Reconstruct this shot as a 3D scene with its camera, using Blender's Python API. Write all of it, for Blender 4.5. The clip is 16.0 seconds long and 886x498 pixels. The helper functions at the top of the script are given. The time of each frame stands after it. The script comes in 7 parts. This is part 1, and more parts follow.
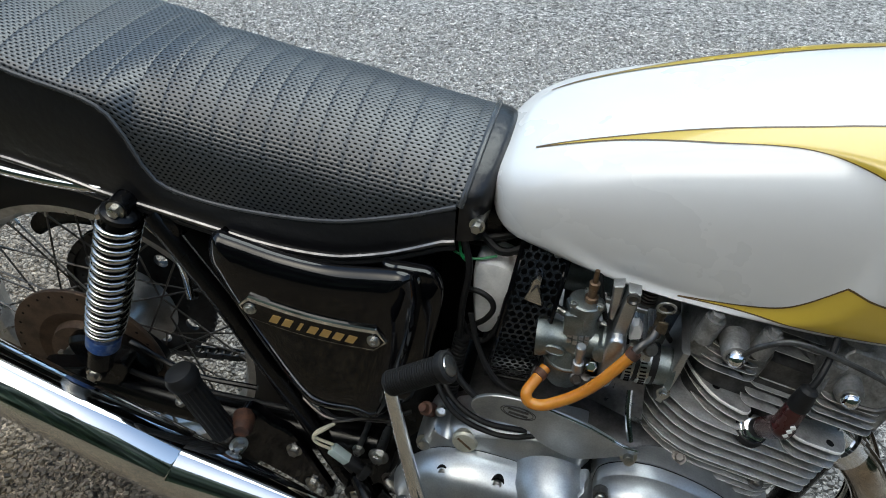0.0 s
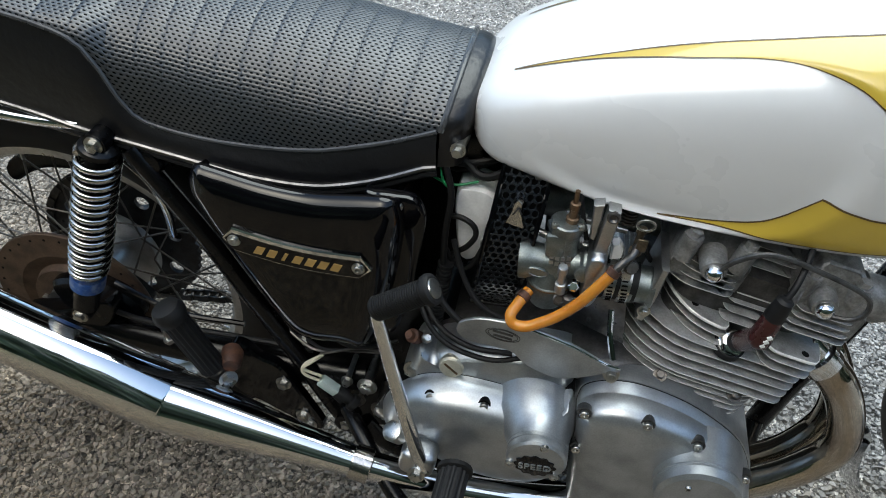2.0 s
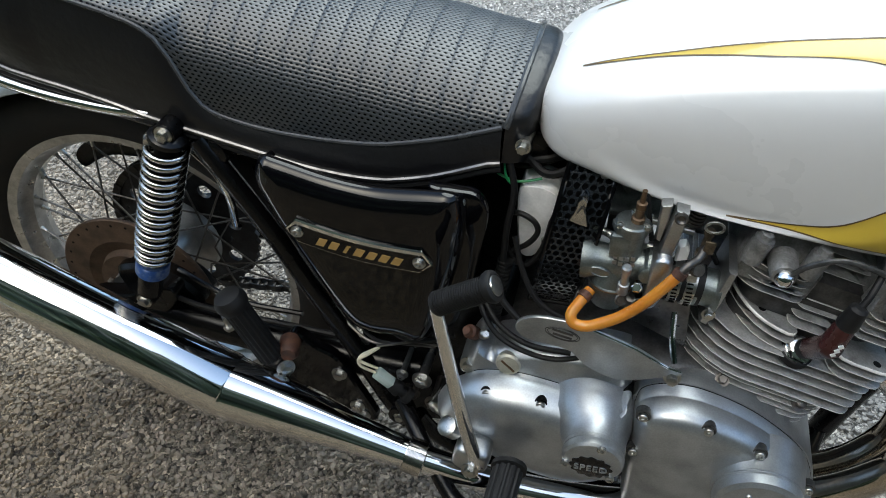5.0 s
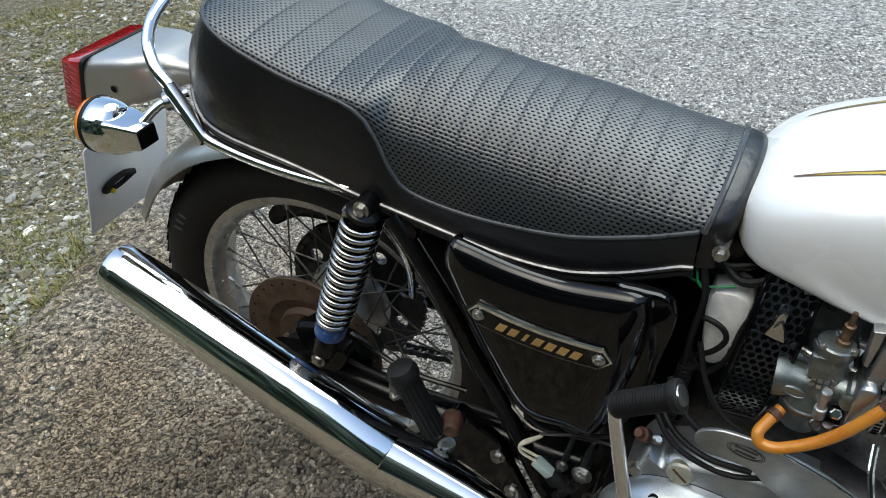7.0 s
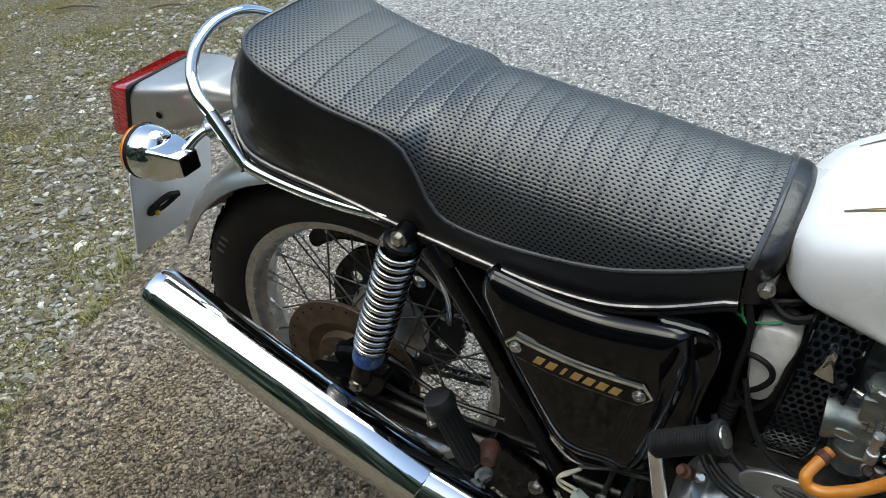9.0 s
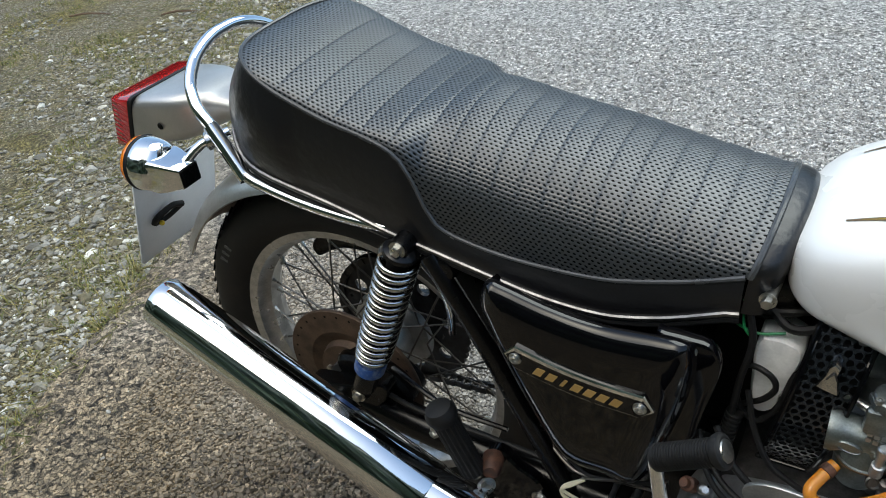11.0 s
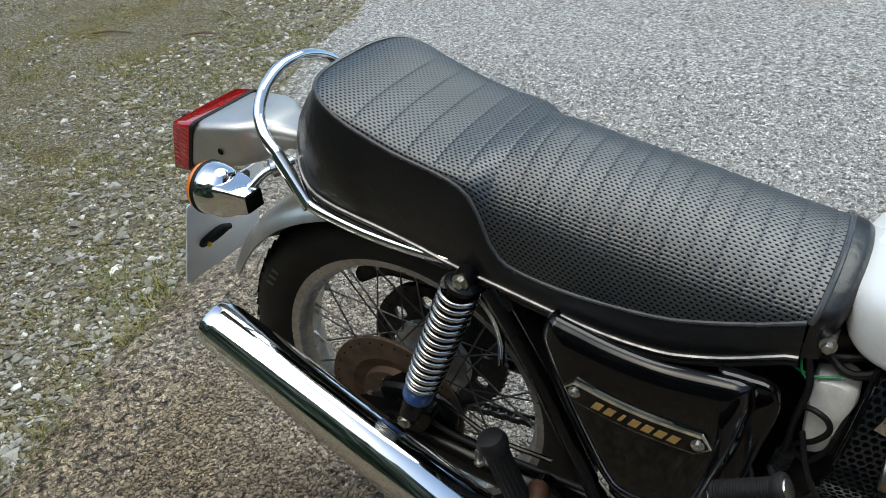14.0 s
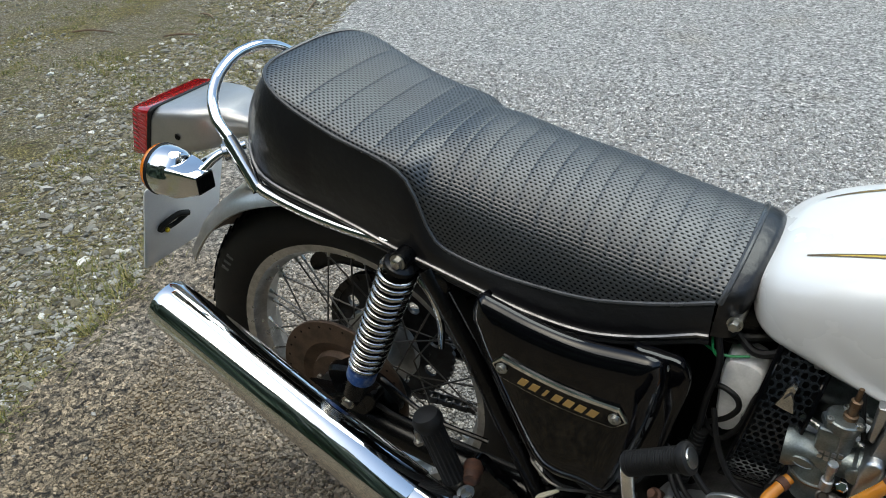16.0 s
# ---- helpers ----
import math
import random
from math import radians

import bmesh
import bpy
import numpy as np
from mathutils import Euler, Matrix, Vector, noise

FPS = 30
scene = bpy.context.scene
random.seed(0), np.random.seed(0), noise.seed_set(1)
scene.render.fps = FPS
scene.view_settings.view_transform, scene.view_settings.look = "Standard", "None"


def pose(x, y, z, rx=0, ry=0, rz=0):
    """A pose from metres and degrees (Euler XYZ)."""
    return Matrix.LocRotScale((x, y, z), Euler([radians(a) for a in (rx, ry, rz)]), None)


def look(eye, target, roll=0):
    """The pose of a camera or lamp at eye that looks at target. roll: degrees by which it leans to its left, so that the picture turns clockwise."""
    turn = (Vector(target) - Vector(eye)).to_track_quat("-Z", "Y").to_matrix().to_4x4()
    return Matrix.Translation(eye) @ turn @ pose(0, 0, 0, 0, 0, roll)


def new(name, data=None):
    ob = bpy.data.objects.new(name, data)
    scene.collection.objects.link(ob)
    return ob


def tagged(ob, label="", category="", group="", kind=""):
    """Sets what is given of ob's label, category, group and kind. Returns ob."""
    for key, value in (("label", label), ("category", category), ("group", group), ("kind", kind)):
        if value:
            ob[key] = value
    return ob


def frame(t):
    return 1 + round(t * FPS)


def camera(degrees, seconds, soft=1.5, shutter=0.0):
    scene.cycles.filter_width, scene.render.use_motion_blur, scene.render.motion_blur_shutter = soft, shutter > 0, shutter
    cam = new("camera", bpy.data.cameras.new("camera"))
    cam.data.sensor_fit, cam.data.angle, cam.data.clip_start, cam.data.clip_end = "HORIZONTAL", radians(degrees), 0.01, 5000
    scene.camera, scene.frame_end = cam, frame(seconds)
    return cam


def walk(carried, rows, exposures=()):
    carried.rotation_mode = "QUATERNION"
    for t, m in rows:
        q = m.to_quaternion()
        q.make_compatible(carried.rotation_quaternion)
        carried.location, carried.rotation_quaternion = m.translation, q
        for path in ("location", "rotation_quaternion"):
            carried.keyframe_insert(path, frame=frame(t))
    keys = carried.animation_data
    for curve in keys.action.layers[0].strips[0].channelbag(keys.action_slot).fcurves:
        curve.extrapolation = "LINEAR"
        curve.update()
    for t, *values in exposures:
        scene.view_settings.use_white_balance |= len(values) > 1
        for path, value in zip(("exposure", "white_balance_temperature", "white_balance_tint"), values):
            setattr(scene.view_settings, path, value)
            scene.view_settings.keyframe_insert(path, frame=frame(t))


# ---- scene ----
cam = camera(59.2, 16.0, soft=1.0)
PATH = [
    (0.0, pose(0.7205, -0.782, 1.2039, 52.556, 0.095, 13.194)),
    (0.5, pose(0.7303, -0.7918, 1.1817, 50.817, 0.718, 11.508)),
    (1.0, pose(0.7276, -0.8003, 1.1838, 49.957, 0.802, 11.419)),
    (1.5, pose(0.7286, -0.804, 1.1817, 49.343, 0.679, 10.996)),
    (2.0, pose(0.7256, -0.8054, 1.1849, 49.104, 0.508, 11.216)),
    (2.5, pose(0.7218, -0.8054, 1.1839, 48.941, 0.398, 11.615)),
    (3.0, pose(0.7188, -0.8069, 1.1848, 48.897, 0.353, 12.215)),
    (3.5, pose(0.7143, -0.8061, 1.1833, 48.816, 0.358, 12.879)),
    (5.8, pose(0.697, -0.8039, 1.1923, 48.556, 1.613, 16.272)),
    (6.0, pose(0.6893, -0.8038, 1.197, 48.744, 1.841, 17.436)),
    (6.2, pose(0.6776, -0.7953, 1.2005, 51.086, 3.15, 21.027)),
    (6.4, pose(0.6596, -0.8003, 1.2054, 53.224, 3.321, 23.673)),
    (6.5, pose(0.6567, -0.8073, 1.2146, 53.298, 3.097, 24.366)),
    (7.0, pose(0.654, -0.8056, 1.2143, 53.611, 3.615, 25.971)),
    (7.5, pose(0.6519, -0.7975, 1.217, 53.832, 4.009, 27.267)),
    (8.0, pose(0.6515, -0.7927, 1.2212, 54.163, 4.425, 27.989)),
    (8.5, pose(0.6506, -0.7852, 1.2261, 54.36, 4.723, 28.5)),
    (9.0, pose(0.6517, -0.7831, 1.2287, 54.503, 5.183, 28.794)),
    (9.5, pose(0.6574, -0.7772, 1.2298, 54.422, 5.586, 28.958)),
    (12.0, pose(0.6695, -0.7602, 1.2414, 54.722, 6.199, 29.81)),
    (12.5, pose(0.6849, -0.7639, 1.252, 55.051, 5.357, 30.407)),
    (13.0, pose(0.6849, -0.7701, 1.2644, 55.537, 4.528, 30.918)),
    (13.5, pose(0.6361, -0.7936, 1.2664, 56.081, 4.43, 30.695)),
    (14.0, pose(0.604, -0.8213, 1.2647, 56.625, 4.187, 30.306)),
    (14.5, pose(0.6196, -0.8273, 1.2585, 56.879, 4.011, 29.992)),
    (15.0, pose(0.6445, -0.8276, 1.2585, 57.243, 3.333, 30.078)),
    (15.5, pose(0.671, -0.8406, 1.2525, 57.509, 2.76, 30.089)),
    (16.0, pose(0.6819, -0.8412, 1.2515, 57.554, 2.394, 30.062)),
]
walk(cam, PATH, [(0.0, 1.0, 6230, -1), (1.0, 1.15, 6230, -1), (3.0, 1.22, 6230, -1), (9.0, 1.18, 6350, -1), (12.0, 1.12, 6380, -1), (14.0, 1.06, 6400, -1), (16.0, 1.06, 6400, -1)])
# ---------------------------------------------------------------- world and light
world = bpy.data.worlds.new("sky")
scene.world = world
world.use_nodes = True
wn = world.node_tree
sky = wn.nodes.new("ShaderNodeTexSky")
sky.sky_type, sky.sun_disc = "NISHITA", False
sky.sun_elevation, sky.sun_rotation = radians(62), radians(200)
sky.air_density, sky.dust_density, sky.ozone_density = 1.0, 3.0, 1.0
wn.nodes["Background"].inputs[1].default_value = 0.13
wn.links.new(sky.outputs[0], wn.nodes["Background"].inputs[0])
sun = new("sun", bpy.data.lights.new("sun", "SUN"))
sun.data.energy, sun.data.angle, sun.data.color = 1.5, radians(50), (1.0, 0.98, 0.95)
sun.matrix_world = look((0, 0, 0), (-0.16, -0.44, -0.88))


# ---------------------------------------------------------------- materials
def mat(name, color, rough=0.5, metal=0.0, vary=0.12, scale=30.0, fine=400.0, bump=0.0, bump_scale=300.0,
        coat=0.0, second=None, second_at=0.55, rough_vary=0.08):
    """A painted, cast or moulded surface: two scales of colour change, uneven gloss and fine relief."""
    m = bpy.data.materials.new(name)
    m.use_nodes = True
    nt = m.node_tree
    b = nt.nodes["Principled BSDF"]
    tc = nt.nodes.new("ShaderNodeTexCoord")
    big, small = nt.nodes.new("ShaderNodeTexNoise"), nt.nodes.new("ShaderNodeTexNoise")
    big.inputs["Scale"].default_value, small.inputs["Scale"].default_value = scale, fine
    big.inputs["Detail"].default_value = 5
    for n in (big, small):
        nt.links.new(tc.outputs["Object"], n.inputs["Vector"])
    ramp = nt.nodes.new("ShaderNodeValToRGB")
    c2 = second or tuple(c * (1 - vary) for c in color)
    c1 = color if second else tuple(min(1, c * (1 + vary * 0.6)) for c in color)
    ramp.color_ramp.elements[0].color, ramp.color_ramp.elements[1].color = (*c1, 1), (*c2, 1)
    ramp.color_ramp.elements[0].position = max(0, second_at - 0.15)
    ramp.color_ramp.elements[1].position = min(1, second_at + 0.15)
    nt.links.new(big.outputs["Fac"], ramp.inputs["Fac"])
    mix = nt.nodes.new("ShaderNodeMix")
    mix.data_type, mix.blend_type = "RGBA", "MULTIPLY"
    mix.inputs["Factor"].default_value = min(1.0, vary * 1.5)
    nt.links.new(ramp.outputs["Color"], mix.inputs["A"])
    nt.links.new(small.outputs["Fac"], mix.inputs["B"])
    nt.links.new(mix.outputs["Result"], b.inputs["Base Color"])
    mr = nt.nodes.new("ShaderNodeMapRange")
    mr.inputs["To Min"].default_value, mr.inputs["To Max"].default_value = max(0.02, rough - rough_vary), min(1, rough + rough_vary)
    nt.links.new(big.outputs["Fac"], mr.inputs["Value"])
    nt.links.new(mr.outputs["Result"], b.inputs["Roughness"])
    b.inputs["Metallic"].default_value = metal
    b.inputs["Coat Weight"].default_value, b.inputs["Coat Roughness"].default_value = coat, 0.04
    if bump:
        bt, bn = nt.nodes.new("ShaderNodeTexNoise"), nt.nodes.new("ShaderNodeBump")
        bt.inputs["Scale"].default_value, bt.inputs["Detail"].default_value = bump_scale, 4
        bn.inputs["Strength"].default_value, bn.inputs["Distance"].default_value = bump, 0.001
        nt.links.new(tc.outputs["Object"], bt.inputs["Vector"])
        nt.links.new(bt.outputs["Fac"], bn.inputs["Height"])
        nt.links.new(bn.outputs["Normal"], b.inputs["Normal"])
    return m


M_WHITE = mat("white_paint", (0.70, 0.705, 0.705), 0.28, 0, 0.02, 6, 60, coat=0.6, rough_vary=0.04)
M_YELLOW = mat("yellow_paint", (0.54, 0.39, 0.05), 0.28, 0, 0.05, 6, 60, coat=0.6, rough_vary=0.04)
M_PIN = mat("pinstripe", (0.10, 0.06, 0.02), 0.4, 0, 0.1)
M_BLACK = mat("gloss_black_enamel", (0.002, 0.002, 0.0028), 0.06, 0, 0.2, 20, 200, rough_vary=0.05)
M_FRAME = mat("frame_black", (0.004, 0.004, 0.0045), 0.24, 0, 0.3, 30, 300, bump=0.05, rough_vary=0.12)
# near-black for black parts, and as painted shade in holes and gaps
M_DARK = mat("black_and_recess_shade", (0.003, 0.003, 0.003), 0.6, 0, 0.3)
M_VINYL = mat("smooth_vinyl", (0.009, 0.009, 0.0102), 0.34, 0, 0.3, 25, 250, bump=1.0, bump_scale=95, rough_vary=0.1)
M_PIPING = mat("piping_vinyl", (0.060, 0.062, 0.065), 0.25, 0, 0.2, 25, 250)
M_CHROME = mat("chrome", (0.80, 0.81, 0.82), 0.06, 1, 0.04, 12, 90, rough_vary=0.035)
M_CHROME_OLD = mat("worn_chrome", (0.62, 0.61, 0.59), 0.17, 1, 0.18, 40, 350, bump=0.05, rough_vary=0.1)
M_BLUED = mat("heat_tinted_chrome", (0.70, 0.65, 0.57), 0.09, 1, 0.25, 14, 200, second=(0.46, 0.38, 0.30), rough_vary=0.08)
M_ALU = mat("polished_alloy", (0.45, 0.475, 0.495), 0.33, 0.82, 0.22, 26, 500, bump=0.05, bump_scale=500, rough_vary=0.09)
M_ALU_DULL = mat("dull_alloy", (0.56, 0.57, 0.575), 0.38, 1, 0.25, 30, 500, bump=0.12, bump_scale=450, rough_vary=0.12)
M_CAST = mat("cast_fin_alloy", (0.48, 0.48, 0.475), 0.40, 0.4, 0.35, 50, 420, bump=0.25, bump_scale=420,
             second=(0.30, 0.297, 0.29), rough_vary=0.12)
M_FIN_EDGE = mat("worn_fin_edge", (0.88, 0.88, 0.87), 0.4, 0.15, 0.2, 60, 420, bump=0.1)
M_TRIM = mat("dull_trim", (0.20, 0.20, 0.205), 0.3, 1, 0.3, 60, 300)
M_DUST_TYRE = mat("dusty_tyre", (0.075, 0.062, 0.05), 0.9, 0, 0.4, 40, 260, bump=0.4, bump_scale=260, second=(0.12, 0.10, 0.08))
M_CARB = mat("carburettor_alloy", (0.29, 0.32, 0.315), 0.45, 1, 0.3, 60, 500, bump=0.2, bump_scale=500, rough_vary=0.1)
M_STEEL = mat("zinc_steel", (0.55, 0.55, 0.53), 0.30, 1, 0.25, 80, 600, rough_vary=0.12)
M_RUBBER = mat("black_rubber", (0.009, 0.009, 0.0095), 0.58, 0, 0.25, 60, 400, bump=0.15, bump_scale=500)
M_TYRE = mat("tyre_rubber", (0.010, 0.0098, 0.0095), 0.62, 0, 0.3, 30, 300, bump=0.25, bump_scale=350,
             second=(0.020, 0.018, 0.016))
M_RUST = mat("rusty_disc", (0.15, 0.10, 0.068), 0.55, 0.55, 0.35, 45, 350, bump=0.3, bump_scale=350,
             second=(0.09, 0.062, 0.045), rough_vary=0.12)
M_RUST_STEEL = mat("rusty_steel", (0.16, 0.07, 0.04), 0.6, 0.3, 0.35, 60, 350, bump=0.3, second=(0.05, 0.03, 0.025))
M_HOSE = mat("amber_hose", (0.60, 0.25, 0.035), 0.25, 0, 0.12, 40, 200, second=(0.50, 0.18, 0.02))
M_HOSE.node_tree.nodes["Principled BSDF"].inputs["Subsurface Weight"].default_value = 0.25
M_HOSE.node_tree.nodes["Principled BSDF"].inputs["Subsurface Radius"].default_value = (0.006, 0.003, 0.001)
M_BAKELITE = mat("red_brown_plug_cap", (0.045, 0.011, 0.011), 0.26, 0, 0.2, 60, 300)
M_RED = mat("red_lens", (0.34, 0.008, 0.012), 0.12, 0, 0.15, 60, 400, coat=0.6)
M_AMBER = mat("amber_lens", (0.75, 0.20, 0.01), 0.15, 0, 0.1, 60, 400, coat=0.6)
M_PLATE = mat("plate_back", (0.78, 0.80, 0.82), 0.4, 0, 0.06, 12, 200, second=(0.70, 0.72, 0.74))
M_BLUE = mat("blue_band", (0.03, 0.09, 0.30), 0.35, 0, 0.4, 120, 500, second=(0.30, 0.36, 0.45), second_at=0.6)
M_GOLD = mat("gold_lettering", (0.42, 0.27, 0.09), 0.4, 0.2, 0.1)
M_YELLOW_DOT = mat("yellow_plastic", (0.75, 0.55, 0.02), 0.4)
M_CREAM = mat("cream_plastic", (0.62, 0.58, 0.44), 0.4, 0, 0.1)
M_CONNECTOR = mat("grey_green_plastic", (0.42, 0.50, 0.48), 0.35, 0, 0.1)
M_GREEN = mat("green_insulation", (0.03, 0.30, 0.10), 0.4)
M_WHITE_PLASTIC = mat("white_plastic", (0.84, 0.85, 0.84), 0.35, 0, 0.08, 30)
M_FOIL = mat("crumpled_foil", (0.93, 0.94, 0.94), 0.32, 0.1, 0.12, 60, 300, bump=1.0, bump_scale=45)
M_TAP = mat("oily_tap_metal", (0.20, 0.16, 0.11), 0.42, 0.8, 0.4, 90, 400, second=(0.09, 0.075, 0.055))
M_BRASS = mat("old_brass", (0.24, 0.16, 0.10), 0.4, 0.9, 0.3, 80, 400)

for m_, lev in ((M_BLACK, 0.4), (M_FRAME, 0.3), (M_DARK, 0.1), (M_RUBBER, 0.3), (M_TYRE, 0.25), (M_VINYL, 0.5)):
    m_.node_tree.nodes["Principled BSDF"].inputs["Specular IOR Level"].default_value = lev


def seat_vinyl():
    """Basket-weave vinyl: staggered pits about 5 mm apart and stitched cross ribs."""
    m = mat("woven_vinyl", (0.025, 0.030, 0.036), 0.40, 0, 0.25, 14, 260, rough_vary=0.06)
    nt = m.node_tree
    b = nt.nodes["Principled BSDF"]
    N, K = nt.nodes.new, nt.links.new

    def op(kind, a, c=None, d=None):
        n = N("ShaderNodeMath")
        n.operation = kind
        for i, v in enumerate((a, c, d)):
            if v is None:
                continue
            if isinstance(v, (int, float)):
                n.inputs[i].default_value = v
            else:
                K(v, n.inputs[i])
        return n.outputs[0]

    uv = N("ShaderNodeUVMap")
    uv.uv_map = "UVMap"
    sep = N("ShaderNodeSeparateXYZ")
    K(uv.outputs[0], sep.inputs[0])
    u, v = sep.outputs["X"], sep.outputs["Y"]
    pu, pv = 0.0068, 0.0048
    row = op("FLOOR", op("DIVIDE", v, pv))
    shift = op("MULTIPLY", op("MODULO", op("ABSOLUTE", row), 2.0), 0.5)
    fu = op("SUBTRACT", op("FRACT", op("ADD", op("DIVIDE", u, pu), shift)), 0.5)
    fv = op("SUBTRACT", op("FRACT", op("DIVIDE", v, pv)), 0.5)
    d = op("SQRT", op("ADD", op("POWER", op("MULTIPLY", fu, 1.0), 2.0), op("POWER", op("MULTIPLY", fv, 1.2), 2.0)))
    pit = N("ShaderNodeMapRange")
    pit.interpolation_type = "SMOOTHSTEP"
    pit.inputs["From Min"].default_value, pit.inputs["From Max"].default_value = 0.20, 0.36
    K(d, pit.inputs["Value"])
    uv2 = N("ShaderNodeUVMap")
    uv2.uv_map = "ribs"
    sep2 = N("ShaderNodeSeparateXYZ")
    K(uv2.outputs[0], sep2.inputs[0])
    rib = op("ABSOLUTE", op("SUBTRACT", op("FRACT", sep2.outputs["X"]), 0.5))
    groove = N("ShaderNodeMapRange")
    groove.interpolation_type = "SMOOTHSTEP"
    groove.inputs["From Min"].default_value, groove.inputs["From Max"].default_value = 0.0, 0.045
    K(rib, groove.inputs["Value"])
    dome = N("ShaderNodeMapRange")
    dome.inputs["From Min"].default_value, dome.inputs["From Max"].default_value = 0.0, 0.68
    K(d, dome.inputs["Value"])
    height = op("ADD", op("MULTIPLY", op("POWER", dome.outputs[0], 0.7), 0.7), op("MULTIPLY", groove.outputs[0], 0.30))
    bn = N("ShaderNodeBump")
    bn.inputs["Strength"].default_value, bn.inputs["Distance"].default_value = 1.0, 0.0010
    K(height, bn.inputs["Height"])
    K(bn.outputs["Normal"], b.inputs["Normal"])
    # pits and seams are coloured darker, as the shade inside them
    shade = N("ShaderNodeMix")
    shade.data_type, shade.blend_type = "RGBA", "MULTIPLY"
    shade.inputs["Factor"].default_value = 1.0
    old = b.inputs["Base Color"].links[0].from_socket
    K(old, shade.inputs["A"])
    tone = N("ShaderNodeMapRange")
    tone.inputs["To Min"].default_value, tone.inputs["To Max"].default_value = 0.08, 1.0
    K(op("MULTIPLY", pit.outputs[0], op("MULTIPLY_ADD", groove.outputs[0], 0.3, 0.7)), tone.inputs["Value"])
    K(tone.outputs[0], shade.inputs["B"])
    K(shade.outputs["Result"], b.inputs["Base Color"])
    # less gloss in the pits deepens that painted shade
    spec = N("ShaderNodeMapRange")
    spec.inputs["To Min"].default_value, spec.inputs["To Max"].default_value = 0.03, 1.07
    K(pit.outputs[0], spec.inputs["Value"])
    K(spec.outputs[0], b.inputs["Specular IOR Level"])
    return m


M_WOVEN = seat_vinyl()


def stone_ground(name, chip, colors, gap, rel, dirt, dirt_at, dirt_scale, mottled=0.5):
    """Angular stone chips of uneven size set in a darker binder, with dirt in patches."""
    m = bpy.data.materials.new(name)
    m.use_nodes = True
    nt = m.node_tree
    N, K = nt.nodes.new, nt.links.new
    b = nt.nodes["Principled BSDF"]
    b.inputs["Roughness"].default_value = 0.62
    b.inputs["Specular IOR Level"].default_value = 0.5
    tc = N("ShaderNodeTexCoord")

    def op(kind, a, c, d=None):
        n = N("ShaderNodeMath")
        n.operation = kind
        for k, v in enumerate((a, c, d)):
            if v is None:
                continue
            if isinstance(v, (int, float)):
                n.inputs[k].default_value = v
            else:
                K(v, n.inputs[k])
        return n.outputs[0]

    def noise_of(scale, detail, rough=0.5, dist=0.0):
        n = N("ShaderNodeTexNoise")
        for k, v in (("Scale", scale), ("Detail", detail), ("Roughness", rough), ("Distortion", dist)):
            n.inputs[k].default_value = v
        K(tc.outputs["Object"], n.inputs["Vector"])
        return n

    def remap(v, lo, hi, a=0.0, c=1.0):
        n = N("ShaderNodeMapRange")
        n.interpolation_type = "SMOOTHSTEP"
        for k, x in (("From Min", lo), ("From Max", hi), ("To Min", a), ("To Max", c)):
            n.inputs[k].default_value = x
        K(v, n.inputs["Value"])
        return n.outputs[0]

    warp = noise_of(0.7 / chip, 3)
    mixv = N("ShaderNodeMix")
    mixv.data_type, mixv.blend_type = "RGBA", "LINEAR_LIGHT"
    mixv.inputs["Factor"].default_value = chip * 1.5
    K(tc.outputs["Object"], mixv.inputs["A"])
    K(warp.outputs["Color"], mixv.inputs["B"])
    v1, v2 = N("ShaderNodeTexVoronoi"), N("ShaderNodeTexVoronoi")
    v2.feature = "DISTANCE_TO_EDGE"
    for v in (v1, v2):
        v.inputs["Scale"].default_value = 1 / chip
        K(mixv.outputs["Result"], v.inputs["Vector"])
    sep = N("ShaderNodeSeparateColor")
    K(v1.outputs["Color"], sep.inputs[0])
    rough = noise_of(0.55 / chip, 6, 0.72, 0.6)
    mott = remap(rough.outputs["Fac"], 0.34, 0.66)
    tone = op("ADD", op("MULTIPLY", sep.outputs[0], 1 - mottled), op("MULTIPLY", mott, mottled))
    ramp = N("ShaderNodeValToRGB")
    els = ramp.color_ramp.elements
    while len(els) < len(colors):
        els.new(0.5)
    for i, c in enumerate(colors):
        els[i].position, els[i].color = 0.12 + 0.76 * i / (len(colors) - 1), (*c, 1)
    K(tone, ramp.inputs["Fac"])
    edge = remap(v2.outputs["Distance"], -0.03, 0.10)
    sunk = remap(sep.outputs[1], -0.30, 0.16)
    lift = op("MULTIPLY", op("MULTIPLY", edge, sunk), remap(rough.outputs["Fac"], 0.34, 0.455, 0.0, 1.0))
    mix = N("ShaderNodeMix")
    mix.data_type = "RGBA"
    mix.inputs["A"].default_value = (*gap, 1)
    K(lift, mix.inputs["Factor"])
    K(ramp.outputs["Color"], mix.inputs["B"])
    dn = noise_of(dirt_scale, 8)
    dr = remap(dn.outputs["Fac"], dirt_at, dirt_at + 0.25)
    dmix = N("ShaderNodeMix")
    dmix.data_type, dmix.blend_type = "RGBA", "MIX"
    K(dr, dmix.inputs["Factor"])
    K(mix.outputs["Result"], dmix.inputs["A"])
    dcol = N("ShaderNodeMix")
    dcol.data_type, dcol.blend_type = "RGBA", "MULTIPLY"
    dcol.inputs["Factor"].default_value = 1.0
    dcol.inputs["B"].default_value = (*dirt, 1)
    K(mix.outputs["Result"], dcol.inputs["A"])
    K(dcol.outputs["Result"], dmix.inputs["B"])
    K(dmix.outputs["Result"], b.inputs["Base Color"])
    fine = noise_of(700, 3)
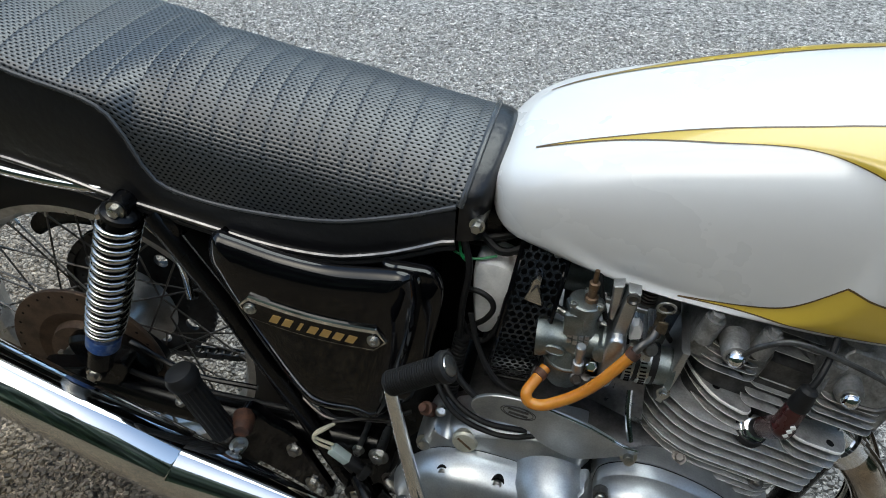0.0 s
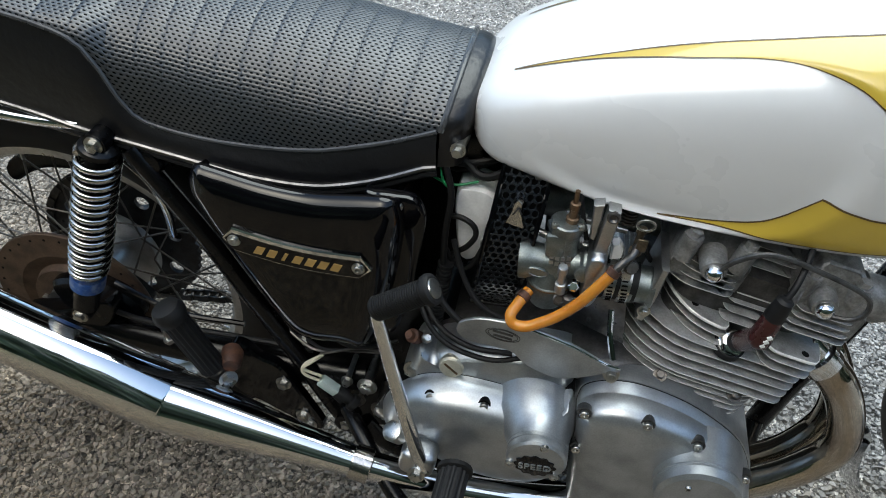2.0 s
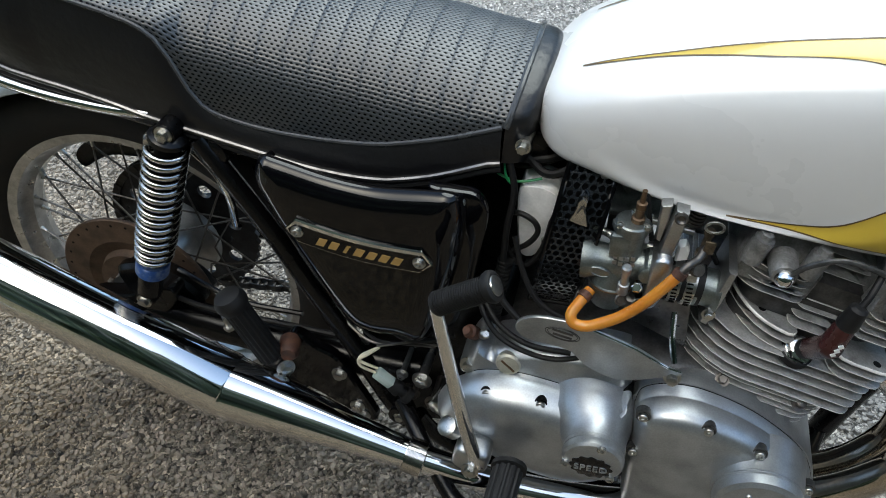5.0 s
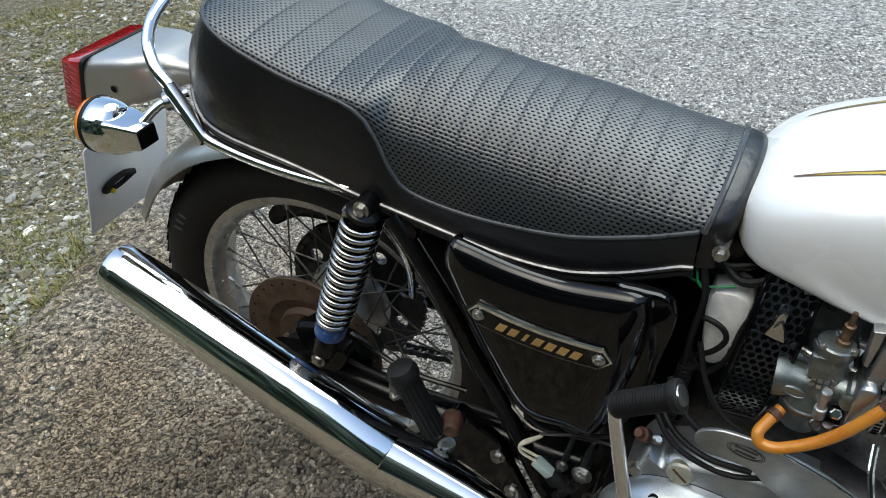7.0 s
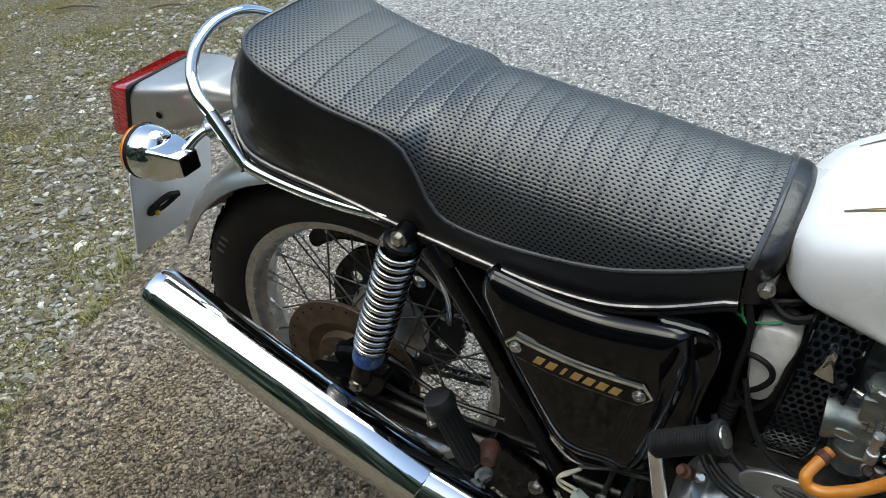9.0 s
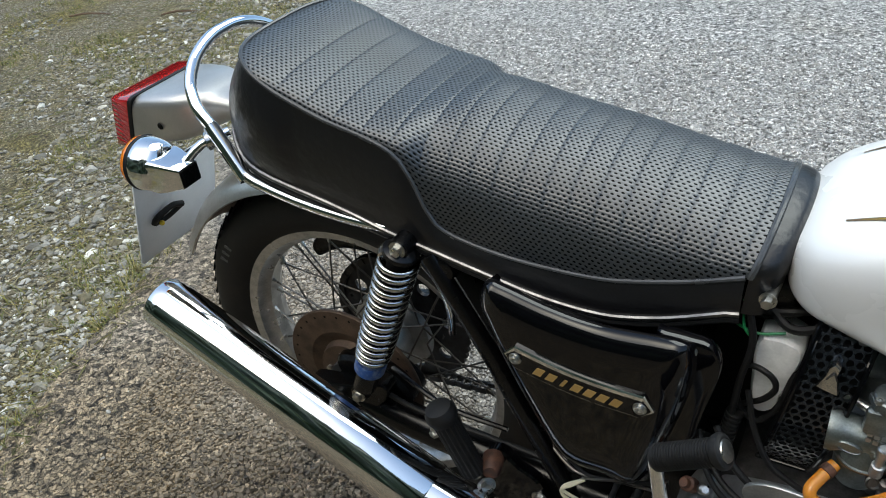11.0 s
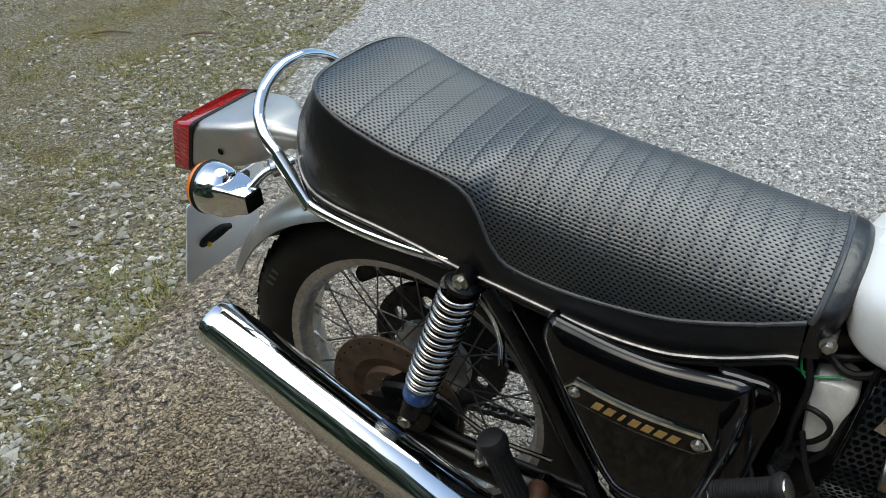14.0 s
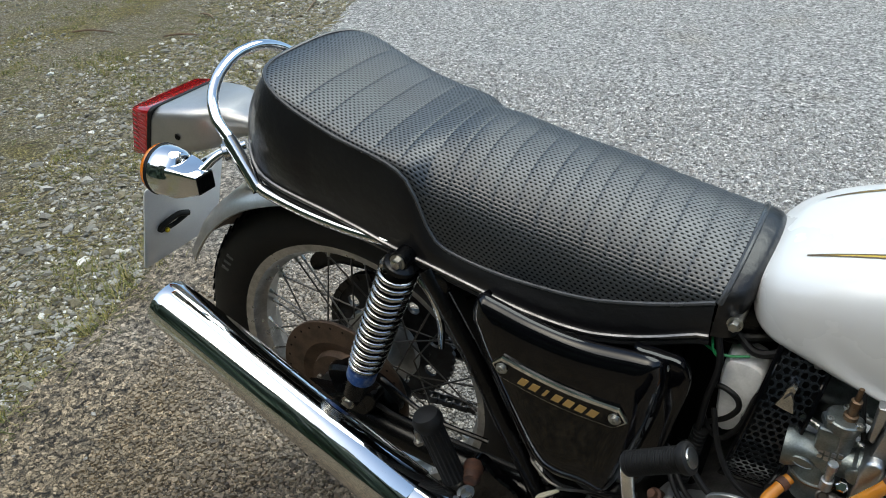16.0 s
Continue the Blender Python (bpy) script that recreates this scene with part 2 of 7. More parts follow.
    h = op("ADD", op("MULTIPLY", fine.outputs["Fac"], 0.15), op("ADD", lift, op("MULTIPLY", rough.outputs["Fac"], 0.8)))
    bn = N("ShaderNodeBump")
    bn.inputs["Strength"].default_value, bn.inputs["Distance"].default_value = 1.0, rel
    K(h, bn.inputs["Height"])
    K(bn.outputs["Normal"], b.inputs["Normal"])
    return m, nt, dmix


M_ROAD, road_nt, road_mix = stone_ground("chip_seal_road", 0.0105,
    [(0.11, 0.108, 0.103), (0.30, 0.294, 0.283), (0.53, 0.52, 0.503), (0.86, 0.845, 0.82)], (0.040, 0.036, 0.031), 0.0075,
    (0.84, 0.80, 0.72), 0.54, 2.2, 0.42)
M_VERGE, verge_nt, verge_mix = stone_ground("verge_soil", 0.007,
    [(0.062, 0.050, 0.026), (0.142, 0.117, 0.063), (0.255, 0.215, 0.128), (0.56, 0.53, 0.44)], (0.038, 0.029, 0.014), 0.009,
    (0.80, 0.74, 0.26), 0.43, 2.4, 0.45)


def road_margin(nt, mixed):
    """Olive-brown dirt ground into the chips along the edge of the road, fading unevenly outwards."""
    N, K = nt.nodes.new, nt.links.new
    tc = N("ShaderNodeTexCoord")
    dot = N("ShaderNodeVectorMath")
    dot.operation = "DOT_PRODUCT"
    dot.inputs[1].default_value = (0.42, 0.91, 0)
    K(tc.outputs["Object"], dot.inputs[0])
    n = N("ShaderNodeTexNoise")
    n.inputs["Scale"].default_value, n.inputs["Detail"].default_value = 2.6, 7
    K(tc.outputs["Object"], n.inputs["Vector"])
    add = N("ShaderNodeMath")
    add.operation = "MULTIPLY_ADD"
    add.inputs[1].default_value = 1.3
    K(n.outputs["Fac"], add.inputs[0])
    K(dot.outputs["Value"], add.inputs[2])
    fade = N("ShaderNodeMapRange")
    fade.interpolation_type = "SMOOTHSTEP"
    fade.inputs["From Min"].default_value, fade.inputs["From Max"].default_value = 0.0, 2.0
    fade.inputs["To Min"].default_value, fade.inputs["To Max"].default_value = 1.0, 0.0
    K(add.outputs[0], fade.inputs["Value"])
    mul = N("ShaderNodeMix")
    mul.data_type, mul.blend_type = "RGBA", "MULTIPLY"
    mul.inputs["B"].default_value = (0.52, 0.41, 0.27, 1)
    K(fade.outputs[0], mul.inputs["Factor"])
    K(mixed.outputs["Result"], mul.inputs["A"])
    K(mul.outputs["Result"], nt.nodes["Principled BSDF"].inputs["Base Color"])


road_margin(road_nt, road_mix)


def stone_mat(name, colors, rough=0.8):
    m = bpy.data.materials.new(name)
    m.use_nodes = True
    nt = m.node_tree
    b = nt.nodes["Principled BSDF"]
    b.inputs["Roughness"].default_value = rough
    g = nt.nodes.new("ShaderNodeNewGeometry")
    ramp = nt.nodes.new("ShaderNodeValToRGB")
    els = ramp.color_ramp.elements
    while len(els) < len(colors):
        els.new(0.5)
    for i, c in enumerate(colors):
        els[i].position, els[i].color = i / (len(colors) - 1), (*c, 1)
    nt.links.new(g.outputs["Random Per Island"], ramp.inputs["Fac"])
    n = nt.nodes.new("ShaderNodeTexNoise")
    n.inputs["Scale"].default_value, n.inputs["Detail"].default_value = 230, 6
    tc = nt.nodes.new("ShaderNodeTexCoord")
    nt.links.new(tc.outputs["Object"], n.inputs["Vector"])
    mx = nt.nodes.new("ShaderNodeMix")
    mx.data_type, mx.blend_type = "RGBA", "MULTIPLY"
    mx.inputs["Factor"].default_value = 0.7
    nt.links.new(ramp.outputs["Color"], mx.inputs["A"])
    nt.links.new(n.outputs["Fac"], mx.inputs["B"])
    nt.links.new(mx.outputs["Result"], b.inputs["Base Color"])
    return m


M_CHIP = stone_mat("road_chip", [(0.16, 0.156, 0.15), (0.56, 0.548, 0.53), (0.34, 0.33, 0.315), (0.80, 0.785, 0.76), (0.25, 0.242, 0.23), (0.46, 0.45, 0.435), (0.64, 0.622, 0.595), (0.31, 0.295, 0.27)], 0.62)
road_margin(M_CHIP.node_tree, next(n for n in M_CHIP.node_tree.nodes if n.bl_idname == "ShaderNodeMix"))
M_STONE = stone_mat("grey_gravel", [(0.075, 0.067, 0.05), (0.26, 0.25, 0.215), (0.38, 0.37, 0.335), (0.20, 0.17, 0.10), (0.54, 0.53, 0.49), (0.14, 0.12, 0.07), (0.34, 0.30, 0.20), (0.92, 0.91, 0.85)])
M_GRASS = stone_mat("grass_blade", [(0.09, 0.13, 0.025), (0.19, 0.20, 0.04), (0.33, 0.30, 0.08), (0.46, 0.38, 0.16)], 0.7)
M_RIM = mat("dull_rim", (0.58, 0.58, 0.575), 0.3, 0.9, 0.25, 40, 300, rough_vary=0.1)
M_LITTER = stone_mat("dry_litter", [(0.22, 0.19, 0.07), (0.14, 0.16, 0.045), (0.33, 0.28, 0.13), (0.42, 0.36, 0.20), (0.14, 0.095, 0.05)], 0.8)
M_TWIG = stone_mat("dry_twig", [(0.16, 0.10, 0.06), (0.26, 0.18, 0.11), (0.34, 0.27, 0.18)], 0.8)
M_HEDGE = mat("dark_foliage", (0.035, 0.065, 0.022), 0.7, 0, 0.6, 1.2, 9, second=(0.010, 0.020, 0.007), second_at=0.5)


# ---------------------------------------------------------------- mesh tools
def part(name, bm, material, parent, label="", angle=38, smooth=True, category="", kind="", edge=None):
    bmesh.ops.recalc_face_normals(bm, faces=bm.faces)
    me = bpy.data.meshes.new(name)
    bm.to_mesh(me)
    bm.free()
    me.materials.append(material)
    if edge:
        # worn metal on the outer rim of a cooling fin
        me.materials.append(edge)
        for p in me.polygons:
            p.material_index = int(len(p.vertices) == 4 and abs(p.normal.x * 0.259 + p.normal.z * 0.966) < 0.75)
    if smooth:
        me.polygons.foreach_set("use_smooth", [True] * len(me.polygons))
        me.set_sharp_from_angle(angle=radians(angle))
    ob = new(name, me)
    ob.parent = parent
    return tagged(ob, label, category, "", kind)


def spline(pts, n=8, closed=False):
    """Points along a smooth curve through pts (any dimension)."""
    p = [np.array(q, float) for q in pts]
    out, m = [], len(p)
    for i in range(m if closed else m - 1):
        a = p[(i - 1) % m] if closed or i > 0 else 2 * p[0] - p[1]
        b, c = p[i], p[(i + 1) % m]
        d = p[(i + 2) % m] if closed or i + 2 < m else 2 * p[-1] - p[-2]
        for k in range(n):
            t = k / n
            out.append(0.5 * (2 * b + (c - a) * t + (2 * a - 5 * b + 4 * c - d) * t * t + (3 * b - a - 3 * c + d) * t ** 3))
    if not closed:
        out.append(p[-1])
    return out


def rings(bm, loops, cap0=True, cap1=True, closed=False):
    """Skin a row of loops with the same number of points."""
    vs = [[bm.verts.new(tuple(q)) for q in l] for l in loops]
    n = len(vs[0])
    pairs = list(zip(vs, vs[1:])) + ([(vs[-1], vs[0])] if closed else [])
    for a, b in pairs:
        for i in range(n):
            bm.faces.new((a[i], a[(i + 1) % n], b[(i + 1) % n], b[i]))
    if not closed:
        if cap0:
            bm.faces.new(vs[0][::-1])
        if cap1:
            bm.faces.new(vs[-1])
    return vs


def tube(bm, pts, r, n=12, res=6, closed=False, smooth=True, caps=True):
    p = spline(pts, res, closed) if smooth and len(pts) > 2 else [np.array(q, float) for q in pts]
    m = len(p)
    rad = np.interp(np.linspace(0, 1, m), np.linspace(0, 1, len(r)), r) if isinstance(r, (list, tuple)) else [r] * m
    up, loops = None, []
    for i in range(m):
        t = p[(i + 1) % m] - p[i - 1] if closed else p[min(i + 1, m - 1)] - p[max(i - 1, 0)]
        t = t / (np.linalg.norm(t) + 1e-12)
        if up is None:
            up = np.cross(t, (0.3, 0.9, 0.2))
        up = up - t * (up @ t)
        up = up / np.linalg.norm(up)
        side = np.cross(t, up)
        loops.append([p[i] + rad[i] * (math.cos(a) * up + math.sin(a) * side) for a in np.linspace(0, 2 * math.pi, n, False)])
    rings(bm, loops, caps, caps, closed)


def lathe(bm, prof, base, axis, n=32, closed=False):
    """prof: rows of (distance along the axis, radius)."""
    a = Vector(axis).normalized()
    u = a.orthogonal().normalized()
    w = a.cross(u)
    loops = []
    for h, r in prof:
        r = max(r, 1e-5)
        loops.append([Vector(base) + a * h + (u * math.cos(k) + w * math.sin(k)) * r for k in np.linspace(0, 2 * math.pi, n, False)])
    rings(bm, loops, not closed, not closed, closed)


def box(bm, size, m=None, bevel=0.0, seg=2):
    r = bmesh.ops.create_cube(bm, size=1.0)
    vs = r["verts"]
    bmesh.ops.scale(bm, vec=size, verts=vs)
    if bevel:
        es = list({e for v in vs for e in v.link_edges})
        vs = list({v for f in bmesh.ops.bevel(bm, geom=es, offset=bevel, segments=seg, affect="EDGES", profile=0.5)["faces"] for v in f.verts} | {v for v in vs if v.is_valid})
    if m is not None:
        bmesh.ops.transform(bm, matrix=m, verts=vs)


def inset(loop, d):
    """Move a closed 2D loop inwards by d: square to its edge at first, then towards its middle."""
    p = np.array(loop, float)
    area = 0.5 * np.sum(p[:, 0] * np.roll(p[:, 1], -1) - np.roll(p[:, 0], -1) * p[:, 1])
    t = np.roll(p, -1, 0) - np.roll(p, 1, 0)
    nrm = np.stack([-t[:, 1], t[:, 0]], 1) / (np.linalg.norm(t, axis=1)[:, None] + 1e-9)
    q = p + nrm * min(d, 0.008) * (1 if area > 0 else -1)
    if d > 0.008:
        mid = q.mean(0)
        q = mid + (q - mid) * max(0.05, 1 - (d - 0.008) / np.sqrt(abs(area) / math.pi))
    return q


def cover(bm, outline, levels, res=6, smooth=True):
    """A cover seen from the side: an outline in x and z, skinned through levels of (y, inset)."""
    o = spline(outline, res, True) if smooth else [np.array(q, float) for q in outline]
    vs = rings(bm, [[(q[0], y, q[1]) for q in inset(o, d)] for y, d in levels], True, False)
    last = vs[-1]
    mid = bm.verts.new(sum((v.co for v in last), Vector()) / len(last))
    for i in range(len(last)):
        bm.faces.new((last[i], last[(i + 1) % len(last)], mid))


def ball(bm, c, r, seg=16, squash=(1, 1, 1)):
    m = Matrix.Translation(c) @ Matrix.Diagonal((r * squash[0], r * squash[1], r * squash[2], 1))
    bmesh.ops.create_uvsphere(bm, u_segments=seg, v_segments=max(6, seg // 2), radius=1, matrix=m)


def hexbolt(bm, c, axis, r=0.006, h=0.005, washer=True):
    """A hexagon head with its washer and a domed end."""
    if washer:
        lathe(bm, [(0, r * 1.5), (0.0016, r * 1.5)], c, axis, 20)
    lathe(bm, [(0.0016, r), (0.0016 + h, r), (0.0022 + h, r * 0.86)], c, axis, 6)


def capscrew(bm, c, axis, r=0.0055, h=0.004):
    """A socket or crosshead screw with a rim and a sunk middle."""
    lathe(bm, [(0, r), (h, r), (h + 0.0008, r * 0.85), (h + 0.0008, r * 0.5), (h - 0.0016, r * 0.46), (h - 0.0016, 0.0002)], c, axis, 16)


B = bmesh.new

# ---------------------------------------------------------------- ground
ROAD_EDGE = [(-0.62, -6.0), (-0.625, -4.6), (-0.63, -3.3), (-0.64, -2.2), (-0.65, -1.6), (-0.665, -1.2), (-0.69, -0.88), (-0.74, -0.58), (-0.87, -0.28), (-0.965, 0.0), (-1.04, 0.29), (-1.38, 0.95),
             (-1.88, 1.9), (-2.2, 2.9), (-2.9, 5.0), (-4.5, 9.0), (-9.0, 20.0)]


def build_ground():
    bm = B()
    bmesh.ops.create_grid(bm, x_segments=40, y_segments=40, size=60)
    part("ground", bm, M_VERGE, None, "mossy gravel verge beside the road", category="ground", kind="structure").location.z = -0.014
    bm = B()
    edge = spline(ROAD_EDGE, 14)
    rng = np.random.default_rng(3)
    edge = [e + np.array([rng.normal(0, 0.006), 0]) for e in edge]
    top, low, far = [], [], []
    for x, y in edge:
        low.append(bm.verts.new((x - 0.03, y, -0.016)))
        top.append(bm.verts.new((x, y, -0.003)))
    mids = [[bm.verts.new((x + d, y, 0.0)) for x, y in edge] for d in (0.025, 0.5, 1.5, 4.0, 55.0)]
    rows = [low, top] + mids
    for a, b in zip(rows, rows[1:]):
        for i in range(len(edge) - 1):
            bm.faces.new((a[i], b[i], b[i + 1], a[i + 1]))
    part("road", bm, M_ROAD, None, "grey chip-seal road surface, brown and mossy towards its edge", category="road", kind="structure")


build_ground()


def edge_x(y):
    ys, xs = [p[1] for p in ROAD_EDGE], [p[0] for p in ROAD_EDGE]
    return float(np.interp(y, ys, xs))


def hedge_ring():
    """The dark row of trees and hedges that stands all round the place."""
    bm = B()
    n, rows = 180, 16
    grid = []
    for j in range(rows + 1):
        ring = []
        for i in range(n):
            a = 2 * math.pi * i / n
            h = j / rows
            top = 2.6 + 1.6 * noise.noise((math.cos(a) * 3, math.sin(a) * 3, 5.0))
            # unseen near side is raised and drawn in to block sky light
            near = max(0.0, -math.sin(a)) ** 1.2
            top += 4.2 * near
            r = 11 - 6.6 * near + 0.9 * noise.noise((math.cos(a) * 9, math.sin(a) * 9, h * 5)) + 1.4 * h ** 3
            ring.append(bm.verts.new((0.5 + r * math.cos(a), r * math.sin(a), h * top - 0.02)))
        grid.append(ring)
    for a, b in zip(grid, grid[1:]):
        for i in range(n):
            bm.faces.new((a[i], a[(i + 1) % n], b[(i + 1) % n], b[i]))
    part("backdrop", bm, M_HEDGE, None, "dark green hedges and trees around the road", category="hedge", kind="structure")


hedge_ring()

# ---------------------------------------------------------------- the motorcycle
BIKE = tagged(new("motorcycle"), "white and yellow classic motorcycle with black seat standing upright on road", "motorcycle")


def mirror_y(p):
    return (p[0], -p[1], p[2])


# ---- seat
SX = [-0.072, -0.06, -0.035, 0.0, 0.05, 0.10, 0.15, 0.20, 0.25, 0.32, 0.40, 0.47, 0.53, 0.575]
SZT = [0.900, 0.907, 0.909, 0.902, 0.884, 0.865, 0.851, 0.847, 0.846, 0.832, 0.820, 0.807, 0.795, 0.784]
PX = [-0.072, -0.05, -0.025, 0.0, 0.03, 0.09, 0.15, 0.185, 0.203, 0.215, 0.228, 0.252, 0.325, 0.426, 0.517, 0.579]
PZ = [0.907, 0.907, 0.900, 0.887, 0.871, 0.847, 0.831, 0.817, 0.797, 0.766, 0.737, 0.719, 0.705, 0.704, 0.719, 0.737]
TX = [-0.110, -0.099, -0.085, -0.055, -0.024, 0.028, 0.08, 0.131, 0.164, 0.231, 0.298, 0.366, 0.434, 0.501, 0.569]
TZ = [0.806, 0.800, 0.786, 0.766, 0.757, 0.746, 0.735, 0.722, 0.712, 0.697, 0.682, 0.668, 0.664, 0.674, 0.697]



def dense(xs, zs):
    """The same curve with many more points along it."""
    s = spline(list(zip(xs, zs)), 8)
    return [q[0] for q in s], [q[1] for q in s]


SX, SZT = dense(SX, SZT)
PX, PZ = dense(PX, PZ)
TX, TZ = dense(TX, TZ)


def half_width(x, x0, a, w):
    k = 1.0
    if x < x0:
        k = max(0.0, 1 - ((x0 - x) / a) ** 2.8) ** (1 / 2.8)
    return w * k * float(np.interp(x, [0.2, 0.45, 0.58], [1.0, 0.985, 0.88]))


RIBS = ([-0.09, 0.033, 0.20, 0.58], [-3.2, 0.0, 4.4, 17.5])


def far_side(x):
    """The pad is a little slimmer on its far side, at the pillion and at the nose."""
    return float(np.interp(x, [0.14, 0.28, 0.42, 0.578], [0.90, 1.0, 1.0, 0.86]))


def roundness(x):
    """Powers of the cross section: square-shouldered behind, round at the nose."""
    k = float(np.interp(x, [0.30, 0.578], [0.0, 1.0]))
    return 0.84 + 0.16 * k, 0.72 + 0.33 * k


def pleat(x):
    """Depth of the stitched cross seams below the padding between them."""
    u = float(np.interp(x, *RIBS))
    k = abs(u - round(u))
    return 0.0011 * math.exp(-(k / 0.05) ** 2) + 0.0003 * (1 - 2 * k)


def build_seat():
    xs = [-0.056 + 0.086 * (1 - math.cos(t)) for t in np.linspace(0.03, math.pi / 2, 14)]
    xs += list(np.linspace(0.03, 0.578, 240)[1:])
    nv = 48
    bm = B()
    uvl, ribl = bm.loops.layers.uv.new("UVMap"), bm.loops.layers.uv.new("ribs")
    grid, uvs = [], []
    for x in xs:
        zt, zp, w = np.interp(x, SX, SZT), np.interp(x, PX, PZ), half_width(x, 0.03, 0.0862, 0.130)
        zp = min(zp, zt)
        row, ruv, arc, last = [], [], 0.0, None
        for k in range(nv + 1):
            a = math.pi * k / nv
            c, s = math.cos(a), math.sin(a)
            y = -w * math.copysign(abs(c) ** roundness(x)[0], c)
            z = zp + (zt - zp) * abs(s) ** roundness(x)[1] - pleat(x) * min(1.0, abs(s) * 2.2)
            q = np.array((y, z))
            arc += 0 if last is None else np.linalg.norm(q - last)
            last = q
            lean = 0.003 + 0.013 * abs(s)
            y = y * far_side(x) if y > 0 else y
            row.append(bm.verts.new((x + lean * max(0.0, (x - 0.40) / 0.178) ** 2, y, z)))
            ruv.append(arc)
        mid = ruv[-1] / 2
        grid.append(row)
        uvs.append([(x, v - mid) for v in ruv])
    for i in range(len(grid) - 1):
        for k in range(nv):
            f = bm.faces.new((grid[i][k], grid[i + 1][k], grid[i + 1][k + 1], grid[i][k + 1]))
            for l, t in zip(f.loops, (uvs[i][k], uvs[i + 1][k], uvs[i + 1][k + 1], uvs[i][k + 1])):
                l[uvl].uv = t
                l[ribl].uv = (0.5 + np.interp(t[0], *RIBS), 0)
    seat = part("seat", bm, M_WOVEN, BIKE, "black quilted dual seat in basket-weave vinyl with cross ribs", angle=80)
    front = [tuple(v) for v in [(0.581 + 0.013 * math.sin(a), -half_width(0.578, 0.03, 0.115, 0.130) * math.cos(a) * (far_side(0.578) if math.cos(a) < 0 else 1.0),
             0.737 + (0.784 - 0.737) * math.sin(a) ** 1.05) for a in np.linspace(0, math.pi, 41)]]
    # smooth panel that closes the nose
    bm = B()
    loops = []
    for dx, k, dz in ((0.0, 1.0, 0.0), (0.009, 0.992, -0.002), (0.018, 0.965, -0.006), (0.025, 0.91, -0.014), (0.030, 0.7, -0.03)):
        l = [(x + dx, y * k, 0.70 + (z - 0.70) * k) for x, y, z in front]
        l += [(0.578 + dx, y * k, 0.70 - 0.006 * k) for y in np.linspace(0.117, -0.117, 12)]
        loops.append(l)
    rings(bm, loops, False, True)
    part("seat_nose", bm, M_VINYL, seat, "smooth black vinyl nose panel", angle=70)
    bm = B()
    tube(bm, [(x + 0.001, y, z + 0.001) for x, y, z in front], 0.0036, 8, 1)
    part("nose_piping", bm, M_PIPING, seat, "black vinyl piping")

    # skirt between the wavy piping and the bottom trim, round the tail
    def loop_of(x0, a, w, zx, zz, n=26):
        near = [(x, -half_width(x, x0, a, w)) for x in np.linspace(0.578, x0, 44)]
        arc = []
        for t in np.linspace(0, math.pi, n)[1:-1]:
            c, s = math.cos(t), math.sin(t)
            arc.append((x0 - a * abs(s) ** (1 / 1.4), -w * math.copysign(abs(c) ** (1 / 1.4), c)))
        pts = near + arc + [(x, -y) for x, y in near[::-1]]
        return [np.array((x, y * far_side(x) if y > 0 else y, np.interp(x, zx, zz))) for x, y in pts]

    pipe = loop_of(0.03, 0.086, 0.1305, PX, PZ)
    trim = loop_of(0.03, 0.143, 0.1385, TX, TZ)
    bm = B()
    rows = []
    for k in np.linspace(0, 1, 9):
        row = []
        for p, q in zip(pipe, trim):
            out = np.array((0.0, 0.0, 0.0))
            c = p * (1 - k) + q * k
            d = np.array((min(0, c[0] - 0.03), c[1], 0))
            d = d / (np.linalg.norm(d) + 1e-9)
            bulge = (0.005 if c[0] > 0.03 else 0.012) * math.sin(math.pi * min(1, k * 1.0)) * min(1.0, (p[2] - q[2]) / 0.06)
            row.append(bm.verts.new(tuple(c + d * bulge)))
        rows.append(row)
    for a, b in zip(rows, rows[1:]):
        for i in range(len(a) - 1):
            bm.faces.new((a[i], a[i + 1], b[i + 1], b[i]))
    under = [bm.verts.new((q[0] * 0.96 + 0.01, q[1] * 0.86, q[2] + 0.008)) for q in trim]
    for i in range(len(under) - 1):
        bm.faces.new((rows[-1][i], rows[-1][i + 1], under[i + 1], under[i]))
    part("skirt", bm, M_VINYL, seat, "smooth black vinyl side skirt with grained creases", angle=70)
    bm = B()
    tube(bm, [p + np.array((0, 0, 0.001)) for p in pipe], 0.0030, 8, 1)
    part("piping", bm, M_PIPING, seat, "raised black piping along the wave of the skirt")
    bm = B()
    tube(bm, [p * np.array((1, 1.010, 1)) + np.array((0, 0, 0.000)) for p in trim], 0.0034, 8, 1)
    part("trim_strip", bm, M_TRIM, seat, "thin dull metal trim strip along the bottom edge")
    bm = B()
    tube(bm, [p * np.array((1, 0.985, 1)) + np.array((0, 0, -0.0085)) for p in trim], 0.0046, 8, 1)
    part("edge_rubber", bm, M_RUBBER, seat, "black edge rubber below the trim")
    # pan that closes the seat below
    bm = B()
    l0 = [q * np.array((1, 0.93, 1)) + np.array((0, 0, -0.006)) for q in trim]
    n = len(l0) // 2
    a = [bm.verts.new(tuple(q)) for q in l0[:n]]
    b = [bm.verts.new(tuple(q)) for q in l0[::-1][:n]]
    for i in range(n - 1):
        bm.faces.new((a[i], a[i + 1], b[i + 1], b[i]))
    part("seat_pan", bm, M_DARK, seat)


build_seat()

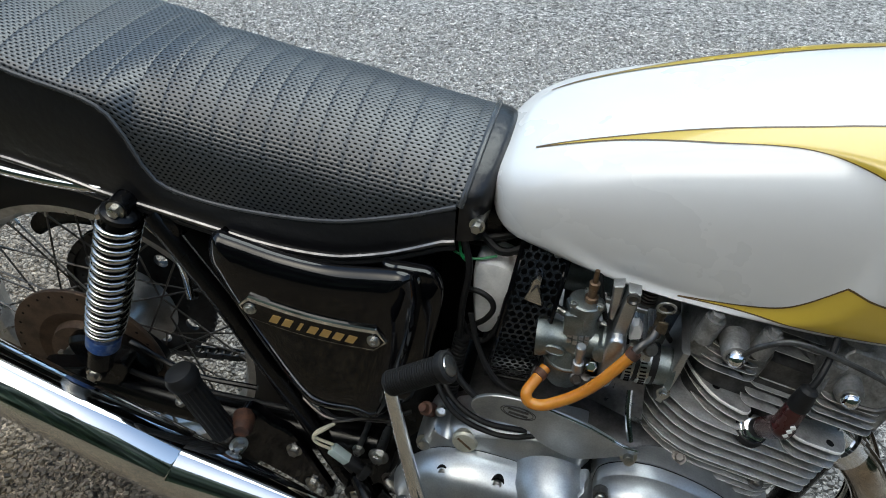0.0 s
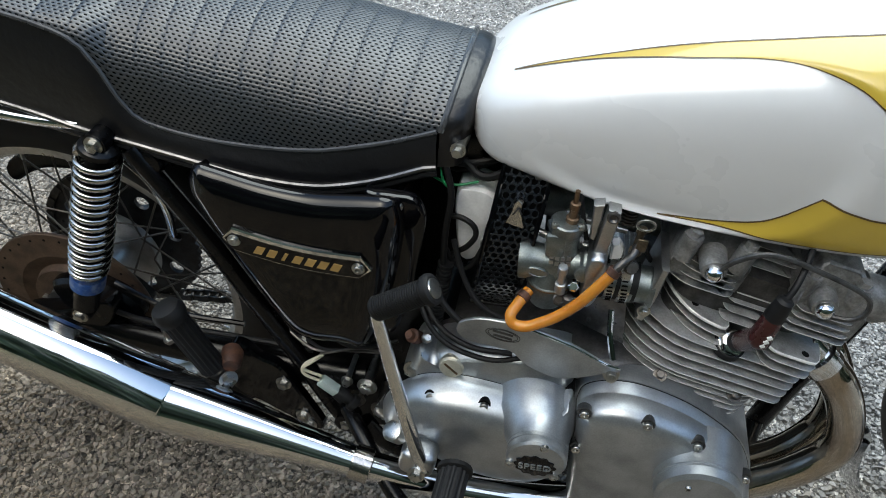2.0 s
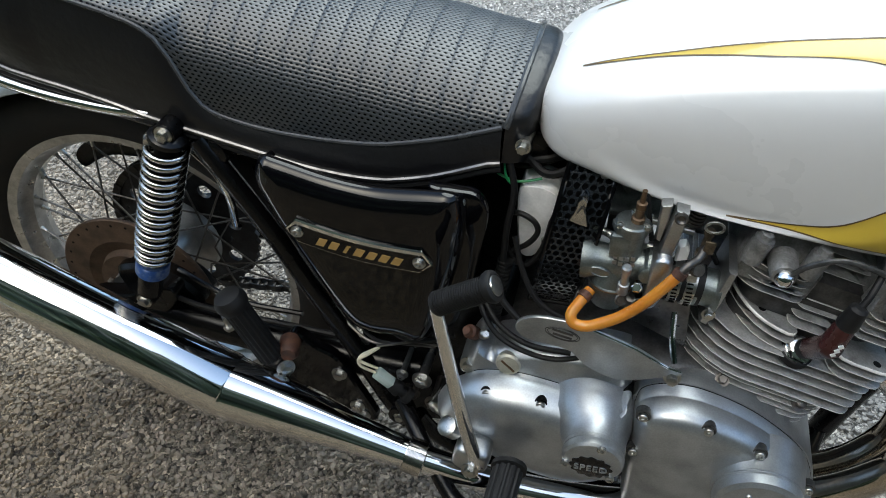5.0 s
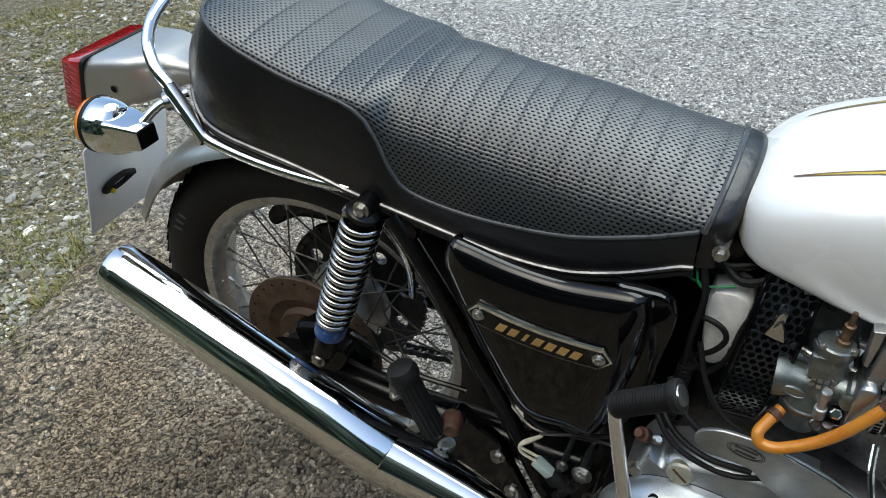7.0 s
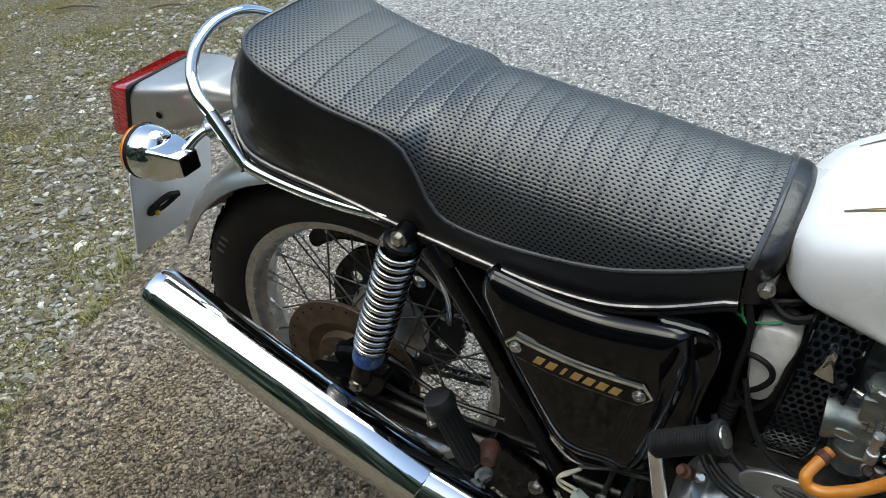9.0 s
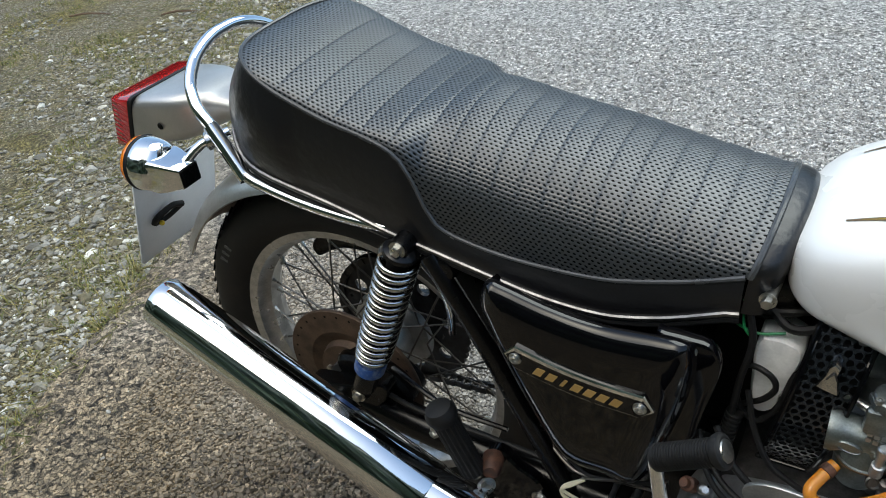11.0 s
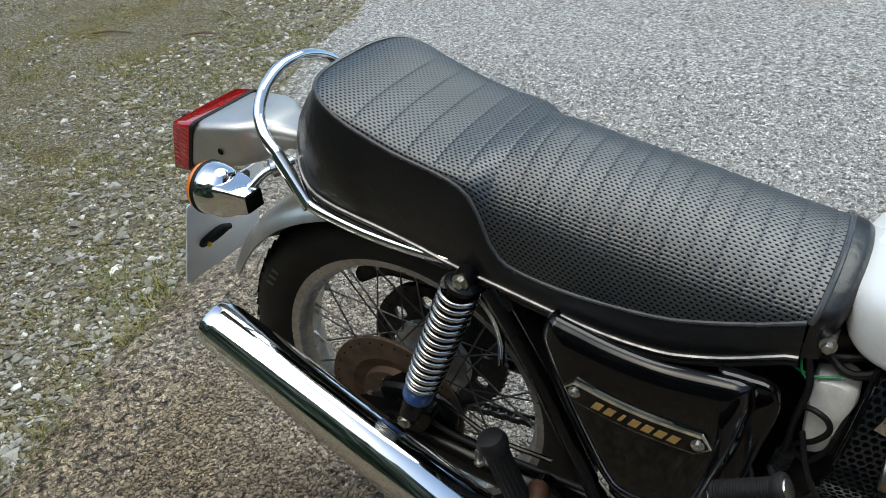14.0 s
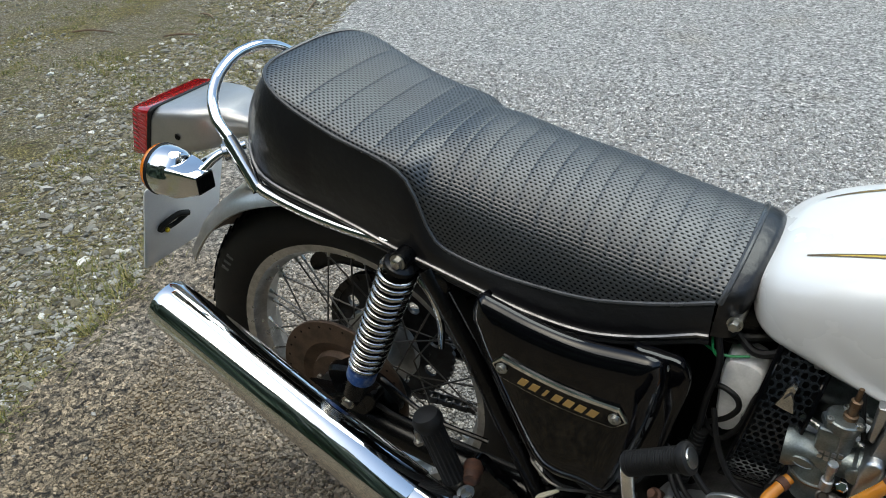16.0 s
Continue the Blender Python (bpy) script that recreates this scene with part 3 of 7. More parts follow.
# ---- fuel tank: cross sections by their floor, crown and half width
TANK_X = [0.604, 0.609, 0.620, 0.640, 0.675, 0.73, 0.80, 0.88, 0.96, 1.04, 1.12, 1.19, 1.23, 1.245]
TANK_B = [0.735, 0.722, 0.711, 0.704, 0.700, 0.687, 0.675, 0.668, 0.663, 0.662, 0.672, 0.684, 0.70, 0.73]
TANK_T = [0.752, 0.762, 0.775, 0.790, 0.806, 0.824, 0.842, 0.859, 0.873, 0.883, 0.888, 0.900, 0.88, 0.85]
TANK_W = [0.040, 0.070, 0.096, 0.116, 0.131, 0.142, 0.152, 0.160, 0.165, 0.164, 0.154, 0.122, 0.08, 0.04]
TANK_SEC = [(0.60, 0.02), (0.86, 0.0), (0.955, 0.06), (0.99, 0.25), (1.0, 0.46), (0.985, 0.64), (0.93, 0.79), (0.82, 0.895), (0.62, 0.955), (0.33, 0.988), (0.0, 1.0)]
TANK_SEC = [(-a, b) for a, b in TANK_SEC] + [(a, b) for a, b in TANK_SEC[:-1][::-1]]
SEC_CURVE = spline(TANK_SEC, 8)
CURVES = {}


def smooth_interp(x, xs, ys):
    key = (*xs, *ys)
    if key not in CURVES:
        s = spline(list(zip(xs, ys)), 8)
        CURVES[key] = ([q[0] for q in s], [q[1] for q in s])
    return float(np.interp(x, *CURVES[key]))


def tank_point(x, v, lift=0.0):
    """v runs from 0 (floor, near side) over the crown at 0.5 to 1 (floor, far side)."""
    zb, zt, w = (smooth_interp(x, TANK_X, t) for t in (TANK_B, TANK_T, TANK_W))
    k = min(max(v, 0.0), 1.0) * (len(SEC_CURVE) - 1)
    i = min(int(k), len(SEC_CURVE) - 2)
    a, b = SEC_CURVE[i] * (1 - k + i) + SEC_CURVE[i + 1] * (k - i)
    t = SEC_CURVE[i + 1] - SEC_CURVE[i]
    n = np.array((-t[1] * (zt - zb), t[0] * w))
    n = n / (np.linalg.norm(n) + 1e-9)
    e = (abs(x - 0.826) / 0.158) ** 2.4 + (abs(min(v, 1 - v) - 0.238) / 0.148) ** 2.6
    g = min(1.0, max(0.0, (1.16 - e) / 0.42))
    dent = 0.009 * g * g * (3 - 2 * g) * min(1.0, max(0.0, (x - 0.65) / 0.13))
    return (x, a * w + n[0] * lift - math.copysign(dent, a), zb + b * (zt - zb) + n[1] * lift)


def build_tank():
    xs = list(np.linspace(0.604, 0.66, 18)) + list(np.linspace(0.66, 1.19, 54)[1:]) + list(np.linspace(1.19, 1.245, 12)[1:])
    bm = B()
    rings(bm, [[tank_point(x, v) for v in np.linspace(0, 1, 130)] for x in xs])
    tank = part("fuel_tank", bm, M_WHITE, BIKE, "white fuel tank with yellow scallops edged by dark pinstripes", angle=60)

    def band(name, xs, lo, hi, mat_, lift, side):
        bm = B()
        rows = []
        for x in xs:
            a, b = lo(x), hi(x)
            rows.append([bm.verts.new(mirror_y(tank_point(x, v, lift)) if side else tank_point(x, v, lift)) for v in np.linspace(a, b, 9)])
        for a, b in zip(rows, rows[1:]):
            for i in range(8):
                bm.faces.new((a[i], a[i + 1], b[i + 1], b[i]))
        part(name, bm, mat_, tank, "", angle=70)

    UX = [0.652, 0.685, 0.735, 0.79, 0.84, 0.885, 0.91, 0.935, 0.965, 0.99, 1.03, 1.08, 1.15]
    UL = [0.411, 0.410, 0.408, 0.400, 0.390, 0.380, 0.369, 0.350, 0.322, 0.290, 0.25, 0.21, 0.18]
    UH = [0.4125, 0.415, 0.416, 0.419, 0.419, 0.417, 0.416, 0.416, 0.415, 0.415, 0.413, 0.41, 0.40]
    LX = [0.815, 0.84, 0.87, 0.91, 0.935, 0.961, 0.99, 1.03, 1.15]
    LL = [0.096, 0.098, 0.100, 0.100, 0.099, 0.098, 0.097, 0.097, 0.097]
    LH = [0.097, 0.102, 0.109, 0.122, 0.141, 0.169, 0.159, 0.151, 0.151]
    fu = lambda xs, ys: (lambda x: smooth_interp(x, xs, ys))
    for side in (0, 1):
        ux, lx = np.linspace(0.652, 1.15, 90), np.linspace(0.815, 1.15, 70)
        band("yellow_scallop", ux, fu(UX, UL), fu(UX, UH), M_YELLOW, 0.0004, side)
        sharp = lambda x: float(np.interp(x, LX, LH)) if 0.935 < x < 0.99 else smooth_interp(x, LX, LH)
        band("yellow_scallop", lx, fu(LX, LL), sharp, M_YELLOW, 0.0004, side)
        for xs_, X, Y in ((ux, UX, UL), (ux, UX, UH), (lx, LX, LL), (lx, LX, LH)):
            g = sharp if Y is LH else fu(X, Y)
            band("pinstripe", xs_, lambda x: g(x) - 0.0013, lambda x: g(x) + 0.0013, M_PIN, 0.0007, side)


build_tank()

# ---- rear wheel
AXLE = (0.0, 0.0, 0.347)


def build_wheel(ax, front=False):
    wheel = new("front_wheel" if front else "rear_wheel")
    wheel.parent = BIKE
    tagged(wheel, "wire-spoked motorcycle wheel with a black road tyre")
    Y = (0, 1, 0)
    bm = B()
    R = 0.338
    prof = [(-0.033, 0.246), (-0.044, 0.258), (-0.053, 0.280), (-0.054, 0.298), (-0.048, 0.316), (-0.036, 0.329), (-0.018, 0.336),
            (0, R), (0.018, 0.336), (0.036, 0.329), (0.048, 0.316), (0.054, 0.298), (0.053, 0.280), (0.044, 0.258), (0.033, 0.246)]
    lathe(bm, prof, ax, Y, 96, True)
    part("tyre", bm, M_DUST_TYRE if front else M_TYRE, wheel, "dusty brown front tyre" if front else "black road tyre with dusty sidewall")
    # tread grooves on the shoulders: near-black bars painted as their shade
    if not front:
        bm = B()
        for i in range(72):
            a = 2 * math.pi * i / 72
            for s in (-1, 1):
                m = Matrix.Translation(ax) @ Matrix.Rotation(a, 4, "Y") @ Matrix.Translation((0, s * 0.034, 0.3305)) @ Matrix.Rotation(s * -0.55, 4, "X") @ Matrix.Rotation(s * 0.5, 4, "Z")
                box(bm, (0.006, 0.026, 0.003), m)
        part("tread", bm, M_DARK, wheel, kind="stuff")
        bm = B()
        for k in range(3):
            a = radians(-60.0 + k * 3.2)
            m = Matrix.Translation(ax) @ Matrix.Rotation(a, 4, "Y") @ Matrix.Translation((0, -0.0535, 0.296)) @ Matrix.Rotation(0.12, 4, "X")
            box(bm, (0.006, 0.0015, 0.018), m)
        part("sidewall_mark", bm, mat("sidewall_grey", (0.06, 0.06, 0.06), 0.6), wheel)
    bm = B()
    prof = [(-0.037, 0.258), (-0.034, 0.2585), (-0.031, 0.252), (-0.029, 0.241), (-0.016, 0.237), (-0.010, 0.229), (0.010, 0.229), (0.016, 0.237), (0.029, 0.241), (0.031, 0.252),
            (0.034, 0.2585), (0.037, 0.258), (0.0375, 0.250), (0.034, 0.237), (0.019, 0.232), (0.012, 0.224), (-0.012, 0.224), (-0.019, 0.232), (-0.034, 0.237), (-0.0375, 0.250)]
    lathe(bm, prof, ax, Y, 96, True)
    part("rim", bm, M_RIM, wheel, "dulled chrome wheel rim")
    bm = B()
    lathe(bm, [(-0.062, 0.030), (-0.060, 0.052), (-0.050, 0.056), (-0.044, 0.046), (0.030, 0.046), (0.036, 0.075), (0.046, 0.078), (0.050, 0.060), (0.058, 0.030)], ax, Y, 40)
    part("hub", bm, M_ALU_DULL, wheel, "grey alloy hub")
    # spokes: four crossing sets, nipples at the rim
    sp, nip = B(), B()
    tube(sp, [(0, 0, 0), (0, 0, 0.172)], 0.00165, 6, 1)
    lathe(nip, [(0, 0.0042), (0.004, 0.0042), (0.007, 0.0028), (0.014, 0.0026)], (0, 0, 0), (0, 0, 1), 8)
    sp_me = part("spoke", sp, M_STEEL_DARK, wheel)
    nip_me = part("spoke_nipple", nip, M_STEEL, wheel)
    sp_data, nip_data = sp_me.data, nip_me.data
    first = True
    for i in range(40):
        a = 2 * math.pi * (i + 0.5) / 40
        s = -1 if i % 2 else 1
        cross = (0.92 if (i // 2) % 2 else -0.92)
        rim_p = Vector(ax) + Vector((math.cos(a) * 0.227, s * 0.007, math.sin(a) * 0.227))
        h = a + cross
        hub_p = Vector(ax) + Vector((math.cos(h) * 0.066, s * 0.038, math.sin(h) * 0.066))
        d = hub_p - rim_p
        rot = d.to_track_quat("Z", "Y").to_matrix().to_4x4()
        for data, nm, sc in ((sp_data, "spoke", d.length / 0.172), (nip_data, "spoke_nipple", 1)):
            if first:
                ob = sp_me if nm == "spoke" else nip_me
            else:
                ob = new(nm, data)
                ob.parent = wheel
            ob.matrix_basis = Matrix.Translation(rim_p) @ rot @ Matrix.Diagonal((1, 1, sc, 1))
        first = False
    return wheel


M_STEEL_DARK = mat("dark_spoke_steel", (0.16, 0.15, 0.14), 0.42, 0.9, 0.3, 60, 300)
wheel = build_wheel(AXLE)


def build_brake_and_drive():
    Y = (0, -1, 0)
    c = Vector(AXLE)
    bm = B()
    lathe(bm, [(0.070, 0.062), (0.070, 0.127), (0.0715, 0.128), (0.0755, 0.128), (0.077, 0.127), (0.077, 0.086), (0.076, 0.085), (0.070, 0.066), (0.082, 0.062), (0.082, 0.03)], c, Y, 64)
    disc = part("brake_disc", bm, M_RUST, wheel, "rust-brown rear brake disc with drilled rim")
    # holes are near-black discs on the face, painted as if in shade
    bm = B()
    lathe(bm, [(0.0766, 0.0022), (0.0774, 0.0022)], (0, 0, 0), Y, 8)
    hole = part("disc_hole", bm, M_DARK, wheel)
    for i in range(30):
        a = 2 * math.pi * i / 30
        ob = hole
        if i:
            ob = new("disc_hole", hole.data)
            ob.parent = wheel
        ob.location = c + Vector((math.cos(a) * 0.117, 0, math.sin(a) * 0.117))
    for i in range(5):
        a = 2 * math.pi * i / 5 + 0.55
        bm = B()
        hexbolt(bm, c + Vector((math.cos(a) * 0.046, -0.080, math.sin(a) * 0.046)), Y, 0.0055)
        part("disc_bolt", bm, M_STEEL, wheel)
    bm = B()
    lathe(bm, [(0.080, 0.036), (0.094, 0.035), (0.096, 0.022), (0.100, 0.021), (0.100, 0.008)], c, Y, 28)
    part("bearing_cap", bm, M_ALU_DULL, wheel)
    bm = B()
    lathe(bm, [(-0.11, 0.008), (0.150, 0.008)], c, Y, 14)
    hexbolt(bm, c + Vector((0, -0.150, 0)), Y, 0.013, 0.012)
    part("axle", bm, M_STEEL, BIKE)
    # sprocket on the far side: toothed, with round windows
    bm = B()
    n, teeth = 200, 50
    y0, y1 = 0.072, 0.079
    outer = []
    for i in range(n):
        a = 2 * math.pi * i / n
        r = 0.128 + 0.0055 * (0.5 + 0.5 * math.cos(a * teeth)) ** 0.7
        outer.append((a, r))
    wins = 8
    inner = []
    for i in range(n):
        inner.append((2 * math.pi * i / n, 0.111))
    # rings with window gaps between
    def ring_mesh(a_r, b_r):
        vs = {}
        for y in (y0, y1):
            for tag, l in (("a", a_r), ("b", b_r)):
                vs[tag, y] = [bm.verts.new((c.x + r * math.cos(a), y, c.z + r * math.sin(a))) for a, r in l]
        for i in range(n):
            j = (i + 1) % n
            bm.faces.new((vs["a", y0][i], vs["a", y0][j], vs["b", y0][j], vs["b", y0][i]))
            bm.faces.new((vs["a", y1][i], vs["b", y1][i], vs["b", y1][j], vs["a", y1][j]))
            bm.faces.new((vs["a", y0][i], vs["a", y1][i], vs["a", y1][j], vs["a", y0][j]))
            bm.faces.new((vs["b", y0][i], vs["b", y0][j], vs["b", y1][j], vs["b", y1][i]))
    ring_mesh(outer, inner)
    ring_mesh([(a, 0.081) for a, r in inner], [(a, 0.03) for a, r in inner])
    # webs with round windows: each cell is a sector with a circular hole
    for k in range(wins):
        ac = 2 * math.pi * k / wins + 0.2
        half = math.pi / wins
        m = 28
        cen = np.array((math.cos(ac), math.sin(ac))) * 0.096
        o, h = [], []
        for i in range(m):
            t = 2 * math.pi * i / m
            d = np.array((math.cos(t + ac), math.sin(t + ac)))
            h.append(cen + d * 0.0125)
            # walk out to the sector's border
            lo, hi = 0.0, 0.08
            for _ in range(24):
                mid = (lo + hi) / 2
                q = cen + d * mid
                rr, aa = np.hypot(*q), (math.atan2(q[1], q[0]) - ac + math.pi) % (2 * math.pi) - math.pi
                if 0.0805 < rr < 0.1115 and abs(aa) < half:
                    lo = mid
                else:
                    hi = mid
            o.append(cen + d * lo)
        vs = [[bm.verts.new((c.x + q[0], y, c.z + q[1])) for q in l] for y in (y0, y1) for l in (o, h)]
        for i in range(m):
            j = (i + 1) % m
            bm.faces.new((vs[0][i], vs[0][j], vs[1][j], vs[1][i]))
            bm.faces.new((vs[2][i], vs[3][i], vs[3][j], vs[2][j]))
            bm.faces.new((vs[1][i], vs[1][j], vs[3][j], vs[3][i]))
    part("sprocket", bm, M_SPROCKET, wheel, "dark toothed chain sprocket with round windows", angle=30)
    # chain: side plates and rollers along both runs
    bm = B()
    x1, z1, r1, r2 = 0.60, 0.375, 0.128, 0.045
    path = []
    for t in np.linspace(math.pi / 2, 3 * math.pi / 2, 26):
        path.append((r1 * math.cos(t), AXLE[2] + r1 * math.sin(t)))
    path = [(x1 + (0 - x1) * k, z1 + r2 + (AXLE[2] + r1 - z1 - r2) * k - 0.012 * math.sin(math.pi * k)) for k in np.linspace(0, 1, 38)] + path
    path += [((x1) * k, AXLE[2] - r1 + (z1 - r2 - AXLE[2] + r1) * k - 0.02 * math.sin(math.pi * k)) for k in np.linspace(0, 1, 38)]
    seglen = np.cumsum([0] + [math.dist(a, b) for a, b in zip(path, path[1:])])
    pitch = 0.0159
    for i in range(int(seglen[-1] / pitch)):
        s = (i + 0.5) * pitch
        x, z = np.interp(s, seglen, [p[0] for p in path]), np.interp(s, seglen, [p[1] for p in path])
        xa, za = np.interp(s - 0.004, seglen, [p[0] for p in path]), np.interp(s - 0.004, seglen, [p[1] for p in path])
        xb, zb = np.interp(s + 0.004, seglen, [p[0] for p in path]), np.interp(s + 0.004, seglen, [p[1] for p in path])
        ang = math.atan2(zb - za, xb - xa)
        w = 0.0065 if i % 2 else 0.0085
        for sgn in (-1, 1):
            m = Matrix.Translation((x, 0.0755 + sgn * w, z)) @ Matrix.Rotation(-ang, 4, "Y")
            box(bm, (0.021, 0.0016, 0.012), m, 0.0)
        lathe(bm, [(-0.009, 0.0035), (0.009, 0.0035)], (x - 0.008 * math.cos(ang), 0.0755, z - 0.008 * math.sin(ang)), (0, 1, 0), 8)
    part("drive_chain", bm, M_CHAIN, BIKE, "greasy drive chain on the far side of the wheel", kind="stuff")
    # chain guard end seen through the spokes
    bm = B()
    cover(bm, [(-0.16, 0.475), (-0.13, 0.505), (-0.06, 0.520), (0.10, 0.515), (0.40, 0.475), (0.40, 0.445), (0.10, 0.485), (-0.06, 0.490), (-0.11, 0.478), (-0.15, 0.455)], [(0.062, 0.003), (0.060, 0.0), (0.098, 0.0), (0.100, 0.003)], 5)
    part("chain_guard", bm, M_FRAME, BIKE, "black chain guard")
    # caliper and its carrier below the shock
    bm = B()
    cover(bm, [(-0.01, 0.40), (0.05, 0.415), (0.10, 0.395), (0.125, 0.36), (0.10, 0.335), (0.05, 0.35), (0.0, 0.36)], [(-0.05, 0.006), (-0.055, 0), (-0.095, 0), (-0.102, 0.006)], 5)
    part("brake_caliper", bm, M_FRAME, BIKE, "black rear brake caliper")


M_SPROCKET = mat("dark_sprocket_steel", (0.055, 0.055, 0.058), 0.45, 0.7, 0.35, 50, 300, second=(0.025, 0.022, 0.02))
M_CHAIN = mat("greasy_chain", (0.05, 0.045, 0.04), 0.4, 0.7, 0.4, 80, 300)
build_brake_and_drive()


# ---- rear suspension
def build_shock(side):
    y = side * 0.149
    top, bot = Vector((0.196, y, 0.706)), Vector((0.079, y, 0.412))
    ax = (bot - top).normalized()
    L = (bot - top).length
    sh = new("shock_absorber")
    sh.parent = BIKE
    tagged(sh, "rear shock absorber with bare chrome coil spring")
    bm = B()
    lathe(bm, [(0.005, 0.012), (0.007, 0.019), (0.010, 0.0230), (0.016, 0.0238), (0.018, 0.022)], top, ax, 28)
    part("spring_cap", bm, M_FRAME, sh, "black cupped upper spring seat")
    bm = B()
    lathe(bm, [(0.02, 0.014), (0.255, 0.0165)], top, ax, 20)
    part("damper_rod", bm, M_DARK, sh)
    bm = B()
    u = ax.orthogonal().normalized()
    w = ax.cross(u)
    turns, h0, h1 = 15.5, 0.019, 0.234
    pts = []
    for i in range(int(turns * 20) + 1):
        k = i / (turns * 20)
        a = 2 * math.pi * turns * k
        r = 0.0238 - 0.0022 * max(0, k - 0.8) * 5
        pts.append(np.array(top + ax * (h0 + (h1 - h0) * k) + (u * math.cos(a) + w * math.sin(a)) * r))
    tube(bm, pts, 0.0041, 10, 1, smooth=False)
    part("coil_spring", bm, M_CHROME_OLD, sh, "chrome coil spring")
    bm = B()
    lathe(bm, [(0.238, 0.0222), (0.240, 0.0227), (0.259, 0.0227), (0.261, 0.020)], top, ax, 28)
    part("blue_band", bm, M_BLUE, sh, "worn blue maker's band")
    bm = B()
    lathe(bm, [(0.258, 0.0178), (0.305, 0.0172), (0.308, 0.014), (0.318, 0.013)], top, ax, 24)
    part("damper_body", bm, M_FRAME, sh, "black damper body")
    for p, nm in ((top, "upper_eye"), (bot, "lower_eye")):
        bm = B()
        lathe(bm, [(-0.013, 0.0135), (0.013, 0.0135)], p, (0, 1, 0), 24)
        part(nm, bm, M_FRAME, sh)
        bm = B()
        hexbolt(bm, p + Vector((0, side * 0.0132, 0)), (0, side, 0), 0.0074, 0.006)
        part("mounting_bolt", bm, M_STEEL, sh, "zinc hexagon bolt")


build_shock(-1)
build_shock(1)


# ---- frame
def build_frame():
    fr = new("frame")
    fr.parent = BIKE
    tagged(fr, "black tubular steel frame")
    for s in (-1, 1):
        bm = B()
        tube(bm, [(0.53, s * 0.105, 0.652), (0.45, s * 0.115, 0.650), (0.30, s * 0.118, 0.668), (0.20, s * 0.12, 0.690), (0.05, s * 0.118, 0.722), (-0.05, s * 0.10, 0.745)], 0.0125, 12)
        part("seat_rail", bm, M_FRAME, fr)
        bm = B()
        tube(bm, [(0.222, s * 0.138, 0.690), (0.290, s * 0.140, 0.570), (0.330, s * 0.140, 0.482), (0.376, s * 0.140, 0.384), (0.422, s * 0.140, 0.276), (0.452, s * 0.142, 0.226)], 0.0130, 12)
        part("rear_stay", bm, M_FRAME, fr)
        # shock mount lug
        bm = B()
        cover(bm, [(0.185, 0.735), (0.245, 0.71), (0.262, 0.68), (0.25, 0.655), (0.228, 0.655), (0.20, 0.69), (0.18, 0.705)], [(s * 0.112, 0.002), (s * 0.114, 0), (s * 0.130, 0), (s * 0.132, 0.002)], 4)
        part("shock_lug", bm, M_FRAME, fr)
        bm = B()
        lathe(bm, [(0, 0.016), (0.012, 0.016), (0.014, 0.012)], (0.240, s * 0.130, 0.672), (0, s, 0), 20)
        part("lug_plug", bm, M_FRAME, fr)
        # swinging arm
        bm = B()
        tube(bm, [(-0.01, s * 0.105, 0.345), (0.15, s * 0.116, 0.335), (0.34, s * 0.118, 0.322), (0.47, s * 0.112, 0.315)], 0.0260, 14)
        part("swing_arm", bm, M_FRAME, fr)
        bm = B()
        cover(bm, [(-0.05, 0.362), (0.02, 0.378), (0.085, 0.405), (0.105, 0.40), (0.09, 0.365), (0.03, 0.325), (-0.05, 0.335)], [(s * 0.10, 0.002), (s * 0.102, 0), (s * 0.128, 0), (s * 0.13, 0.002)], 4)
        part("axle_plate", bm, M_FRAME, fr)
    bm = B()
    tube(bm, [(1.025, 0, 0.12), (1.062, 0, 0.28), (1.098, 0, 0.40), (1.155, 0, 0.62), (1.20, 0, 0.84)], 0.0175, 14)
    part("down_tube", bm, M_FRAME, fr)
    for s in (-1, 1):
        bm = B()
        tube(bm, [(1.03, s * 0.03, 0.24), (1.00, s * 0.09, 0.17), (0.85, s * 0.13, 0.145), (0.60, s * 0.135, 0.15), (0.50, s * 0.14, 0.20), (0.47, s * 0.145, 0.25)], 0.0125, 12)
        part("lower_rail", bm, M_FRAME, fr)
    bm = B()
    tube(bm, [(0.58, 0, 0.70), (0.70, 0, 0.715), (1.0, 0, 0.74), (1.19, 0, 0.80)], 0.018, 12)
    part("top_tube", bm, M_FRAME, fr)
    bm = B()
    tube(bm, [(0.575, 0, 0.70), (0.55, 0, 0.55), (0.53, 0, 0.35)], 0.019, 12)
    part("seat_tube", bm, M_FRAME, fr)
    for s in (-1, 1):
        bm = B()
        tube(bm, [(0.159, s * 0.085, 0.641), (0.177, s * 0.085, 0.624), (0.196, s * 0.085, 0.598), (0.207, s * 0.085, 0.559), (0.206, s * 0.085, 0.513)], 0.0055, 10)
        part("mudguard_stay", bm, M_CHROME, BIKE, "chrome mudguard stay")
    # gusset plate for the pillion footrest
    bm = B()
    cover(bm, [(0.270, 0.345), (0.295, 0.395), (0.315, 0.398), (0.336, 0.378), (0.357, 0.368), (0.370, 0.350), (0.390, 0.302), (0.412, 0.246), (0.398, 0.236), (0.360, 0.258), (0.325, 0.280), (0.290, 0.300)], [(-0.145, 0.003), (-0.148, 0), (-0.160, 0), (-0.163, 0.003)], 4)
    part("gusset_plate", bm, M_BLACK, fr, "black footrest gusset plate")
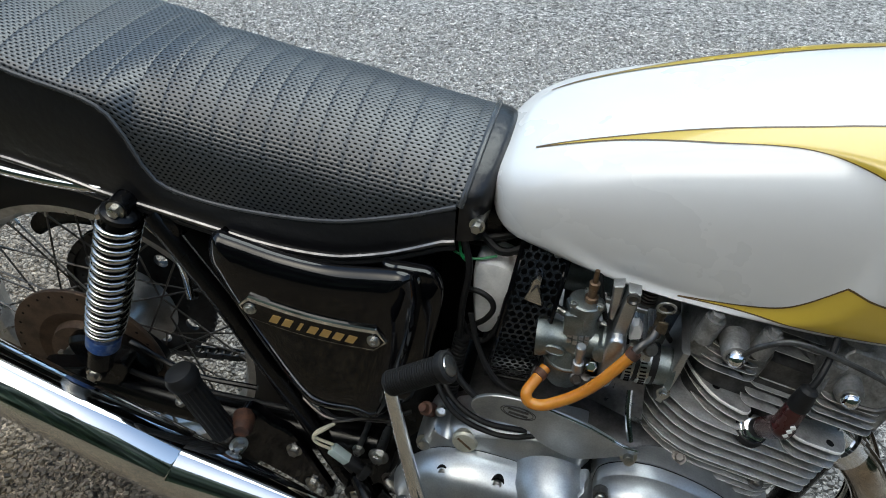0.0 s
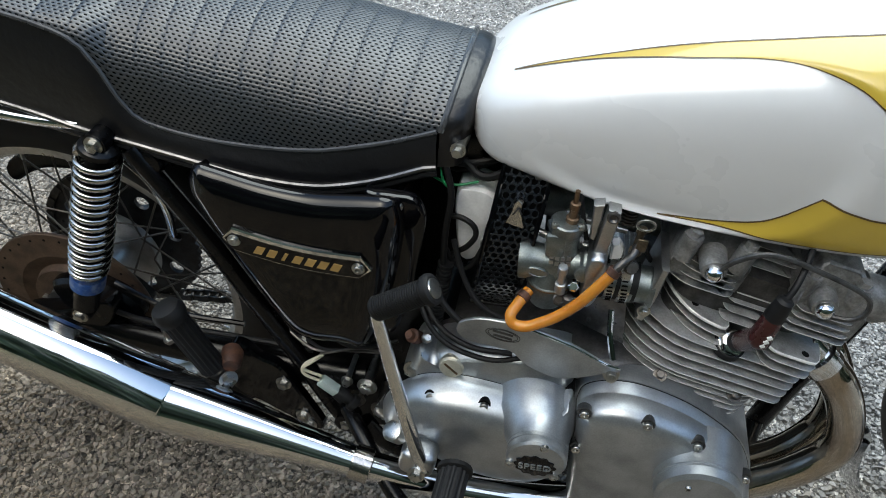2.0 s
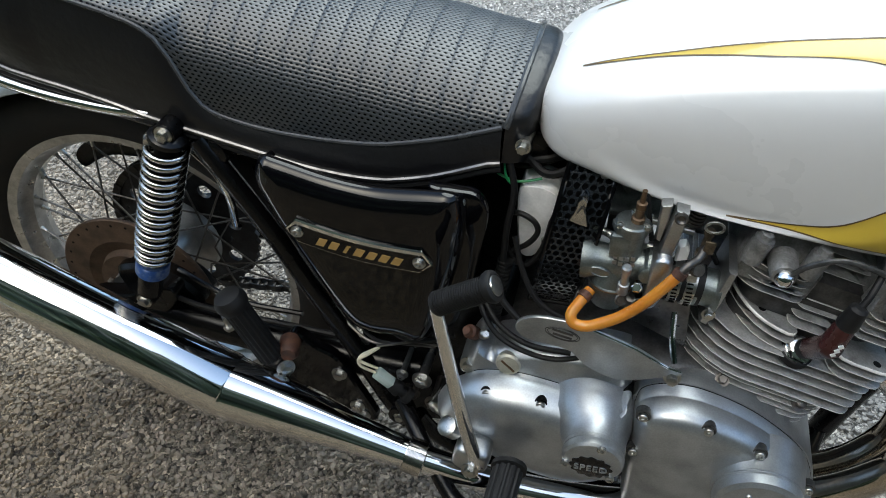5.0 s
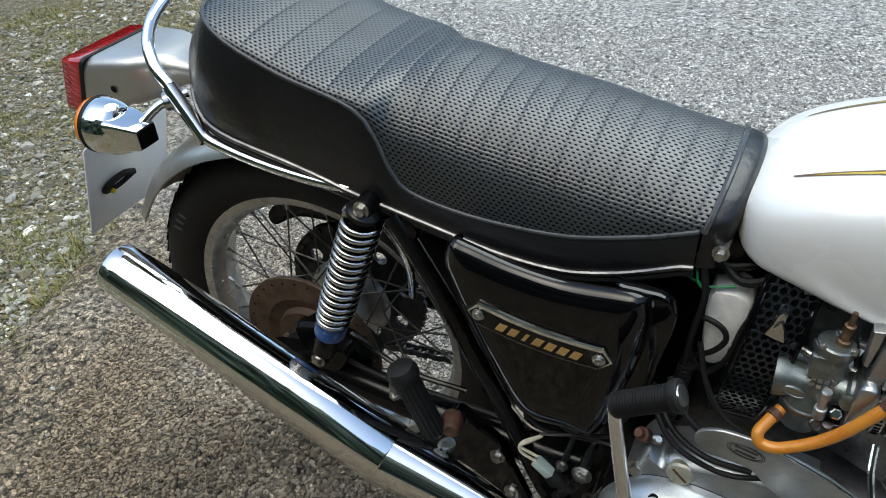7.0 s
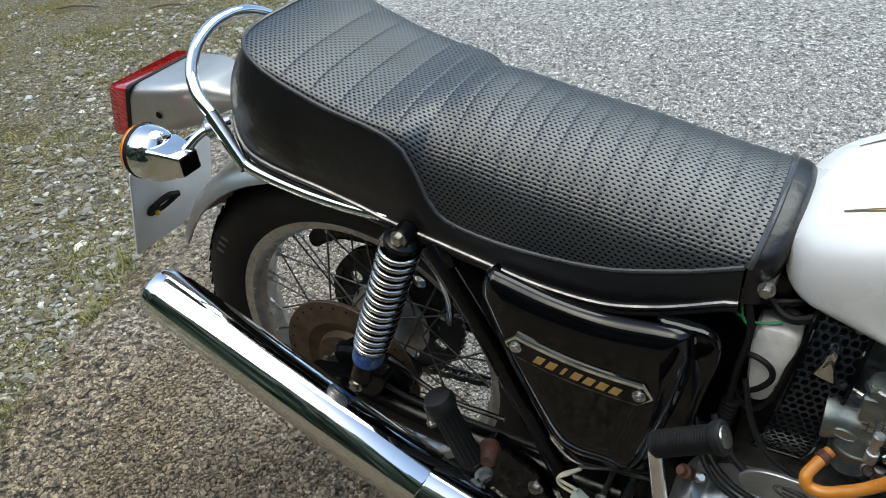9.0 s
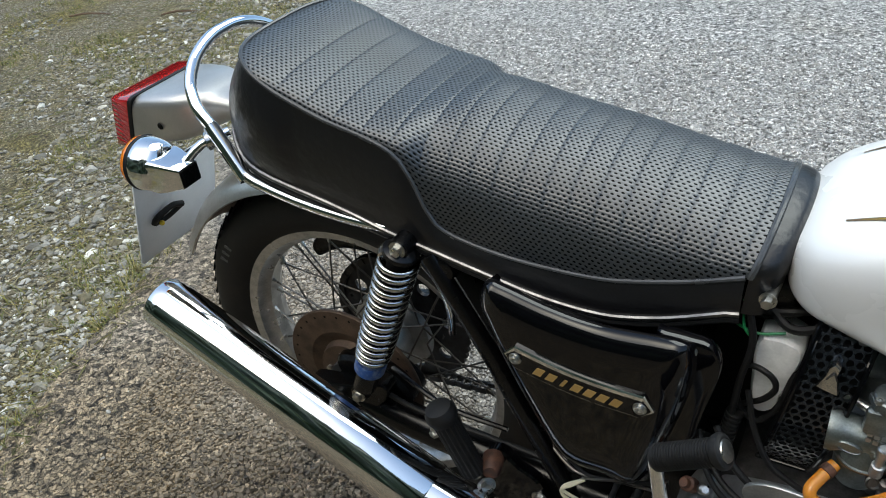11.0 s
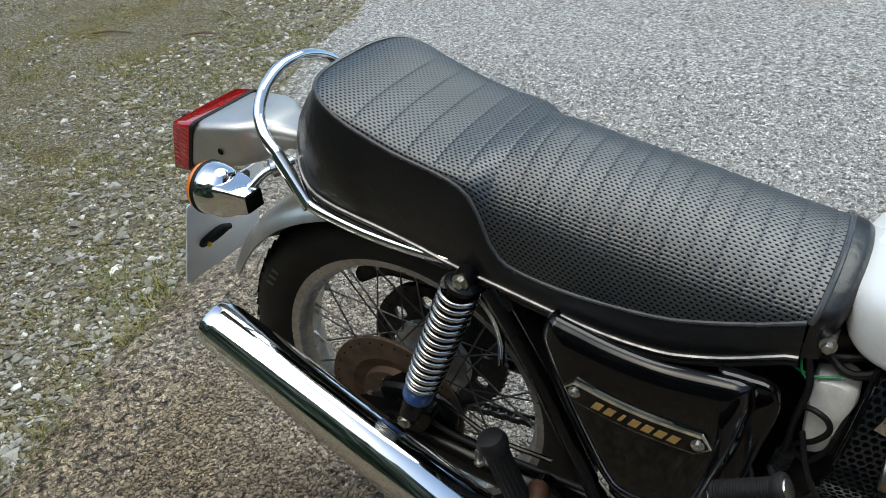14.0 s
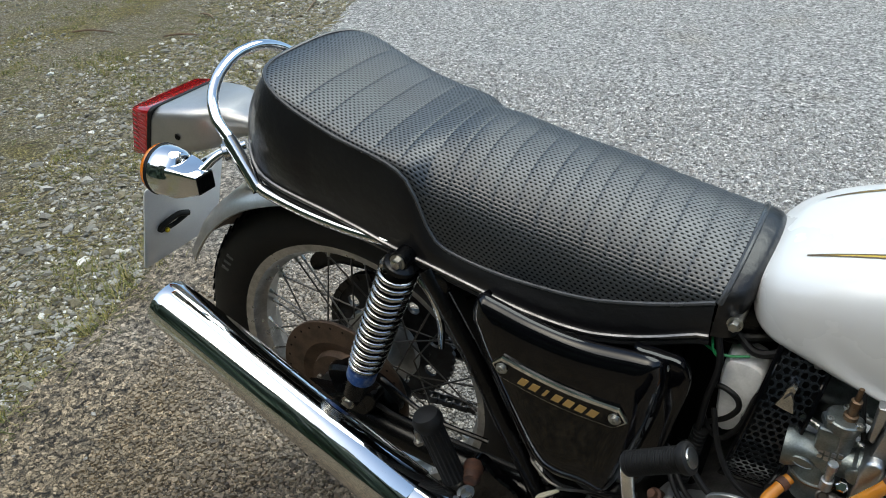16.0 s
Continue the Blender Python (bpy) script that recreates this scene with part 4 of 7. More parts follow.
    for p in ((0.364, -0.163, 0.333), (0.384, -0.163, 0.266), (0.391, -0.163, 0.247)):
        bm = B()
        hexbolt(bm, p, (0, -1, 0), 0.0075, 0.006)
        part("gusset_bolt", bm, M_STEEL, fr)
    # inner black mass: battery box, then solids added to darken open gaps
    bm = B()
    box(bm, (0.19, 0.20, 0.24), pose(0.45, 0, 0.54), 0.012)
    part("battery_box", bm, M_FRAME, BIKE, "black battery and oil tank box")
    # added near-black block, stands for the shade behind the air filter
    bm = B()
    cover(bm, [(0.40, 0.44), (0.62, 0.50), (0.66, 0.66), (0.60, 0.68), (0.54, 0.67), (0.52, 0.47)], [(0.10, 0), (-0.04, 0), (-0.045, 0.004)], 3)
    part("rear_shade_block", bm, M_DARK, BIKE, "added near-black block standing for shade behind the air filter")
    # engine plate made deep and black, to darken the gap below the panel
    bm = B()
    cover(bm, [(0.405, 0.46), (0.56, 0.49), (0.60, 0.40), (0.56, 0.24), (0.48, 0.185), (0.42, 0.235), (0.38, 0.33)], [(0.12, 0), (-0.100, 0), (-0.106, 0.006)], 4)
    part("engine_plate", bm, M_FRAME, BIKE, "black engine and swinging arm plate")
    bm = B()
    cover(bm, [(0.505, 0.676), (0.516, 0.682), (0.540, 0.682), (0.560, 0.680), (0.571, 0.665), (0.573, 0.64), (0.563, 0.59), (0.552, 0.53), (0.530, 0.47), (0.505, 0.48), (0.500, 0.58)], [(-0.147, 0.002), (-0.150, 0), (-0.158, 0), (-0.1615, 0.0010), (-0.1632, 0.004), (-0.1638, 0.012)], 4)
    part("oil_tank_flange", bm, M_BLACK, BIKE, "gloss black flange in front of the side panel")
    bm = B()
    capscrew(bm, (0.545, -0.163, 0.671), (0, -1, 0), 0.005)
    part("flange_screw", bm, M_STEEL, BIKE)
    bm = B()
    hexbolt(bm, (0.602, -0.120, 0.721), (-0.05, -1, 0.1), 0.0058, 0.008)
    lathe(bm, [(-0.06, 0.006), (0, 0.006)], (0.602, -0.120, 0.721), (-0.05, -1, 0.1), 12)
    part("tank_bolt", bm, M_STEEL, BIKE, "zinc tank mounting bolt")
    bm = B()
    box(bm, (0.055, 0.085, 0.03), pose(0.598, -0.045, 0.702), 0.006)
    part("tank_bracket", bm, M_FRAME, BIKE)


build_frame()


# ---- side panel and badge
PANEL = [(0.314, 0.679), (0.324, 0.701), (0.342, 0.699), (0.395, 0.686), (0.451, 0.680), (0.513, 0.685), (0.535, 0.685), (0.542, 0.674), (0.544, 0.646), (0.537, 0.596), (0.519, 0.520), (0.509, 0.479), (0.493, 0.455), (0.464, 0.457), (0.423, 0.456), (0.396, 0.476), (0.361, 0.547), (0.332, 0.613), (0.317, 0.656)]


def build_panel():
    bm = B()
    o = np.array(spline(PANEL, 7, True))
    t = np.roll(o, -1, 0) - np.roll(o, 1, 0)
    up = np.clip(np.abs(t[:, 0]) / (np.linalg.norm(t, axis=1) + 1e-9), 0, 1) ** 2 * (o[:, 1] > 0.65)
    for _ in range(3):
        up = (np.roll(up, 1) + 2 * up + np.roll(up, -1)) / 4
    loops = []
    # the lip along the top falls away again behind its crest
    for y, d, drop in ((-0.100, 0.004, 0.062), (-0.140, 0.001, 0.046), (-0.156, 0.0, 0.022), (-0.164, 0.0, 0.010), (-0.170, 0.0006, 0.004), (-0.1758, 0.0026, 0.0008), (-0.1812, 0.0062, 0.0),
                       (-0.1856, 0.0110, 0.0), (-0.1890, 0.0175, 0.0), (-0.1913, 0.026, 0.0), (-0.1928, 0.038, 0.0), (-0.1934, 0.055, 0.0)):
        q = inset(o, d - 0.006)
        loops.append([(x, y, z - drop * u) for (x, z), u in zip(q, up)])
    vs = rings(bm, loops, True, False)
    mid = bm.verts.new((0.43, -0.1935, 0.57))
    for i in range(len(vs[-1])):
        bm.faces.new((vs[-1][i], vs[-1][(i + 1) % len(vs[-1])], mid))
    panel = part("side_panel", bm, M_BLACK, BIKE, "gloss black side panel with a chrome-edged name badge", angle=60)
    a, b = Vector((0.361, -0.196, 0.622)), Vector((0.504, -0.196, 0.603))
    d = (b - a).normalized()
    up = Vector((-d.z, 0, d.x))

    def badge_outline(g):
        L = (b - a).length
        pts = []
        sag = lambda s: -0.006 * math.sin(math.pi * s)
        e = 0.011 + g
        top = [(L * s, 0.0175 + g * 2.0 + sag(s)) for s in np.linspace(-0.01, 1.01, 12)]
        low = [(L * s, -0.0165 - g * 0.6 + sag(s)) for s in np.linspace(1.01, -0.01, 12)]
        pts = [(-e - 0.004, 0.0)] + top + [(L + e + 0.004, 0.0)] + low
        return [(a.x + d.x * s + up.x * t, a.z + d.z * s + up.z * t) for s, t in pts]

    bm = B()
    cover(bm, badge_outline(0.0), [(-0.190, 0), (-0.1955, 0), (-0.1965, 0.001)], smooth=False)
    badge = part("badge", bm, M_CHROME, panel, "chrome-rimmed black name badge", angle=30)
    bm = B()
    cover(bm, badge_outline(-0.0035), [(-0.196, 0), (-0.1972, 0)], smooth=False)
    part("badge_field", bm, M_BLACK, panel, angle=30)
    bm = B()
    rings(bm, [[tuple(a + d * (0.143 * s) + up * (t - 0.006 * math.sin(math.pi * s)) + Vector((0, v, 0))) for t, v in ((0.0100, -0.0012), (0.0120, -0.0024), (0.0160, -0.0020), (0.0178, -0.0004), (0.0178, 0.003), (0.0100, 0.003))]
               for s in np.linspace(-0.015, 1.015, 14)])
    part("badge_rim", bm, M_CHROME, panel, "bright upper rim of the badge", angle=30)
    # name drawn as plain slanted gold shapes
    for i in range(7):
        s = 0.205 + 0.1035 * i
        c = a + d * (0.144 * s) + up * (-0.0045 - 0.006 * math.sin(math.pi * s) * 0.6)
        w = 0.0040 if i == 2 else 0.0098
        bm = B()
        m = Matrix(((d.x, 0, up.x + 0.42 * d.x, c.x), (0, 1, 0, -0.1976), (d.z, 0, up.z + 0.42 * d.z, c.z), (0, 0, 0, 1)))
        box(bm, (w, 0.0008, 0.0115), m, 0.0)
        part("gold_mark", bm, M_GOLD, panel, smooth=False)
    for p in (a, b):
        bm = B()
        lathe(bm, [(0, 0.0078), (0.002, 0.0075)], p + Vector((0, -0.0005, 0)), (0, -1, 0), 20)
        capscrew(bm, p + Vector((0, -0.002, 0)), (0, -1, 0), 0.0055, 0.003)
        part("badge_screw", bm, M_STEEL, panel)


build_panel()


# ---- exhaust
def build_exhaust():
    ex = new("exhaust")
    ex.parent = BIKE
    tagged(ex, "chrome exhaust with a long upswept megaphone silencer")
    tip, seam, clamp = Vector((-0.212, -0.22, 0.549)), Vector((0.2375, -0.24, 0.362)), Vector((0.484, -0.238, 0.288))
    d1 = (seam - tip)
    L = d1.length
    bm = B()
    lathe(bm, [(0.004, 0.030), (0.0, 0.036), (0.003, 0.0385), (0.02, 0.0395), (L * 0.5, 0.0425), (L - 0.002, 0.0452), (L, 0.0440)], tip, d1, 48)
    sil = part("silencer", bm, M_CHROME, ex, "chrome silencer body", angle=50)
    # near-black plug painted as the shade inside the pipe
    bm = B()
    lathe(bm, [(0.0, 0.0345), (0.05, 0.0345)], tip + d1.normalized() * -0.0005, d1, 40)
    part("tail_opening", bm, M_DARK, ex)
    d2 = clamp - seam
    L2 = d2.length
    bm = B()
    lathe(bm, [(-0.004, 0.0435), (0.0, 0.0442), (0.004, 0.0435), (L2 * 0.3, 0.037), (L2 * 0.7, 0.0265), (L2, 0.0205)], seam, d2, 48)
    part("silencer_cone", bm, M_CHROME, ex, "chrome taper of the silencer", angle=50)
    bm = B()
    lathe(bm, [(-0.004, 0.0205), (-0.003, 0.0245), (0.022, 0.0245), (0.024, 0.0205)], clamp, d2, 32)
    part("silencer_clamp", bm, M_CHROME_OLD, ex, "chrome pipe clamp", angle=30)
    bm = B()
    tube(bm, [tuple(clamp), (0.60, -0.228, 0.252), (0.70, -0.215, 0.232), (0.80, -0.19, 0.215), (0.88, -0.15, 0.206), (0.94, -0.13, 0.206)], 0.0192, 20)
    part("link_pipe", bm, M_CHROME, ex)
    for y0, y1, y2, low, m, r in ((-0.122, -0.125, -0.127, 0.0, M_BLUED, 0.0222), (-0.045, -0.068, -0.076, -0.018, M_BLUED, 0.0200), (0.04, 0.045, 0.05, 0.0, M_CHROME_OLD, 0.0195), (0.115, 0.125, 0.127, 0.0, M_BLUED, 0.0215)):
        bm = B()
        tube(bm, [(1.026, y0, 0.492), (1.046, y0, 0.472), (1.065, y1, 0.450), (1.083, y1, 0.417), (1.097, y1, 0.377), (1.102, y1, 0.340 + low * 0.6), (1.094, y1, 0.306 + low), (1.066, y2, 0.268 + low), (1.033, y2, 0.235 + low), (0.995, y2, 0.210 + low), (0.93, y2, 0.200)], r, 20)
        part("header_pipe", bm, m, ex, "heat-tinted chrome header pipe")
        bm = B()
        lathe(bm, [(-0.03, 0.024), (0.0, 0.024), (0.001, 0.0285), (0.010, 0.0285), (0.013, 0.0255), (0.026, 0.0250), (0.028, r)], (1.024, y0, 0.494), (0.68, 0, -0.72), 28)
        part("header_clamp", bm, M_CHROME, ex, "finned chrome exhaust collar", angle=30)


build_exhaust()

# ---- engine: the cylinders lean forward by 15 degrees; f runs forward and u up along them
LEAN = radians(15)
EF, EU = Vector((math.cos(LEAN), 0, -math.sin(LEAN))), Vector((math.sin(LEAN), 0, math.cos(LEAN)))


def eng(f, y, u):
    return EF * f + EU * u + Vector((0, y, 0))


def fin_loop(f0, f1, w, u, rc=0.04, n=7, rf=None):
    """A rounded rectangle in the plane of a fin."""
    out = []
    rf = rf or rc
    for cf, cy, a0, r in ((f1 - rf, w - rf, 0, rf), (f0 + rc, w - rc, 90, rc), (f0 + rc, -w + rc, 180, rc), (f1 - rf, -w + rf, 270, rf)):
        for k in range(n):
            a = radians(a0 + 90 * k / (n - 1))
            out.append(eng(cf + r * math.cos(a), cy + r * math.sin(a), u))
    return out


def fin(bm, f0, f1, w, u, rc=0.04, t=0.0013, rf=None):
    rings(bm, [fin_loop(f0 + d, f1 - d, w - d, u + h, rc, 7, rf) for d, h in ((0.03, -t * 1.6), (0.0012, -t), (0, -t * 0.4), (0, t * 0.4), (0.0012, t), (0.03, t * 1.6))])


def build_engine():
    en = new("engine")
    en.parent = BIKE
    tagged(en, "air-cooled three-cylinder engine of polished and cast alloy")
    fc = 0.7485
    # core coloured dark to paint the shade in the gaps between fins
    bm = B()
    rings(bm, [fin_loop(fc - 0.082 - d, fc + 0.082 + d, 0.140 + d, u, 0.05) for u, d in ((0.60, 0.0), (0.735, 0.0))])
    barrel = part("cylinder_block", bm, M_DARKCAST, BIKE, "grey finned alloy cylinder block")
    for i in range(7):
        u = 0.6195 + 0.0095 * i
        bm = B()
        fin(bm, fc - 0.110, fc + 0.078 + 0.0008 * i, 0.166, u, 0.088, rf=0.034)
        part("fin", bm, M_CAST, barrel, angle=50, edge=M_FIN_EDGE)
    # head core takes the same dark colour, as shade behind its fins
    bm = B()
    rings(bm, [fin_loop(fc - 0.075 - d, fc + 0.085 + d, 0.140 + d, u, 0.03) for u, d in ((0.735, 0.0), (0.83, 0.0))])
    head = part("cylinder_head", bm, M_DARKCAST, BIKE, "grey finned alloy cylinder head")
    for i in range(5):
        bm = B()
        fin(bm, fc - 0.112 + 0.001 * i, fc + 0.101, 0.170, 0.686 + 0.0135 * i, 0.084 - 0.002 * i, 0.0015, rf=0.016)
        part("fin", bm, M_CAST, head, angle=50, edge=M_FIN_EDGE)

    def slab(outline, u0, u1, soft=0.0012):
        """A flat casting over an outline in f and y, between two heights along the cylinders."""
        bm = B()
        o = [np.array(q) for q in outline]
        rings(bm, [[eng(q[0], q[1], u) for q in inset(o, d)] for u, d in ((u0, 0.0), (u1 - soft, 0.0), (u1, soft))])
        return bm

    # flat decks on either side of the plug, each with a drilled hole and two short fins beneath
    rear = [(0.662, -0.080), (0.662, -0.095), (0.669, -0.114), (0.678, -0.131), (0.686, -0.142), (0.696, -0.152), (0.706, -0.158), (0.717, -0.162), (0.732, -0.165), (0.738, -0.163), (0.742, -0.157), (0.741, -0.147), (0.737, -0.141), (0.729, -0.134), (0.724, -0.118), (0.722, -0.080)]
    front = [(0.782, -0.080), (0.782, -0.158), (0.785, -0.167), (0.792, -0.173), (0.802, -0.175), (0.834, -0.175), (0.842, -0.173), (0.847, -0.167), (0.850, -0.155), (0.850, -0.080)]
    for outline, hole, df in ((rear, (0.702, -0.140), 0.003), (front, (0.830, -0.164), 0.003)):
        deck = part("head_deck", slab(outline, 0.7665, 0.7700), M_CAST, head, "flat alloy deck with a drilled hole", angle=30, edge=M_FIN_EDGE)
        # drilled hole is a near-black plug, coloured as its own shade
        bm = B()
        lathe(bm, [(-0.003, 0.0044), (0.0003, 0.0044), (0.0004, 0.0002)], eng(hole[0], hole[1], 0.7700), EU, 16)
        part("deck_hole", bm, M_DARK, deck)
        for k in (1, 2):
            o = [np.array((q[0] + df * k * (1.0 if q[0] < 0.80 else 0.2), q[1] - 0.0005 * k)) for q in outline]
            bm = B()
            rings(bm, [[eng(q[0], q[1], 0.7690 - 0.0125 * k + h) for q in inset(o, d)] for h, d in ((-0.0014, 0.0012), (-0.0006, 0.0), (0.0006, 0.0), (0.0014, 0.0012))])
            part("short_fin", bm, M_CAST, head, angle=50, edge=M_FIN_EDGE)
    for i in range(9):
        bm = B()
        fin(bm, 0.728, 0.788, 0.156 - 0.0050 * i, 0.774 + 0.0100 * i, 0.010, 0.0010)
        part("valley_fin", bm, M_CAST, head, angle=50, edge=M_FIN_EDGE)
    bm = B()
    for f in (0.739, 0.794):
        bm = B()
        lathe(bm, [(-0.02, 0.0125), (0.012, 0.0125), (0.014, 0.0105), (0.014, 0.0066), (0.019, 0.0066), (0.020, 0.004)], eng(f, -0.132, 0.758), EU, 20)
        part("head_stud", bm, M_ROCKER, head, "sunk cylinder head nut")
    # rocker boxes with their end nuts and feed pipe
    for f0, back, fore, side in ((0.686, 0.038, 0.045, 0.151), (0.808, 0.026, 0.050, 0.170)):
        bm = B()
        prof = [(-1.0, 0.806), (-1.0, 0.838), (-0.92, 0.856), (-0.62, 0.876), (-0.45, 0.880), (0.45, 0.880), (0.62, 0.876), (0.90, 0.856), (1.0, 0.838), (1.0, 0.806)]
        o = [np.array((q[0] * (back if q[0] < 0 else fore), q[1])) for q in prof]
        loops = []
        for y, d in ((-side + 0.008, 0.006), (-side + 0.006, 0.004), (-side + 0.009, 0.0), (side - 0.009, 0.0), (side - 0.006, 0.004), (side - 0.008, 0.006)):
            loops.append([eng(f0 + q[0] * (1 - d * 8), y - math.copysign(max(0.0, q[1] - 0.838) * 0.55, y), 0.80 + (q[1] - 0.80) * (1 - d * 6)) for q in o])
        rings(bm, loops)
        rb = part("rocker_box", bm, M_ROCKER, BIKE, "cast alloy rocker box with a domed spindle nut", angle=12)
        for k in range(4):
            bm = B()
            fin(bm, f0 - back + 0.0015 * k, f0 + fore - 0.0015 * k, side - 0.0015 * k, 0.801 + 0.0090 * k, 0.036 if f0 < 0.75 else 0.010, 0.0014, rf=0.014)
            part("fin", bm, M_ROCKER, rb, angle=50, edge=M_FIN_EDGE)
        bm = B()
        lathe(bm, [(-0.012, 0.0156), (0.014, 0.0140), (0.018, 0.0125), (0.0185, 0.010)], eng(f0, -0.150, 0.842), (0, -1, 0), 24)
        part("spindle_boss", bm, M_ROCKER, rb)
        bm = B()
        lathe(bm, [(0, 0.0100), (0.004, 0.0100), (0.008, 0.0088), (0.011, 0.0062), (0.0125, 0.003), (0.013, 0.0003)], eng(f0, -0.167, 0.842), (0, -1, -0.1), 24)
        part("spindle_nut", bm, M_CHROME, rb, "polished domed nut")
        # inspection caps on top
        for y in (-0.115, 0.0, 0.115):
            bm = B()
            lathe(bm, [(0, 0.021), (0.006, 0.0205), (0.008, 0.018), (0.0085, 0.009), (0.013, 0.008), (0.014, 0.006)], eng(f0 - 0.004, y, 0.878), EU, 24)
            part("tappet_cap", bm, M_ROCKER, rb)
        for f, y, u in ((f0 + 0.62 * fore, -0.146, 0.868), (f0 - 0.80 * back, -0.146, 0.862)):
            bm = B()
            hexbolt(bm, eng(f, y, u), EU, 0.007, 0.006)
            lathe(bm, [(-0.03, 0.011), (0, 0.011)], eng(f, y, u), EU, 16)
            part("rocker_bolt", bm, M_ROCKER, rb)
    # round cover on the front of the exhaust rocker box
    bm = B()
    lathe(bm, [(-0.02, 0.026), (0.008, 0.026), (0.012, 0.024), (0.026, 0.018), (0.028, 0.016), (0.028, 0.0003)], eng(0.868, -0.128, 0.845), EF, 28)
    cap = part("rocker_end_cover", bm, M_ROCKER, BIKE, "round cast cover on the rocker box", angle=30)
    bm = B()
    hexbolt(bm, eng(0.895, -0.128, 0.845), EF, 0.008, 0.008)
    part("cover_bolt", bm, M_ALU_DULL, cap)
    bm = B()
    tube(bm, [eng(0.689, -0.170, 0.848), eng(0.697, -0.176, 0.872), eng(0.722, -0.178, 0.892), eng(0.775, -0.176, 0.889), eng(0.825, -0.178, 0.881), eng(0.838, -0.180, 0.866), eng(0.832, -0.180, 0.848), eng(0.812, -0.174, 0.838)], 0.0030, 8)
    part("oil_feed_pipe", bm, M_DARKCAST, BIKE, "thin dark rocker oil feed pipe")
    # plugs and caps
    seat_p, c = eng(0.755, -0.158, 0.746), Vector((0.937, -0.197, 0.578))
    d0 = (c - seat_p).normalized()
    # black ring added for the shadow round the plug
    bm = B()
    lathe(bm, [(-0.010, 0.0190), (-0.001, 0.0185), (0.0, 0.0170), (-0.003, 0.0155)], seat_p, EU * 0.6 + d0 * 0.4, 24)
    part("plug_shadow_ring", bm, M_RUBBER, en, "black ring painted as the shadow round the spark plug", angle=30)
    bm = B()
    lathe(bm, [(-0.002, 0.0165), (0.003, 0.0165), (0.0035, 0.0152), (0.012, 0.0152), (0.0135, 0.0125)], seat_p, d0, 6)
    part("spark_plug", bm, M_CHROME, en, "hexagon of a spark plug")
    bm = B()
    lathe(bm, [(0.010, 0.0100), (0.015, 0.0112), (0.026, 0.0116), (0.028, 0.0108)], seat_p, d0, 24)
    part("boot_skirt", bm, M_RUBBER, en, "black rubber skirt of the plug cap")
    bm = B()
    lathe(bm, [(0.026, 0.0112), (0.029, 0.0120), ((c - seat_p).length - 0.006, 0.0122), ((c - seat_p).length, 0.0128)], seat_p, d0, 24)
    part("plug_boot", bm, M_BAKELITE, en, "red-brown moulded plug cap")
    d = Vector((0.20, 0.02, 0.97)).normalized()
    bm = B()
    ball(bm, c, 0.0134)
    lathe(bm, [(0, 0.0128), (0.018, 0.0116), (0.034, 0.0104)], c, d, 24)
    part("plug_cap", bm, M_BAKELITE, en, "red-brown moulded plug cap")
    bm = B()
    lathe(bm, [(0.031, 0.0106), (0.034, 0.0112), (0.056, 0.0090), (0.059, 0.0055)], c, d, 24)
    part("cap_sleeve", bm, M_RUBBER, en)
    bm = B()
    p = c + d * 0.05
    tube(bm, [p, p + Vector((0.010, 0.010, 0.020)), p + Vector((0.022, 0.038, 0.040)), p + Vector((0.030, 0.080, 0.050)), p + Vector((0.034, 0.14, 0.052))], 0.0036, 8)
    part("ignition_lead", bm, M_RUBBER, en)
    for k in range(3):
        bm = B()
        q = c + Vector((0.0010 + 0.0022 * k, -0.0128, 0.001 + 0.0062 * k))
        m = Matrix.Translation(q) @ Matrix.Rotation(radians(-35), 4, "Y")
        box(bm, (0.0046, 0.0022, 0.0036), m)
        part("white_mark", bm, M_WHITE_PLASTIC, en, smooth=False)
    # crankcase core, coloured dark for the shade in its cracks
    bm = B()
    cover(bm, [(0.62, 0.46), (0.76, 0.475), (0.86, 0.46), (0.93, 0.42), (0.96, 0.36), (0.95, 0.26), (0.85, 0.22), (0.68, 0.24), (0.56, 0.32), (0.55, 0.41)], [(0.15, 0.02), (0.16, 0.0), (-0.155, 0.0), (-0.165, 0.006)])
    part("crankcase", bm, M_DARKCAST, en, "alloy crankcase core, coloured dark as shade between its covers")
    # gearbox shell with filler cap
    bm = B()
    cover(bm, [(0.541, 0.405), (0.551, 0.438), (0.560, 0.459), (0.569, 0.465), (0.583, 0.456), (0.592, 0.464), (0.633, 0.475), (0.68, 0.479), (0.745, 0.476), (0.757, 0.45), (0.745, 0.36), (0.66, 0.28), (0.56, 0.32)], [(-0.13, 0), (-0.166, 0.0), (-0.178, 0.003), (-0.185, 0.009), (-0.188, 0.018)])
    part("gearbox_shell", bm, M_ALU, en, "dull alloy gearbox shell")
    bm = B()
    c = Vector((0.607, -0.186, 0.449))
    ax = Vector((0.0, -1, 0.12)).normalized()
    lathe(bm, [(-0.01, 0.0158), (0.0025, 0.0158), (0.004, 0.0145), (0.0055, 0.0138), (0.006, 0.0125), (0.006, 0.0002)], c, ax, 32)
    cap = part("filler_cap", bm, M_ALU_OLD, en, "yellowed alloy filler cap with a slot")
    bm = B()
    m = Matrix.Translation(c + ax * 0.0060) @ ax.to_track_quat("Z", "Y").to_matrix().to_4x4() @ Matrix.Rotation(radians(-42), 4, "Z")
    box(bm, (0.022, 0.0030, 0.0010), m)
    part("slot", bm, M_BRASS, en, smooth=False)
